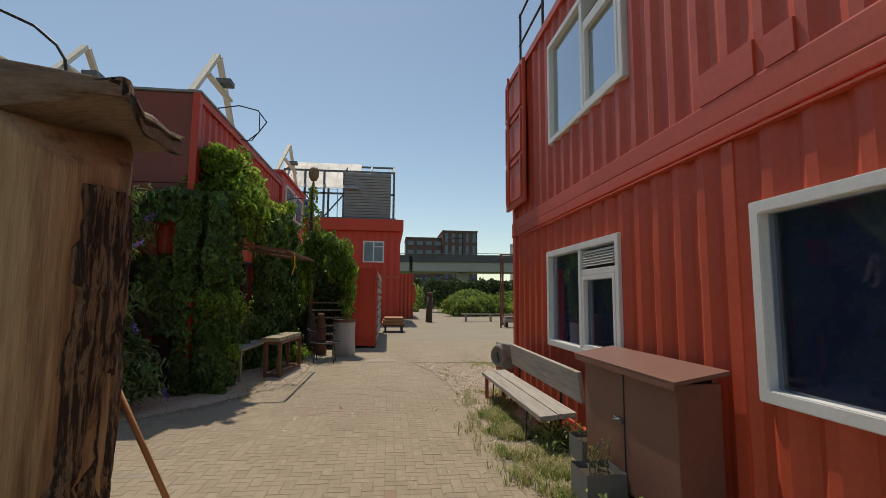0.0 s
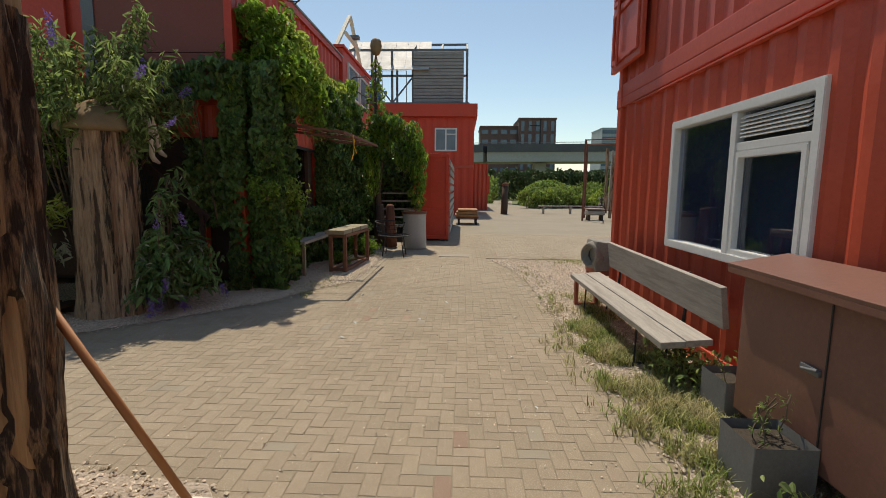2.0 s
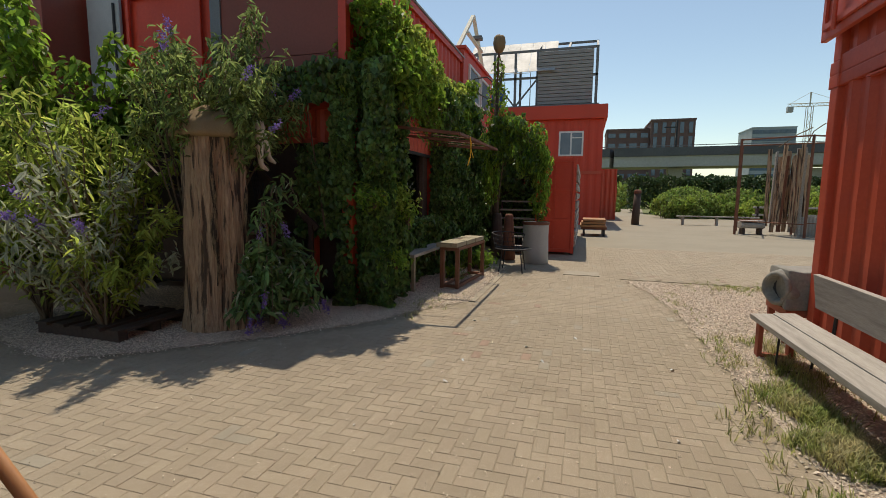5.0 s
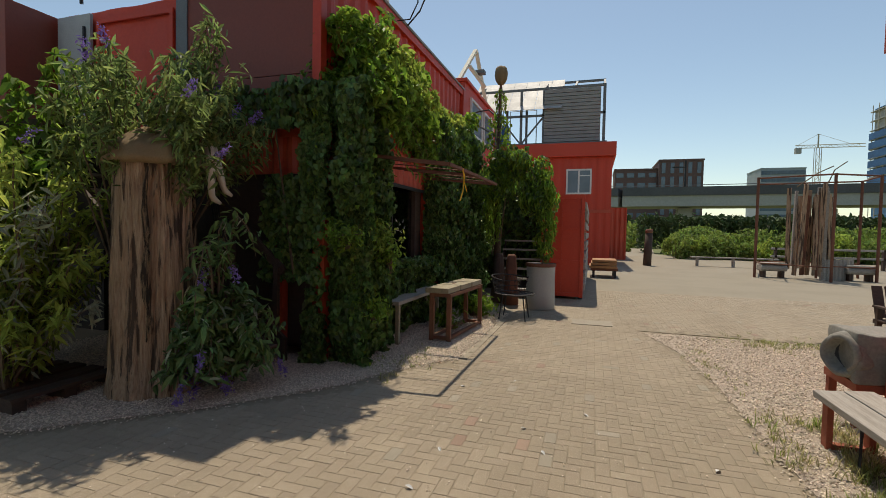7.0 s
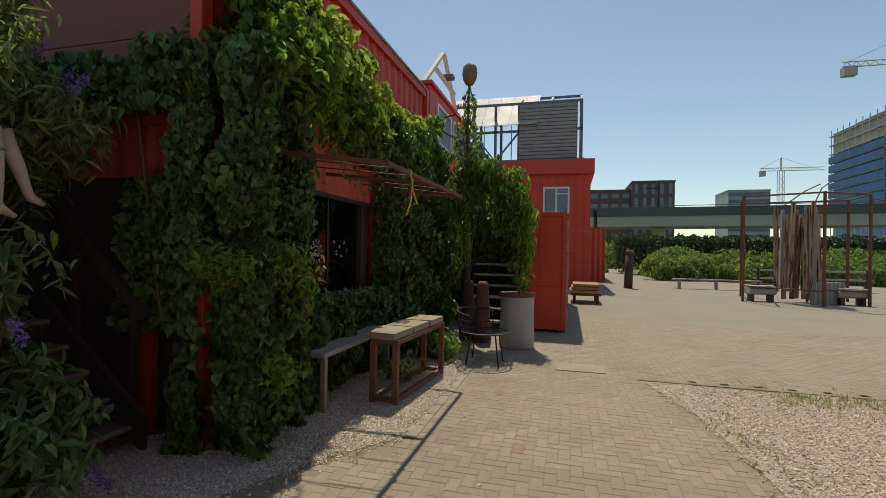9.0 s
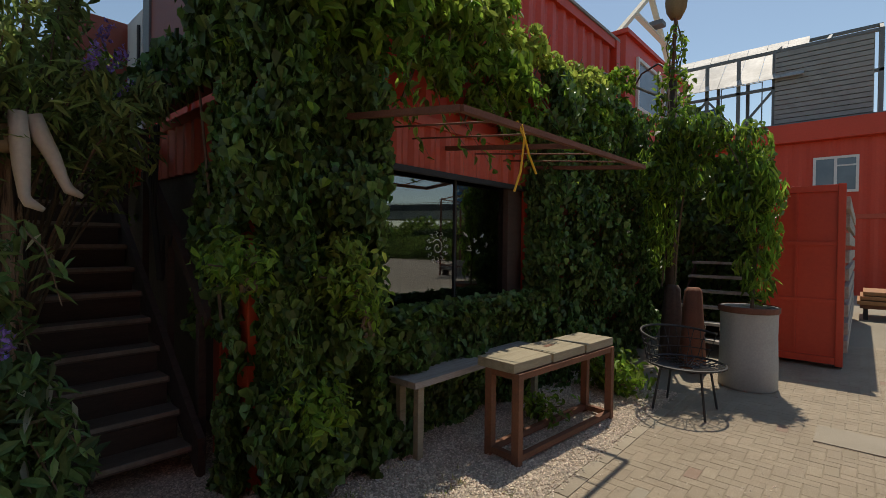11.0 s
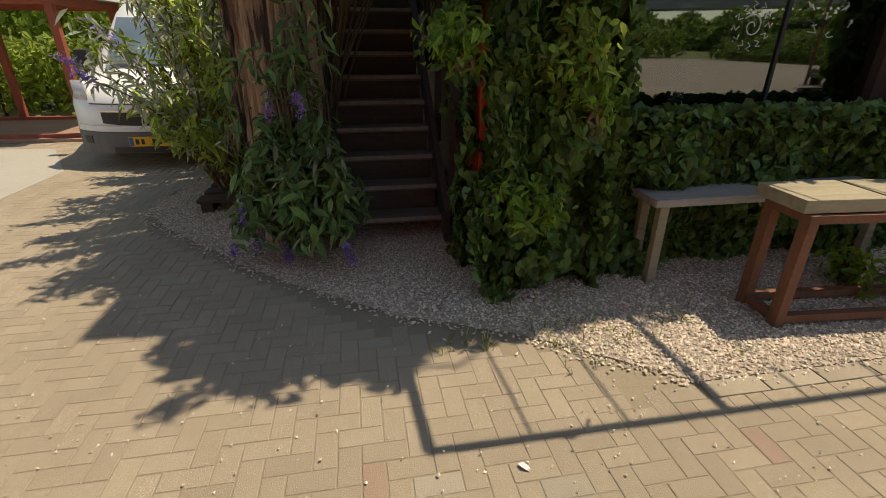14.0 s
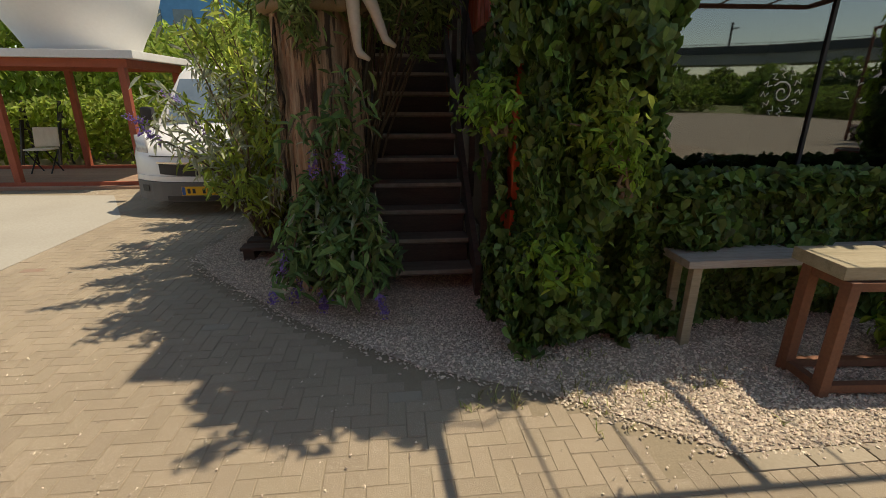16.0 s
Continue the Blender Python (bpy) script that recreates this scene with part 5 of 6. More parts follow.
for z in (0.5, 0.9):
    part("rail", box(8.6, 13.5, 31, 31.15, z, z + 0.1, 0.01), GREYWOOD, bn2)
for x in (8.8, 11, 13.3):
    part("leg", box(x - 0.05, x + 0.05, 31, 31.2, 0, 1.0), DARKWOOD, bn2)
dk = thing("deck_chair", "dark wooden slatted garden seat on the square", "chair", (3.9, 10.75, 0))
for k in range(4):
    part("seat_slat", box(3.6 + 0.15 * k, 3.73 + 0.15 * k, 10.4, 11.0, 0.38, 0.405, 0.006), DARKWOOD, dk)
for k in range(4):
    part("back_slat", box(-0.06, 0.06, -0.012, 0.012, 0, 0.45, 0.005, None, pose(3.68 + 0.15 * k, 11.02, 0.42, -18, 0, 0)), DARKWOOD, dk)
part("rail", box(3.6, 4.2, 10.98, 11.04, 0.34, 0.4, 0.005), DARKWOOD, dk)
for x in (3.63, 4.15):
    part("arm", box(x - 0.04, x + 0.04, 10.35, 11.05, 0.56, 0.59, 0.006), DARKWOOD, dk)
    for y in (10.46, 10.96):
        part("leg", box(x - 0.03, x + 0.03, y - 0.03, y + 0.03, 0, 0.56 if y < 10.6 else 0.57), DARKWOOD, dk)

# ---- van, shelter and shell ----
van = thing("van", "white delivery van with a yellow number plate, parked facing the path", "van", (-8.6, 4.2, 0))
prof = [(-6.95, 0.2), (-6.85, 0.3), (-6.80, 0.42), (-6.82, 0.55), (-6.83, 0.72), (-6.92, 0.86), (-7.15, 0.98), (-7.6, 1.09), (-7.95, 1.42), (-8.3, 1.74), (-8.55, 1.87), (-9.2, 1.94), (-10.9, 1.91), (-11.1, 1.75), (-11.15, 0.35), (-11.0, 0.2)]
vb = bmesh.new()
ring = []
for k in range(17):
    v_ = math.sin((k / 16 - 0.5) * math.pi)
    loop = []
    for x, z in prof:
        half = 0.93 * (1 - 0.16 * max(0.0, (z - 1.05) / 0.85))
        nose = 0.34 * abs(v_) ** 3.2 * (1.0 if x > -8.6 else 0.12)
        loop.append(vb.verts.new((x - nose if x > -10 else x + 0.3 * nose, 4.2 + v_ * half, z)))
    ring.append(loop)
n = len(prof)
for a, b in zip(ring, ring[1:]):
    for k in range(n):
        vb.faces.new((a[k], a[(k + 1) % n], b[(k + 1) % n], b[k]))
vb.faces.new(ring[0]), vb.faces.new(ring[-1][::-1])
part("body", vb, VANWHITE, van, smooth=True)


def nose_panel(y0, y1, z0, z1, x, lift, sag=0.0, n_=15):
    """A panel that follows the curved nose between two heights."""
    b = bmesh.new()
    rows2 = []
    for k in range(n_):
        y = y0 + (y1 - y0) * k / (n_ - 1)
        v_ = (y - 4.2) / 0.93
        xx = x - 0.34 * abs(v_) ** 3.2
        dip = sag * (1 - abs(2 * k / (n_ - 1) - 1) ** 2)
        rows2.append([b.verts.new(q) for q in ((xx + lift, y, z0 - dip), (xx + lift, y, z1 - dip * 0.4), (xx - 0.05, y, z1 - dip * 0.4), (xx - 0.05, y, z0 - dip))])
    for p_, q_ in zip(rows2, rows2[1:]):
        for k in range(4):
            b.faces.new((p_[k], p_[(k + 1) % 4], q_[(k + 1) % 4], q_[k]))
    b.faces.new(rows2[0][::-1]), b.faces.new(rows2[-1])
    return b


part("windscreen", box(-0.02, 0.008, -0.64, 0.64, -0.4, 0.4, 0.02, None, pose(-7.9, 4.2, 1.40, 0, -46.5, 0)), FARGLASS, van, "dark windscreen")
part("bumper", nose_panel(3.3, 5.1, 0.19, 0.43, -6.80, 0.03), BUMPER, van, "dark grey plastic lower bumper", smooth=False)
part("air_intake", nose_panel(3.75, 4.65, 0.2, 0.26, -6.80, 0.036), BLACKPLASTIC, van)
part("bumper_band", nose_panel(3.32, 5.08, 0.435, 0.50, -6.80, 0.012), VANWHITE, van)
part("grille", nose_panel(3.68, 4.72, 0.53, 0.65, -6.815, 0.012, 0.03), BLACKPLASTIC, van, "black smile-shaped grille")
part("grille_bar", nose_panel(3.66, 4.74, 0.655, 0.675, -6.815, 0.018, 0.0), CHROME, van)
part("badge", box(-6.80, -6.785, 4.12, 4.28, 0.60, 0.70, 0.006), CHROME, van)
part("bonnet_gap", nose_panel(3.55, 4.85, 0.735, 0.745, -6.83, 0.004), BLACKPLASTIC, van)
for y0, y1 in ((3.31, 3.52), (4.88, 5.09)):
    part("headlight", nose_panel(y0, y1, 0.66, 0.98, -6.885, 0.02), LENS, van, "tall clear headlight", smooth=True)
    part("fog_lamp", nose_panel(y0 + 0.08, y1 - 0.02, 0.3, 0.38, -6.80, 0.036), BLACKPLASTIC, van)
plt_ = part("number_plate", box(-6.775, -6.763, 3.94, 4.46, 0.27, 0.38, 0.004), YELLOW, van, "yellow number plate")
for k in range(7):
    if k not in (2, 5):
        part("plate_mark", box(-6.762, -6.760, 4.01 + k * 0.06, 4.045 + k * 0.06, 0.295, 0.355), BLACKPLASTIC, plt_)
part("plate_band", box(-6.762, -6.760, 3.945, 3.985, 0.275, 0.375), BLUE, plt_)
for x in (-7.75, -10.3):
    for y in (3.34, 4.9):
        wh = part("wheel", rod((x, y, 0.31), (x, y + 0.17, 0.31), 0.31, seg=24), BLACKPLASTIC, van)
        part("rim", rod((x, y - 0.005, 0.31), (x, y + 0.175, 0.31), 0.19, seg=16), GREYMETAL, wh)
for y in (3.2, 5.2):
    part("mirror", box(-7.92, -7.8, y - 0.08, y + 0.08, 1.12, 1.3, 0.045), BLACKPLASTIC, van)

van.matrix_basis = pose(0.6, 0.28, 0) @ van.matrix_basis
sh = thing("shelter", "open shelter of red steel posts carrying a white deck", "shelter", (-9.3, 1.2, 0))
for x, y in ((-8.25, 0.9), (-8.2, 2.8), (-10.1, 0.9), (-10.1, 2.8), (-8.3, -1.2), (-10.1, -1.2)):
    part("post", box(x - 0.05, x + 0.05, y - 0.05, y + 0.05, 0.02, 1.86, 0.006), RUSTRED, sh)
for a, b in (((-8.22, -1.3), (-8.2, 2.9)), ((-10.1, -1.3), (-10.1, 2.9)), ((-8.2, 2.85), (-10.1, 2.85)), ((-8.25, -1.2), (-10.1, -1.2))):
    part("beam", bar((*a, 1.9), (*b, 1.9), 0.09, 0.12), RUSTRED, sh)
    part("sill", bar((*a, 0.06), (*b, 0.06), 0.08), RUSTRED, sh)
part("roof_deck", box(-10.3, -8.05, -1.5, 3.05, 1.965, 2.08, 0.012), WHITE, sh, "white painted roof deck")
for k in range(9):
    part("floor_board", box(-10.2 + k * 0.24, -9.97 + k * 0.24, -1.3, 2.9, 0.0, 0.045, 0.004), DECK, sh)
egg = lathe([(0.0, 0.0), (0.75, 0.0), (0.8, 0.03), (0.83, 0.12), (0.92, 0.3), (1.1, 0.6), (1.24, 1.0), (1.26, 1.4), (1.12, 1.85), (0.8, 2.2), (0.4, 2.4), (0.0, 2.45)], (-9.3, 1.75, 2.08), 48, cap=False)
solo("shell_pod", egg, EGGWHITE, "large smooth white egg-shaped pod standing on the shelter roof", "pod", (-9.3, 1.75, 2.08), smooth=True)
c3 = thing("folding_chair", "folding chair with a plywood back under the shelter", "chair", (-9.7, 0.45, 0.04))
part("backrest", box(-0.02, 0.02, -0.2, 0.2, 0, 0.36, 0.02, None, pose(-9.75, 0.45, 0.5, 0, -12, 8)), PALEWOOD, c3)
part("seat", box(-9.74, -9.4, 0.25, 0.65, 0.46, 0.49, 0.01), PALEWOOD, c3)
for y in (0.28, 0.62):
    part("leg", rod((-9.76, y, 0.46), (-9.42, y, 0.045), 0.012), DARKMETAL, c3)
    part("leg", rod((-9.42, y, 0.46), (-9.76, y, 0.045), 0.012), DARKMETAL, c3)
es = thing("easel", "dark folded metal trestle behind the shelter", "trestle", (-10.6, -0.3, 0))
for y in (-0.6, 0.1):
    part("leg", bar((-10.5, y, 0.02), (-10.75, y + 0.12, 1.3), 0.05), DARKMETAL, es)
    part("leg", bar((-10.95, y, 0.02), (-10.75, y + 0.12, 1.3), 0.05), DARKMETAL, es)
part("cross_bar", bar((-10.7, -0.7, 0.75), (-10.7, 0.3, 0.75), 0.04), DARKMETAL, es)
pal = thing("pallet", "dark wooden pallet lying by the stump", "pallet", (-4.95, 5.9, 0))
for k in range(5):
    part("slat", box(-5.5 + k * 0.24, -5.34 + k * 0.24, 5.4, 6.3, 0.1, 0.13, 0.004), DARKWOOD, pal)
for y in (5.42, 5.8, 6.2):
    part("bearer", box(-5.5, -4.4, y, y + 0.1, 0.0, 0.1, 0.004), DARKWOOD, pal)

# ---- distance: viaduct, buildings, crane ----
via = thing("viaduct", "long grey concrete railway viaduct with a dark parapet", "viaduct", (30, 100, 0))
VP = [(-90, 118), (-40, 110), (5, 100), (48, 98), (85, 84), (108, 55), (118, 15), (120, -40)]
for k, (a, b) in enumerate(zip(VP, VP[1:])):
    za, zb = 8.0 + 0.3 * min(k, 4), 8.0 + 0.3 * min(k + 1, 4)
    part("deck", bar((*a, za - 0.9), (*b, zb - 0.9), 9, 1.9), VIADUCT, via)
    part("parapet", bar((*a, za + 0.8), (*b, zb + 0.8), 9.6, 1.5), DARKDECK, via)
    part("rail", bar((*a, za + 2.3), (*b, zb + 2.3), 0.12), GREYMETAL, via)
    d = Vector((b[0] - a[0], b[1] - a[1]))
    m_ = max(1, int(d.length // 18))
    for j in range(m_):
        p = Vector(a) + d * (j + 0.5) / m_
        part("pier", box(p.x - 1.2, p.x + 1.2, p.y - 1.4, p.y + 1.4, -0.05, 6.6, 0.1), VIADUCT, via)
        if j % 2 == 0:
            ms_ = part("mast", box(p.x - 0.15, p.x + 0.15, p.y - 0.15, p.y + 0.15, 9.2, 15.5), DARKMETAL, via)
            part("mast_arm", box(p.x - 2.2, p.x + 0.1, p.y - 0.1, p.y + 0.1, 14.2, 14.4), DARKMETAL, ms_)


def far_block(name, label, x0, x1, y0, y1, h, wall, cols, rows_, win_w, win_h, base=3.0):
    b = thing(name, label, "building", ((x0 + x1) / 2, y0, 0))
    part("wall", box(x0, x1, y0, y1, -0.05, h, 0.05), wall, b)
    part("roof_edge", box(x0 - 0.15, x1 + 0.15, y0 - 0.15, y1 + 0.15, h, h + 0.5), wall, b)
    wb = box(-win_w / 2, win_w / 2, -0.12, 0.12, -win_h / 2, win_h / 2)
    me = mesh_of("window", wb, FARGLASS)
    fl = (h - base) / rows_
    for r in range(rows_):
        for c in range(cols):
            o = new("window", me)
            o.parent = b
            o.location = (x0 + (c + 0.5) * (x1 - x0) / cols - ROOT[b].translation.x, y0 - 0.05 - ROOT[b].translation.y, base + (r + 0.5) * fl)
    return b


far_block("apartment_building", "dark brick apartment hotel, taller wing", 17.3, 28.7, 150, 166, 22.8, BRICKFAR, 5, 5, 1.0, 3.0)
far_block("apartment_building", "dark brick apartment hotel, lower wing", 5.4, 17.25, 152, 166, 20.6, BRICKFAR, 4, 6, 2.0, 1.3)
far_block("office_building", "pale grey-green office block with banded floors", 71.5, 88.8, 250, 270, 32.6, FARGREY, 1, 9, 16.8, 1.7)
tw = far_block("tower_building", "high-rise under construction wrapped in blue netting", 79, 115, 150, 176, 40.0, FARBLUE, 8, 10, 3.0, 2.4, 12)
for k in range(11):
    part("scaffold_deck", box(78.2, 116, 149.0, 149.8, 11.5 + 2.8 * k, 11.75 + 2.8 * k), GREYMETAL, tw)
for k in range(12):
    part("scaffold_pole", box(78.3 + 3.2 * k, 78.5 + 3.2 * k, 148.9, 149.05, 0, 41.5), CRANE, tw)
for k in range(11):
    part("scaffold_deck", box(78.1, 78.9, 149.8, 177, 11.5 + 2.8 * k, 11.75 + 2.8 * k), VIADUCT, tw)
for k in range(9):
    part("scaffold_pole", box(78.05, 78.2, 150 + 3.2 * k, 150.2 + 3.2 * k, 0, 41.5), CRANE, tw)
part("core", box(84, 114, 152, 174, 40.5, 43.2), VIADUCT, tw)
part("bare_storeys", box(78.85, 115.15, 149.85, 176.1, 33.8, 40.3), VIADUCT, tw, "bare grey concrete storeys above the netting")
for k in range(8):
    part("netting", box(78.3, 115.6, 148.75, 148.82, 12.0 + 2.75 * k, 14.0 + 2.75 * k), NETTING, tw, "blue scaffold netting")
    part("netting", box(77.9, 77.97, 149.6, 176.8, 12.0 + 2.75 * k, 14.0 + 2.75 * k), NETTING, tw)


def crane(x, y, h, back, reach, s=1.0):
    c = thing("tower_crane", "pale lattice tower crane", "crane", (x, y, 0), group="cranes over the building site")
    b = bmesh.new()
    for dx, dy in ((-1, -1), (1, -1), (1, 1), (-1, 1)):
        rod((x + dx * s, y + dy * s, -0.05), (x + dx * s, y + dy * s, h), 0.14 * s, seg=4, bm=b)
    for k in range(int(h / (3 * s))):
        z = k * 3 * s
        rod((x - s, y - s, z), (x + s, y - s, z + 3 * s), 0.09 * s, seg=4, bm=b), rod((x + s, y - s, z), (x - s, y - s, z + 3 * s), 0.09 * s, seg=4, bm=b)
    part("mast", b, CRANE, c)
    b = bmesh.new()
    for z in (h, h + 1.3 * s):
        rod((x - back, y, z), (x + reach, y, z), 0.16 * s, seg=4, bm=b)
    for k in range(int((back + reach) / (2 * s))):
        q = x - back + k * 2 * s
        rod((q, y, h), (q + s, y, h + 1.3 * s), 0.08 * s, seg=4, bm=b), rod((q + s, y, h + 1.3 * s), (q + 2 * s, y, h), 0.08 * s, seg=4, bm=b)
    part("jib", b, CRANE, c)
    b = bmesh.new()
    rod((x, y, h), (x, y, h + 6 * s), 0.3 * s, seg=4, bm=b)
    rod((x, y, h + 6 * s), (x + reach * 0.7, y, h + 1.3 * s), 0.07 * s, seg=4, bm=b), rod((x, y, h + 6 * s), (x - back * 0.9, y, h + 1.3 * s), 0.07 * s, seg=4, bm=b)
    part("stay", b, CRANE, c)
    part("counterweight", box(x - back, x - back * 0.75, y - s, y + s, h - 2.4 * s, h, 0.05), CONCRETE, c)


crane(92.8, 250, 41.5, 8.5, 17)
crane(102.5, 190, 66, 15, 24, 1.3)
bb = far_block("office_tower", "blue glazed office tower behind the trees", -90, -60, -24, -3.2, 26, FARBLUE, 10, 9, 2.0, 1.6)
for r in range(9):
    for c in range(6):
        part("window", box(-60.05, -59.85, -23 + c * 3.3, -21 + c * 3.3, 3.6 + r * 2.5, 5.0 + r * 2.5), FARGLASS, bb)


# ---- plants ----
def stems(paths, r=0.006):
    b = bmesh.new()
    for p in paths:
        tube(p, [r * (1 - 0.7 * k / (len(p) - 1)) for k in range(len(p))], 5, b)
    return b


def on_face(n, axis, at, out, u0, u1, z0, z1, thick):
    u, z, d = RNG.uniform(u0, u1, n), RNG.uniform(z0, z1, n), RNG.uniform(0, 1, n) ** 0.6 * thick
    d = d * (0.65 + 0.45 * np.sin(u * 5.3 + z * 3.1) * np.cos(z * 4.7 - u * 2.2))
    v = at + out * d
    p = np.stack([v, u, z], 1) if axis == "y" else np.stack([u, v, z], 1)
    f = np.tile(np.array([out, 0, 0.35] if axis == "y" else [0, out, 0.35]), (n, 1))
    return p, f


def ivy_mass(label, at, faces, size, sprigs=0):
    g = thing("ivy", label, "ivy", at)
    pts, fac = [], []
    for args in faces:
        a = on_face(*args)
        pts.append(a[0]), fac.append(a[1])
    pts, fac = np.concatenate(pts), np.concatenate(fac)
    leaves("ivy_leaves", pts, fac, size, "ivy", IVY, g, droop=0.8, spread=0.5, kind="stuff")
    if sprigs:
        pick = RNG.choice(len(pts), sprigs)
        p = pts[pick] + np.array([0.06, -0.02, 0.0])
        leaves("young_leaves", p, fac[pick], size * 0.7, "ivy", VINE, g, "pale young ivy leaves", droop=0.5, spread=0.5, kind="stuff")
    return g


ivy = ivy_mass("dense dark green ivy over the container corner", (-2.7, 7.95, 0),
               [(6500, "y", -2.98, 1, 7.6, 8.2, 0.0, 3.0, 0.55), (900, "x", 7.70, -1, -2.78, -2.45, 0.0, 0.7, 0.36), (1300, "x", 7.70, -1, -2.74, -2.45, 0.7, 1.7, 0.19), (1800, "x", 7.70, -1, -2.78, -2.45, 1.7, 3.1, 0.36), (800, "x", 7.70, -1, -2.95, -2.78, 0.0, 3.1, 0.1), (700, "x", 7.58, -1, -3.22, -2.95, 0.0, 0.55, 0.16), (1500, "x", 7.58, -1, -3.24, -2.92, 1.6, 3.1, 0.22), (230, "x", 7.58, -1, -3.2, -2.97, 0.5, 1.6, 0.12), (2200, "x", 8.2, 1, -2.95, -2.5, 0.0, 2.6, 0.15)], 0.07, 260)
for k in range(6):
    part("ivy_stem", stems([[(-2.9, 7.7 + 0.08 * k, 0.0), (-2.85 + 0.02 * k, 7.75 + 0.06 * k, 1.0), (-2.92, 7.7 + 0.08 * k, 2.0), (-2.95, 7.8 + 0.08 * k, 3.0)]], 0.015), TWIG, ivy)
iv2 = ivy_mass("low ivy hedge below the window", (-2.9, 9.6, 0), [(8500, "y", -2.98, 1, 8.2, 10.85, 0.0, 1.02, 0.34)], 0.07, 120)
p = in_box(1700, -2.98, -2.66, 8.2, 10.85, 0.92, 1.06)
leaves("hedge_top", p, np.tile((0.4, 0, 1.0), (1700, 1)), 0.07, "ivy", IVY, iv2, spread=0.5, kind="stuff")
iv3 = ivy_mass("thick ivy curtain between window and pole", (-2.7, 12, 0), [(13000, "y", -2.98, 1, 10.8, 14.0, 0.0, 3.5, 0.55), (1500, "x", 10.8, -1, -2.98, -2.6, 0.9, 3.0, 0.12)], 0.075, 160)
part("ivy_stem", stems([[(-2.8, 11.3, 0.0), (-2.75, 11.4, 1.2), (-2.85, 11.2, 2.4)]], 0.02), TWIG, iv3)
iv4 = ivy_mass("shady creeper under the brown end panel", (-3.9, 7.4, 2.6), [(900, "x", 7.6, -1, -4.9, -3.0, 2.62, 3.1, 0.3), (900, "x", 7.64, -1, -3.8, -3.2, 0.9, 2.1, 0.14)], 0.08)
part("ivy_stem", stems([[(-3.4, 7.6, 0.9), (-3.5, 7.55, 1.8), (-3.6, 7.5, 2.7), (-4.3, 7.5, 2.9)]], 0.015), TWIG, iv4)

# added screen: hides the red building and keeps the gap behind the steps dark
scr = thing("added_dark_screen", "added dark board screen under ivy, standing in for the gloom behind the steps", "screen", (-2.3, 15.4, 0))
for k in range(9):
    part("board", box(-3.3 + 0.22 * k, -3.09 + 0.22 * k, 15.4, 15.44, 0.02, 2.9), DARKWOOD, scr)
part("rail", box(-3.3, -1.3, 15.44, 15.5, 0.0, 0.1), DARKWOOD, scr)
iv5 = ivy_mass("ivy over the boarded screen", (-2.3, 15.3, 0), [(4200, "x", 15.38, -1, -3.3, -1.25, 0.3, 3.1, 0.35)], 0.09, 120)
part("ivy_stem", stems([[(-2.3, 15.35, 0.0), (-2.4, 15.3, 1.5), (-2.2, 15.3, 3.0)]], 0.02), TWIG, iv5)

vine = thing("vine", "sunlit yellow-green vine spilling over the upper container", "vine", (-2.8, 10, 2.6))
rv = random.Random(8)
sp = []
for k in range(34):
    u = rv.random()
    w_ = 0.28 + 0.5 * (1 - abs(2 * u - 0.75))
    sp.append(((-2.78 + rv.uniform(-w_, 0.62 * w_) * 0.85, 7.85 + rv.uniform(-0.3, 0.65), 2.75 + 1.05 * u), (rv.uniform(0.12, 0.27), rv.uniform(0.14, 0.28), rv.uniform(0.12, 0.26))))
for k in range(46):
    y_ = 8.5 + 4.6 * rv.random()
    hi_ = 3.72 + 0.16 * math.sin(y_ * 2.1)
    sp.append(((-2.9 + rv.uniform(-0.1, 0.26), y_, hi_ - 1.0 * rv.random() ** 1.4), (rv.uniform(0.1, 0.22), rv.uniform(0.14, 0.3), rv.uniform(0.1, 0.24))))
a = clumps(sp, 150)
leaves("vine_leaves", a[0], np.array(a[1]) * 0.5 + np.array((0.1, 0.0, 0.5)), 0.1, "oval", VINE, vine, droop=0.6, spread=0.7, kind="stuff", vary=0.6)
# crest clumps: sunlight on the vine top is put into a lighter leaf colour
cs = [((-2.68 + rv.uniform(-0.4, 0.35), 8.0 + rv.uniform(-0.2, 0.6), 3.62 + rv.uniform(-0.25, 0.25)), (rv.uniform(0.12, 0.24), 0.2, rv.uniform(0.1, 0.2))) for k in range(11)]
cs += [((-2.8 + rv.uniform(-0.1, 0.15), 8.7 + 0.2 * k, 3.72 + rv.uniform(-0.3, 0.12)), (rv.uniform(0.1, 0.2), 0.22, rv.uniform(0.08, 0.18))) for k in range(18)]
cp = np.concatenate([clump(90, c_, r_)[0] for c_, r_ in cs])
leaves("crest_leaves", cp, np.tile((0.1, 0.5, 0.9), (len(cp), 1)), 0.095, "oval", LIME, vine, "crest leaves in a lighter yellow-green that paints in the sunlight", droop=0.5, spread=0.7, kind="stuff", vary=0.6)
for k in range(26):
    p0 = Vector((-2.75 + rv.uniform(-0.45, 0.3), 7.85 + rv.uniform(-0.3, 0.8), 3.3 + rv.uniform(-0.5, 0.6)))
    d0 = Vector((rv.uniform(-0.6, 0.5), rv.uniform(-0.7, 0.3), rv.uniform(0.0, 0.6)))
    way_ = [p0 + d0 * (0.5 * q / 6) + Vector((0, 0, -0.35 * (q / 6) ** 2)) for q in range(7)]
    sp_ = part("loose_spray", stems([way_], 0.006), TWIG, vine)
    at_ = np.array([tuple(way_[1 + q % 6] + Vector((rv.gauss(0, 0.035), rv.gauss(0, 0.035), rv.gauss(0, 0.03)))) for q in range(40)])
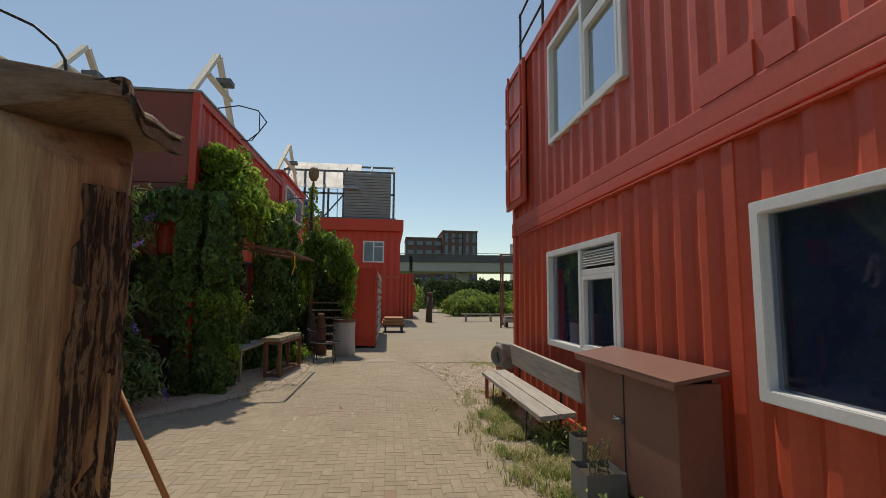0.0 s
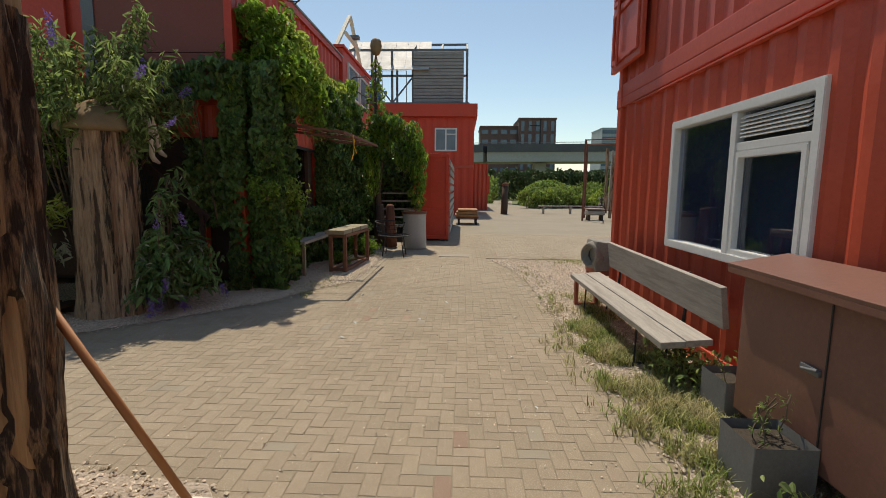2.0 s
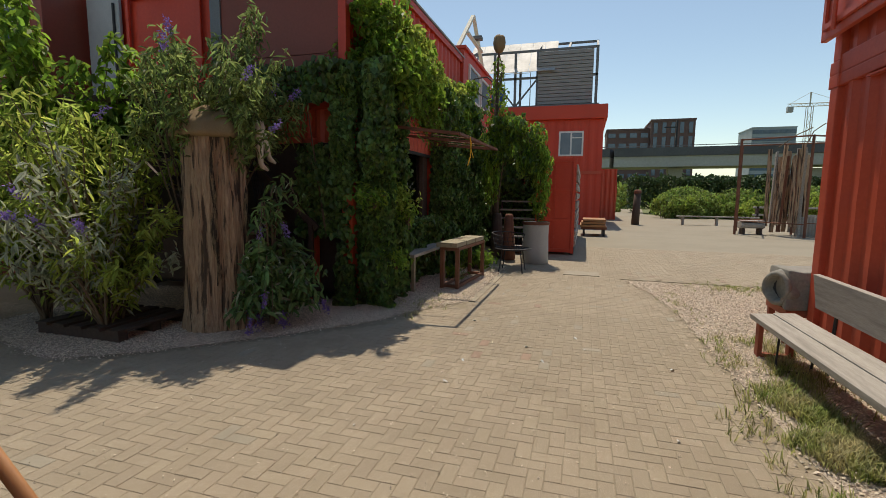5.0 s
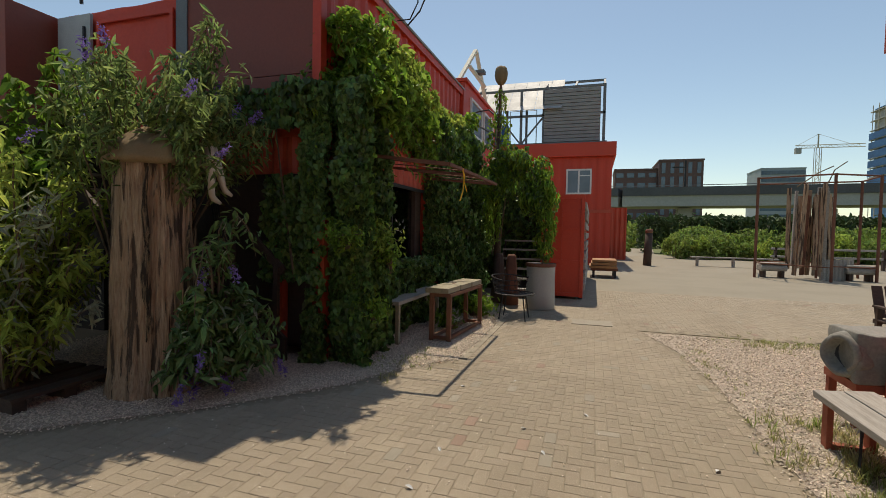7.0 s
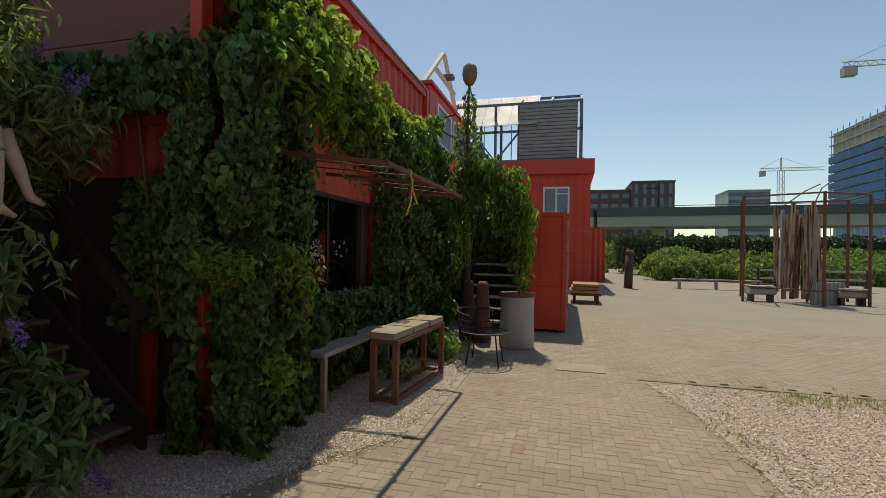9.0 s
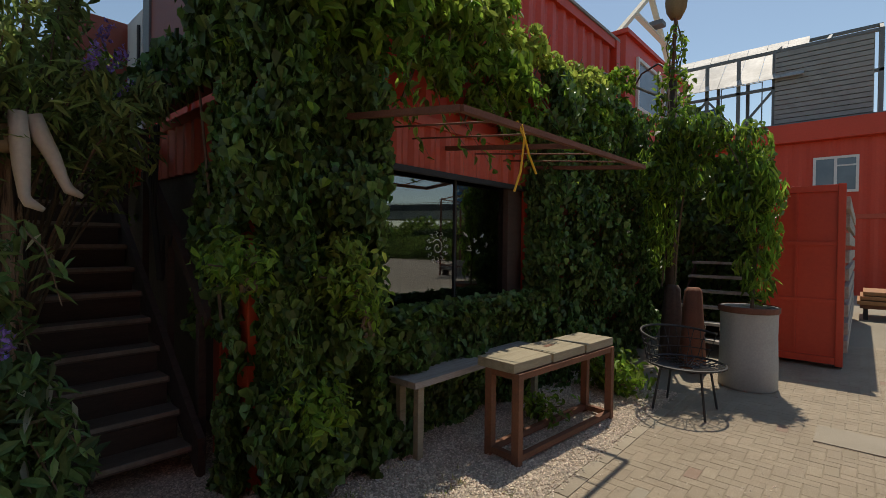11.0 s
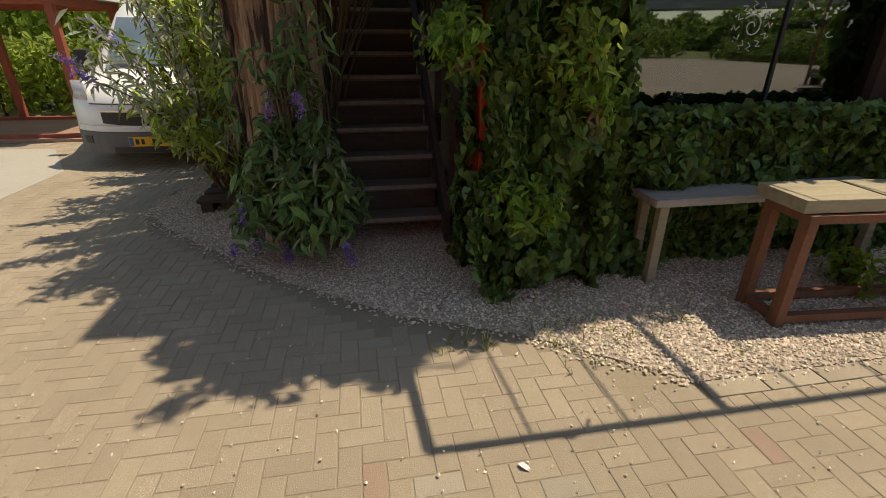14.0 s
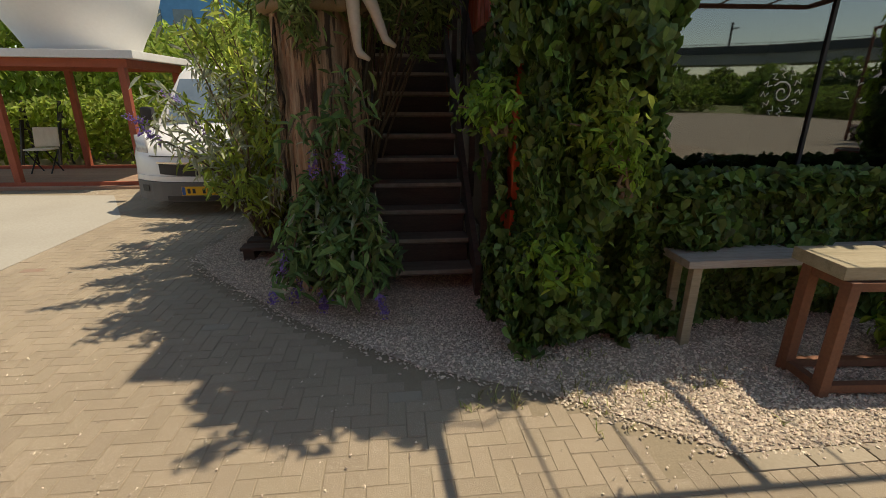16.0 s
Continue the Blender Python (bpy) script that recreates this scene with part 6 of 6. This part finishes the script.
    leaves("spray_leaves", at_, np.tile((0.2, -0.4, 0.8), (40, 1)), 0.085, "oval", VINE, sp_, droop=0.7, spread=0.5, kind="stuff")
for k in range(16):
    y0, z0_ = 8.3 + 0.36 * k, 3.3 + 0.5 * math.sin(k * 3.1)
    q0 = [(-2.72 + 0.12 * math.sin(k + q * 0.3) + RNG.normal(0, 0.03), y0 + 0.03 * q + RNG.normal(0, 0.03), z0_ - 0.05 * q) for q in range(22)]
    tw_ = part("trailing_stem", stems([[q0[0], q0[7], q0[14], q0[21]]], 0.006), TWIG, vine)
    leaves("shoot_leaves", np.array(q0), np.tile((1, -0.3, 0.5), (22, 1)), 0.09, "oval", VINE, tw_, droop=1.0, kind="stuff")
for k in range(6):
    part("vine_stem", stems([[(-2.95, 8 + k * 0.8, 2.7), (-2.85, 8.2 + k * 0.8, 3.3), (-2.8, 8.5 + k * 0.8, 3.9)]], 0.015), TWIG, vine)
arch = thing("vine", "hanging bamboo-leaved vine arching over the concrete drum", "vine", (-1.5, 12.7, 1))
rr = random.Random(21)
sp = []
for k in range(20):
    u = rr.random()
    x = -2.25 + 1.2 * u
    top_ = 3.05 - 0.75 * max(0.0, u - 0.45) ** 1.5
    sp.append(((x, 12.75 + rr.uniform(-0.2, 0.25), top_ - 0.85 * rr.random() ** 1.3), (0.22 + 0.1 * rr.random(), 0.26, 0.2 + 0.1 * rr.random())))
sp += [((-1.05 + 0.06 * math.sin(k * 2.1), 12.6, 2.4 - 0.21 * k), (0.17 + 0.05 * (k % 2), 0.24, 0.2)) for k in range(7)]
sp += [((-2.25, 13.0, 1.5 + 0.3 * k), (0.22, 0.22, 0.25)) for k in range(4)]
a = clumps(sp, 130)
leaves("arch_leaves", a[0], a[1], 0.14, "lance", VINE, arch, droop=1.4, spread=0.6, kind="stuff")
a = clumps(sp[:20], 70)
leaves("inner_leaves", a[0], a[1], 0.08, "ivy", IVY, arch, droop=0.8, spread=0.5, kind="stuff")
for q in ([(-2.1, 13.1, 0), (-2.05, 13.05, 1.5), (-1.9, 12.9, 2.6), (-1.4, 12.7, 2.8), (-1.1, 12.6, 2.2)], [(-1.1, 12.5, 0.85), (-1.05, 12.55, 1.7), (-1.2, 12.6, 2.6)]):
    part("vine_stem", stems([q], 0.02), TWIG, arch)
pv = thing("vine", "thin vine climbing the lamp pole", "vine", (-2.2, 13.2, 1.0))
pp = np.concatenate([in_box(260, -2.42, -1.95, 13.0, 13.45, 3.0, 4.0), in_box(90, -2.3, -2.05, 13.1, 13.4, 4.0, 4.6)])
leaves("vine_leaves", pp, np.tile((0, -0.5, 0.5), (len(pp), 1)), 0.1, "oval", VINE, pv, kind="stuff")
part("vine_stem", stems([[(-2.25, 13.1, 1.0), (-2.1, 13.15, 2.4), (-2.28, 13.2, 3.4), (-2.15, 13.25, 4.5)]], 0.015), TWIG, pv)


def shrub(name, label, at, branches, reach, height, per, size, shape, leaf, flowers=0, seed=1, lean=(0, 0), low=0.4, bare=0.25):
    s = thing(name, label, "shrub", at)
    rr = random.Random(seed)
    paths, pts, fac, tips = [], [], [], []
    for k in range(branches):
        a, q = rr.uniform(0, 6.28), rr.uniform(0.35, 1.0)
        h = height * rr.uniform(low, 1.0)
        p = []
        for j in range(6):
            f = j / 5
            p.append(Vector((at[0] + lean[0] * f + reach * q * math.cos(a) * f ** 1.2 + rr.uniform(-0.04, 0.04), at[1] + lean[1] * f + reach * q * math.sin(a) * f ** 1.2 + rr.uniform(-0.04, 0.04),
                             at[2] + h * (f - 0.28 * q * f ** 3))))
        paths.append(p)
        for j in range(per):
            f = bare + (1 - bare) * rr.random() ** 0.7
            i = min(4, int(f * 5))
            c = p[i].lerp(p[i + 1], f * 5 - i)
            d = Vector((rr.gauss(0, 1), rr.gauss(0, 1), rr.gauss(0, 1))).normalized()
            pts.append(c + d * rr.uniform(0.02, 0.16))
            fac.append((d.x * 0.7, d.y * 0.7, 0.7))
        tips.append((p[-1], (p[-1] - p[-2]).normalized()))
    part("brushwood", stems(paths, 0.014), TWIG, s, kind="stuff")
    leaves("leaves", np.array([tuple(v) for v in pts]), np.array(fac), size, shape, leaf, s, droop=0.5, spread=0.4)
    for k in range(flowers):
        p, d = tips[k % len(tips)]
        fp = np.array([tuple(p + d * (0.16 * rr.random()) + Vector((rr.gauss(0, 0.02), rr.gauss(0, 0.02), rr.gauss(0, 0.02)))) for _ in range(60)])
        leaves("flower_spike", fp, RNG.normal(0, 1, (60, 3)), 0.03, "oval", LILAC, s, "lilac flower spike", kind="stuff")
    return s


shrub("butterfly_bush", "tall grey-green butterfly bush with lilac flowers behind the stump", (-4.45, 6.5, 0.0), 54, 0.95, 4.0, 105, 0.115, "lance", SHRUB, 8, 2, (0.35, 0.0), 0.7, 0.68)
def drooping_bush(label, at, canes, seed):
    """Long canes that rise, arch over and hang to lilac flower tips, with paired leaves all along."""
    s = thing("butterfly_bush", label, "shrub", at)
    rr = random.Random(seed)
    paths, pts, fac, pale, pfac = [], [], [], [], []
    tips = []
    for k in range(canes):
        a = rr.uniform(-2.2, 1.3)
        out, top = rr.uniform(0.12, 0.55), rr.uniform(0.4, 0.98) if k > 5 else rr.uniform(1.2, 1.7)
        end = max(0.2, top - rr.uniform(0.2, 0.75))
        p = []
        for j in range(9):
            f = j / 8
            z = top * min(1, f / 0.55) ** 0.7 if f < 0.55 else top + (end - top) * ((f - 0.55) / 0.45) ** 1.6
            p.append(Vector((at[0] + out * math.cos(a) * f ** 1.3 + rr.uniform(-0.02, 0.02), at[1] + out * math.sin(a) * f ** 1.3 + rr.uniform(-0.02, 0.02), z)))
        paths.append(p)
        for j in range(80 if k > 5 else 34):
            f = 0.3 + 0.68 * rr.random()
            i = min(7, int(f * 8))
            c = p[i].lerp(p[i + 1], f * 8 - i)
            d = Vector((rr.gauss(0, 1), rr.gauss(0, 1), rr.gauss(0, 0.6))).normalized()
            (pale if rr.random() < 0.08 else pts).append(tuple(c + d * rr.uniform(0.03, 0.13)))
            (pfac if len(pfac) < len(pale) else fac).append((d.x * 0.5, d.y * 0.5, 0.8))
        tips.append((p[-1], (p[-1] - p[-2]).normalized()))
    part("brushwood", stems(paths, 0.011), TWIG, s, kind="stuff")
    leaves("leaves", np.array(pts), np.array(fac), 0.12, "willow", BUDDLEIA, s, droop=0.6, spread=0.4, vary=0.5)
    leaves("pale_leaves", np.array(pale), np.array(pfac), 0.12, "lance", PALELEAF, s, "leaves turned to their pale backs", droop=0.6, spread=0.4)
    for p, d in tips[::3]:
        fp = np.array([tuple(p + d * (0.15 * rr.random()) + Vector((rr.gauss(0, 0.018), rr.gauss(0, 0.018), rr.gauss(0, 0.018)))) for _ in range(70)])
        leaves("flower_spike", fp, RNG.normal(0, 1, (70, 3)), 0.028, "oval", LILAC, s, "lilac flower spike", kind="stuff")
    return s


drooping_bush("low butterfly bush with drooping lilac flowers beside the stair", (-3.42, 6.45, 0.0), 40, 4)
# SUNLEAF carries the sunlight of this shrub and the pallet shrub in its colour
shrub("large_shrub", "large lime-green shrub beside the stump, leaf colour brightened as if sunlit", (-4.85, 5.75, 0.0), 44, 0.95, 2.9, 95, 0.125, "lance", SUNLEAF, 3, 6, (-0.1, 0), 0.3, 0.2)
shrub("large_shrub", "shrub with pale grey undersides of leaves hanging beside the stump", (-4.75, 5.6, 0.0), 22, 0.9, 2.5, 60, 0.12, "lance", PALELEAF, 4, 26, (0.0, -0.1), 0.4, 0.3)
shrub("large_shrub", "arching shrub over the pallet, leaf colour brightened as if sunlit", (-5.9, 5.75, 0.0), 30, 0.85, 2.9, 110, 0.13, "lance", SUNLEAF, 5, 16, (0.1, -0.1), 0.5, 0.3)
shrub("large_shrub", "leafy green shrub growing against the landing", (-6.3, 6.5, 0.0), 40, 1.25, 4.5, 150, 0.13, "oval", VINE, 0, 8, (0, 0), 0.5)
shrub("small_fern", "small bright green fern shoot on the ivy", (-2.42, 8.05, 1.0), 10, 0.26, 0.5, 60, 0.06, "oval", VINE, 0, 9)
shrub("small_fern", "bright green shoot on the ivy", (-2.62, 7.4, 1.3), 9, 0.22, 0.35, 50, 0.06, "oval", VINE, 0, 10)
shrub("small_fern", "pale green shoot low on the ivy", (-2.45, 7.72, 0.5), 8, 0.22, 0.3, 50, 0.065, "oval", VINE, 0, 40)
shrub("small_fern", "young green shoot springing from the ivy", (-2.48, 7.95, 1.25), 10, 0.26, 0.4, 55, 0.07, "oval", LIME, 0, 41)
shrub("weed", "bright weed under the table", (-2.3, 9.9, 0.0), 7, 0.25, 0.3, 40, 0.06, "oval", VINE, 0, 11)
shrub("weed", "leafy weeds beside the chair", (-2.15, 11.1, 0.0), 12, 0.4, 0.5, 50, 0.09, "oval", VINE, 0, 12)
shrub("weed", "tangled weeds under the bench", (1.8, 4.6, 0.0), 14, 0.4, 0.35, 40, 0.05, "oval", SHRUB, 0, 13)
shrub("weed", "small leafy weed before the cabinet", (1.45, 2.85, 0.0), 9, 0.25, 0.25, 40, 0.05, "oval", SHRUB, 0, 14)


def hedge(label, x0, x1, y0, y1, h, n, size, material, name="hedge", face=(0, -0.5, 0.8), flat=False):
    g = thing(name, label, "hedge", ((x0 + x1) / 2, (y0 + y1) / 2, 0))
    p = in_box(n, x0, x1, y0, y1, 0, 1)
    top = h * (0.78 + 0.3 * np.sin(p[:, 0] * 0.9 + 1) * np.cos(p[:, 0] * 0.37 + p[:, 1] * 0.8))
    edge = np.minimum(1, np.minimum((p[:, 1] - y0) / 1.5 + 0.35, (p[:, 0] - x0) / 1.0 + 0.5))
    if flat:
        top, edge = h * (0.97 + 0.03 * np.sin(p[:, 0] * 3)), 1.0
    p[:, 2] = top * edge * p[:, 2] ** 0.55
    leaves("leaves", p, np.tile(face, (n, 1)), size, "oval", material, g, kind="stuff")
    return g


hedge("bright green overgrown bushes along the square", 5.2, 34, 38.2, 45, 2.2, 30000, 0.28, FARLEAF)
rb_ = random.Random(31)
for k in range(17):
    cx, cy = 5.4 + 0.95 * k + rb_.uniform(-0.3, 0.3), 38.0 + rb_.uniform(-0.7, 0.8)
    g = thing("bush", "ragged wild green bush at the square's edge", "bush", (cx, cy, 0), group="bushes at the square")
    hh = rb_.uniform(1.0, 2.1)
    balls = [((cx + rb_.uniform(-0.7, 0.7), cy + rb_.uniform(-0.5, 0.5), hh * rb_.uniform(0.2, 0.85)), (rb_.uniform(0.25, 0.6), 0.5, rb_.uniform(0.25, 0.6))) for _ in range(8)]
    a = clumps(balls, 130)
    a[0][:, 2] = np.maximum(a[0][:, 2], 0.03)
    leaves("leaves", a[0], a[1], 0.2, "oval", LIME if k % 4 == 1 else FARLEAF, g, spread=0.9, vary=0.6)
    part("brushwood", stems([[(cx + 0.1 * q, cy, 0), (cx + 0.2 * q, cy, hh * 0.5), (cx + 0.3 * q, cy, hh)] for q in (-1, 0, 1)], 0.025), TWIG, g, kind="stuff")
hedge("dark clipped hedge on stilts behind the square", 3.6, 36, 47, 49, 3.3, 11000, 0.4, DARKLEAF, flat=True)
hedge("dark shrubs and young trees under the viaduct", -45, 95, 62, 72, 3.4, 16000, 0.8, FARLEAF)
hedge("dark trees seen under the viaduct", -80, 110, 122, 130, 6.6, 14000, 1.3, DARKLEAF)
hedge("dark trees below the bend of the viaduct", 42, 95, 62, 72, 6.0, 7000, 1.0, FARLEAF)
hedge("dark shrubs beyond the eastern bushes", 70, 80, -40, 60, 6.0, 8000, 1.1, FARLEAF)
hedge("green verge beside the path end", 1.4, 3.0, 48, 52, 0.9, 2500, 0.3, FARLEAF)
hedge("wild bushes east of the square", 36, 44, -10, 38, 3.2, 16000, 0.5, FARLEAF)
hedge("tall overgrown hedge behind the shelter", -17, -12.2, -9, 9, 4.2, 34000, 0.22, LIME, face=(0.7, 0.5, 0.8))
hedge("rough tall grass and nettles behind the shelter", -12.2, -10.6, -5, 4, 1.5, 9000, 0.16, LIME, face=(0.6, 0.5, 0.8))
hedge("trees behind the houses", -22, -13, 12, 40, 6.0, 12000, 0.5, FARLEAF)


def tufts(label, spots, n, h, name="grass"):
    v, f = [], []
    for x0, x1, y0, y1, w in spots:
        for _ in range(int(n * w)):
            x, y = RNG.normal((x0 + x1) / 2, (x1 - x0) * 0.27), RNG.uniform(y0, y1) + RNG.normal(0, 0.15)
            if x > 1.97 and y < 7.4:
                continue
            if noise.noise(Vector((x * 3.2, y * 2.6, 3))) + 0.5 * noise.noise(Vector((x * 11, y * 11, 7))) < RNG.uniform(-0.25, 0.3):
                continue
            for _ in range(5):
                a, hh, le = RNG.uniform(0, 6.28), h * RNG.uniform(0.2, 1.25), RNG.uniform(0.2, 1.3)
                bx, by = x + RNG.normal(0, 0.012), y + RNG.normal(0, 0.012)
                c, s = math.cos(a), math.sin(a)
                k = len(v)
                wd = 0.003
                v += [(bx - s * wd, by + c * wd, 0), (bx + s * wd, by - c * wd, 0), (bx + c * hh * le * 0.4 + s * wd, by + s * hh * le * 0.4 - c * wd, hh * 0.6), (bx + c * hh * le * 0.4 - s * wd, by + s * hh * le * 0.4 + c * wd, hh * 0.6), (bx + c * hh * le, by + s * hh * le, hh * 0.9)]
                f += [(k, k + 1, k + 2, k + 3), (k + 3, k + 2, k + 4)]
    ob = raw(name, v, f, GRASS, kind="stuff")
    return tagged(ob, label, "grass", kind="stuff")


tufts("patchy half-dry grass along the container", [(1.05, 1.72, 2.3, 6.0, 2.3), (1.3, 1.9, 4.0, 5.6, 0.9), (1.15, 1.9, 5.6, 7.4, 0.5)], 2100, 0.095)
tufts("thin grass in the gravel and paving edges", [(1.6, 3.8, 10.2, 10.9, 0.5), (-2.2, -2.0, 7.35, 7.6, 0.03), (-0.6, 0.9, 2.3, 2.7, 0.15), (-2.9, -1.7, 7.6, 8.6, 0.1), (1.0, 1.3, 8.0, 10.0, 0.08)], 1500, 0.05)


# ---- gravel chips ----
def inside(poly, p):
    x, y = p[:, 0], p[:, 1]
    r = np.zeros(len(p), bool)
    for (x0, y0), (x1, y1) in zip(poly, poly[1:] + poly[:1]):
        c = ((y0 > y) != (y1 > y)) & (x < (x1 - x0) * (y - y0) / (y1 - y0 + 1e-12) + x0)
        r ^= c
    return r


def chips(label, poly, n, size):
    xs, ys = [q[0] for q in poly], [q[1] for q in poly]
    p = in_box(n, min(xs) - 0.05, max(xs) + 0.05, min(ys), max(ys), 0.004, 0.012)
    jitter = RNG.normal(0, 0.06, (n, 2))
    keep = inside(poly, p[:, :2] + jitter)
    p = p[keep]
    n = len(p)
    base = np.array([(1, 0, 0), (0, 1, 0), (-1, 0, 0), (0, -1, 0), (0, 0, 1), (0, 0, -1)], float)
    v = base[None] * (1 + RNG.uniform(-0.35, 0.35, (n, 6, 1))) * (size * RNG.uniform(0.5, 1.3, (n, 1, 1))) * np.array([1.0, 0.75, 0.5])
    a, t = RNG.uniform(0, 6.28, n), RNG.normal(0, 0.35, n)
    c, s = np.cos(a)[:, None], np.sin(a)[:, None]
    z = v[:, :, 2] + v[:, :, 0] * t[:, None]
    x, y = v[:, :, 0] * c - v[:, :, 1] * s, v[:, :, 0] * s + v[:, :, 1] * c
    v = np.stack([x, y, z], 2) + p[:, None, :]
    fa = np.array([(0, 1, 4), (1, 2, 4), (2, 3, 4), (3, 0, 4), (1, 0, 5), (2, 1, 5), (3, 2, 5), (0, 3, 5)])
    f = (np.arange(n)[:, None, None] * 6 + fa[None]).reshape(-1, 3)
    ob = raw("gravel", v.reshape(-1, 3).tolist(), f.tolist(), CHIP, kind="stuff")
    return tagged(ob, label, "gravel", kind="stuff")


chips("pinkish beige shell gravel chips", LEFTGRAVEL, 230000, 0.0108)
chips("pale beige gravel chips", RIGHTGRAVEL, 80000, 0.0125)
chips("pale stone chips round the log post", [(-2.9, 1.6), (-1.05, 1.6), (-0.8, 2.75), (-1.2, 3.25), (-2.9, 3.4)], 5000, 0.015)

chips("scattered pale grit on the paving", [(-3.2, 2.2), (1.2, 2.2), (1.1, 10.5), (-1.5, 10.5), (-2.0, 7.0), (-3.2, 5.6)], 2600, 0.007)

litter = in_box(14, -1.6, 1.0, 3.2, 9.0, 0.008, 0.014)
lf = leaves("leaf_litter", litter, np.tile((0, 0, 1.0), (14, 1)), 0.045, "oval", WHITEINK, None, droop=0, spread=0.15, kind="stuff")
tagged(lf, "few pale dry leaves lying on the paving", "leaf litter")

# ---- kerb and paving bricks ----
kerb = tagged(new("kerb"), "pale kerb bricks along the gravel bed", "kerb", kind="structure")
ROOT[kerb] = Matrix.Identity(4)
km = mesh_of("kerb_brick", box(-0.05, 0.05, -0.145, 0.145, -0.05, 0.007, 0.005), KERB)
for k in range(11):
    o = new("kerb_brick", km)
    o.parent = kerb
    o.matrix_basis = pose(-1.56, 8.45 + 0.3 * k, 0, 0, 0, RNG.normal(0, 0.5))

L, W = 0.178, 0.089
pav = tagged(new("paving"), "beige herringbone paving bricks with a few pink and grey ones", "paving", kind="structure")
ROOT[pav] = Matrix.Identity(4)


def brick_mesh(name, material):
    b = bmesh.new()
    g, c = 0.0016, 0.0032
    lo = [b.verts.new((x, y, -0.03)) for x, y in ((-L / 2 + g, -W / 2 + g), (L / 2 - g, -W / 2 + g), (L / 2 - g, W / 2 - g), (-L / 2 + g, W / 2 - g))]
    mid = [b.verts.new((v.co.x, v.co.y, -c)) for v in lo]
    hi = [b.verts.new((v.co.x * (1 - 2 * c / L), v.co.y * (1 - 2 * c / W), 0)) for v in lo]
    for p, q in ((lo, mid), (mid, hi)):
        for k in range(4):
            b.faces.new((p[k], p[(k + 1) % 4], q[(k + 1) % 4], q[k]))
    b.faces.new(hi)
    return mesh_of(name, b, material)


PM = [brick_mesh("brick", m) for m in (PAVER, PAVERPINK, PAVERGREY)]
XY = np.array([tuple(v.co) for v in PM[0].vertices])
FC = [tuple(p.vertices) for p in PM[0].polygons]
allv, allf, odd = [], [], {1: ([], []), 2: ([], [])}
count = 0
NEAR = (-1.5, 0.9, 6.2, 8.1)
for i in range(-114, 104):
    for j in range(-18, 190):
        k = (i - j) % 4
        if k == 0:
            x, y, turn = (i + 1) * W, (j + 0.5) * W, 0
        elif k == 3:
            x, y, turn = (i + 0.5) * W, (j + 1) * W, 90
        else:
            continue
        if not (-9.5 < x < 1.2 and -1.2 < y < 11.6 or 10.95 < y < 16.2 and -2.6 < x < 8.6):
            continue
        if x > 0.5 and y < 10.98 and inside(RIGHTGRAVEL, np.array([[x + 0.04, y]]))[0]:
            continue
        if y > 7.9 and x < -1.6 or (y > 5.0 and x < -2.0 and inside(LEFTGRAVEL, np.array([[x - 0.2, y]]))[0]) or x < -3 and y < 2.0 or x < -3.4 and y > 6.2:
            continue
        kind = int(RNG.choice(3, p=[0.972, 0.006, 0.022]))
        z, tilt = RNG.normal(0, 0.0006), RNG.normal(0, 0.1, 2)
        m = pose(x, y, z, tilt[0], tilt[1], turn + RNG.normal(0, 0.5))
        if NEAR[0] < x < NEAR[1] and NEAR[2] < y < NEAR[3] and count < 300:
            o = new("brick", PM[kind])
            o.parent = pav
            o.matrix_basis = m
            count += 1
        else:
            v = XY @ np.array(m.to_3x3()).T + np.array(m.translation)
            av, af = (allv, allf) if kind == 0 else odd[kind]
            n0 = len(av)
            av.extend(v.tolist())
            af.extend([tuple(n0 + q for q in fc) for fc in FC])
raw("bricks", allv, allf, PAVER, pav, kind="stuff")
raw("bricks", *odd[1], PAVERPINK, pav, kind="stuff")
raw("bricks", *odd[2], PAVERGREY, pav, kind="stuff")
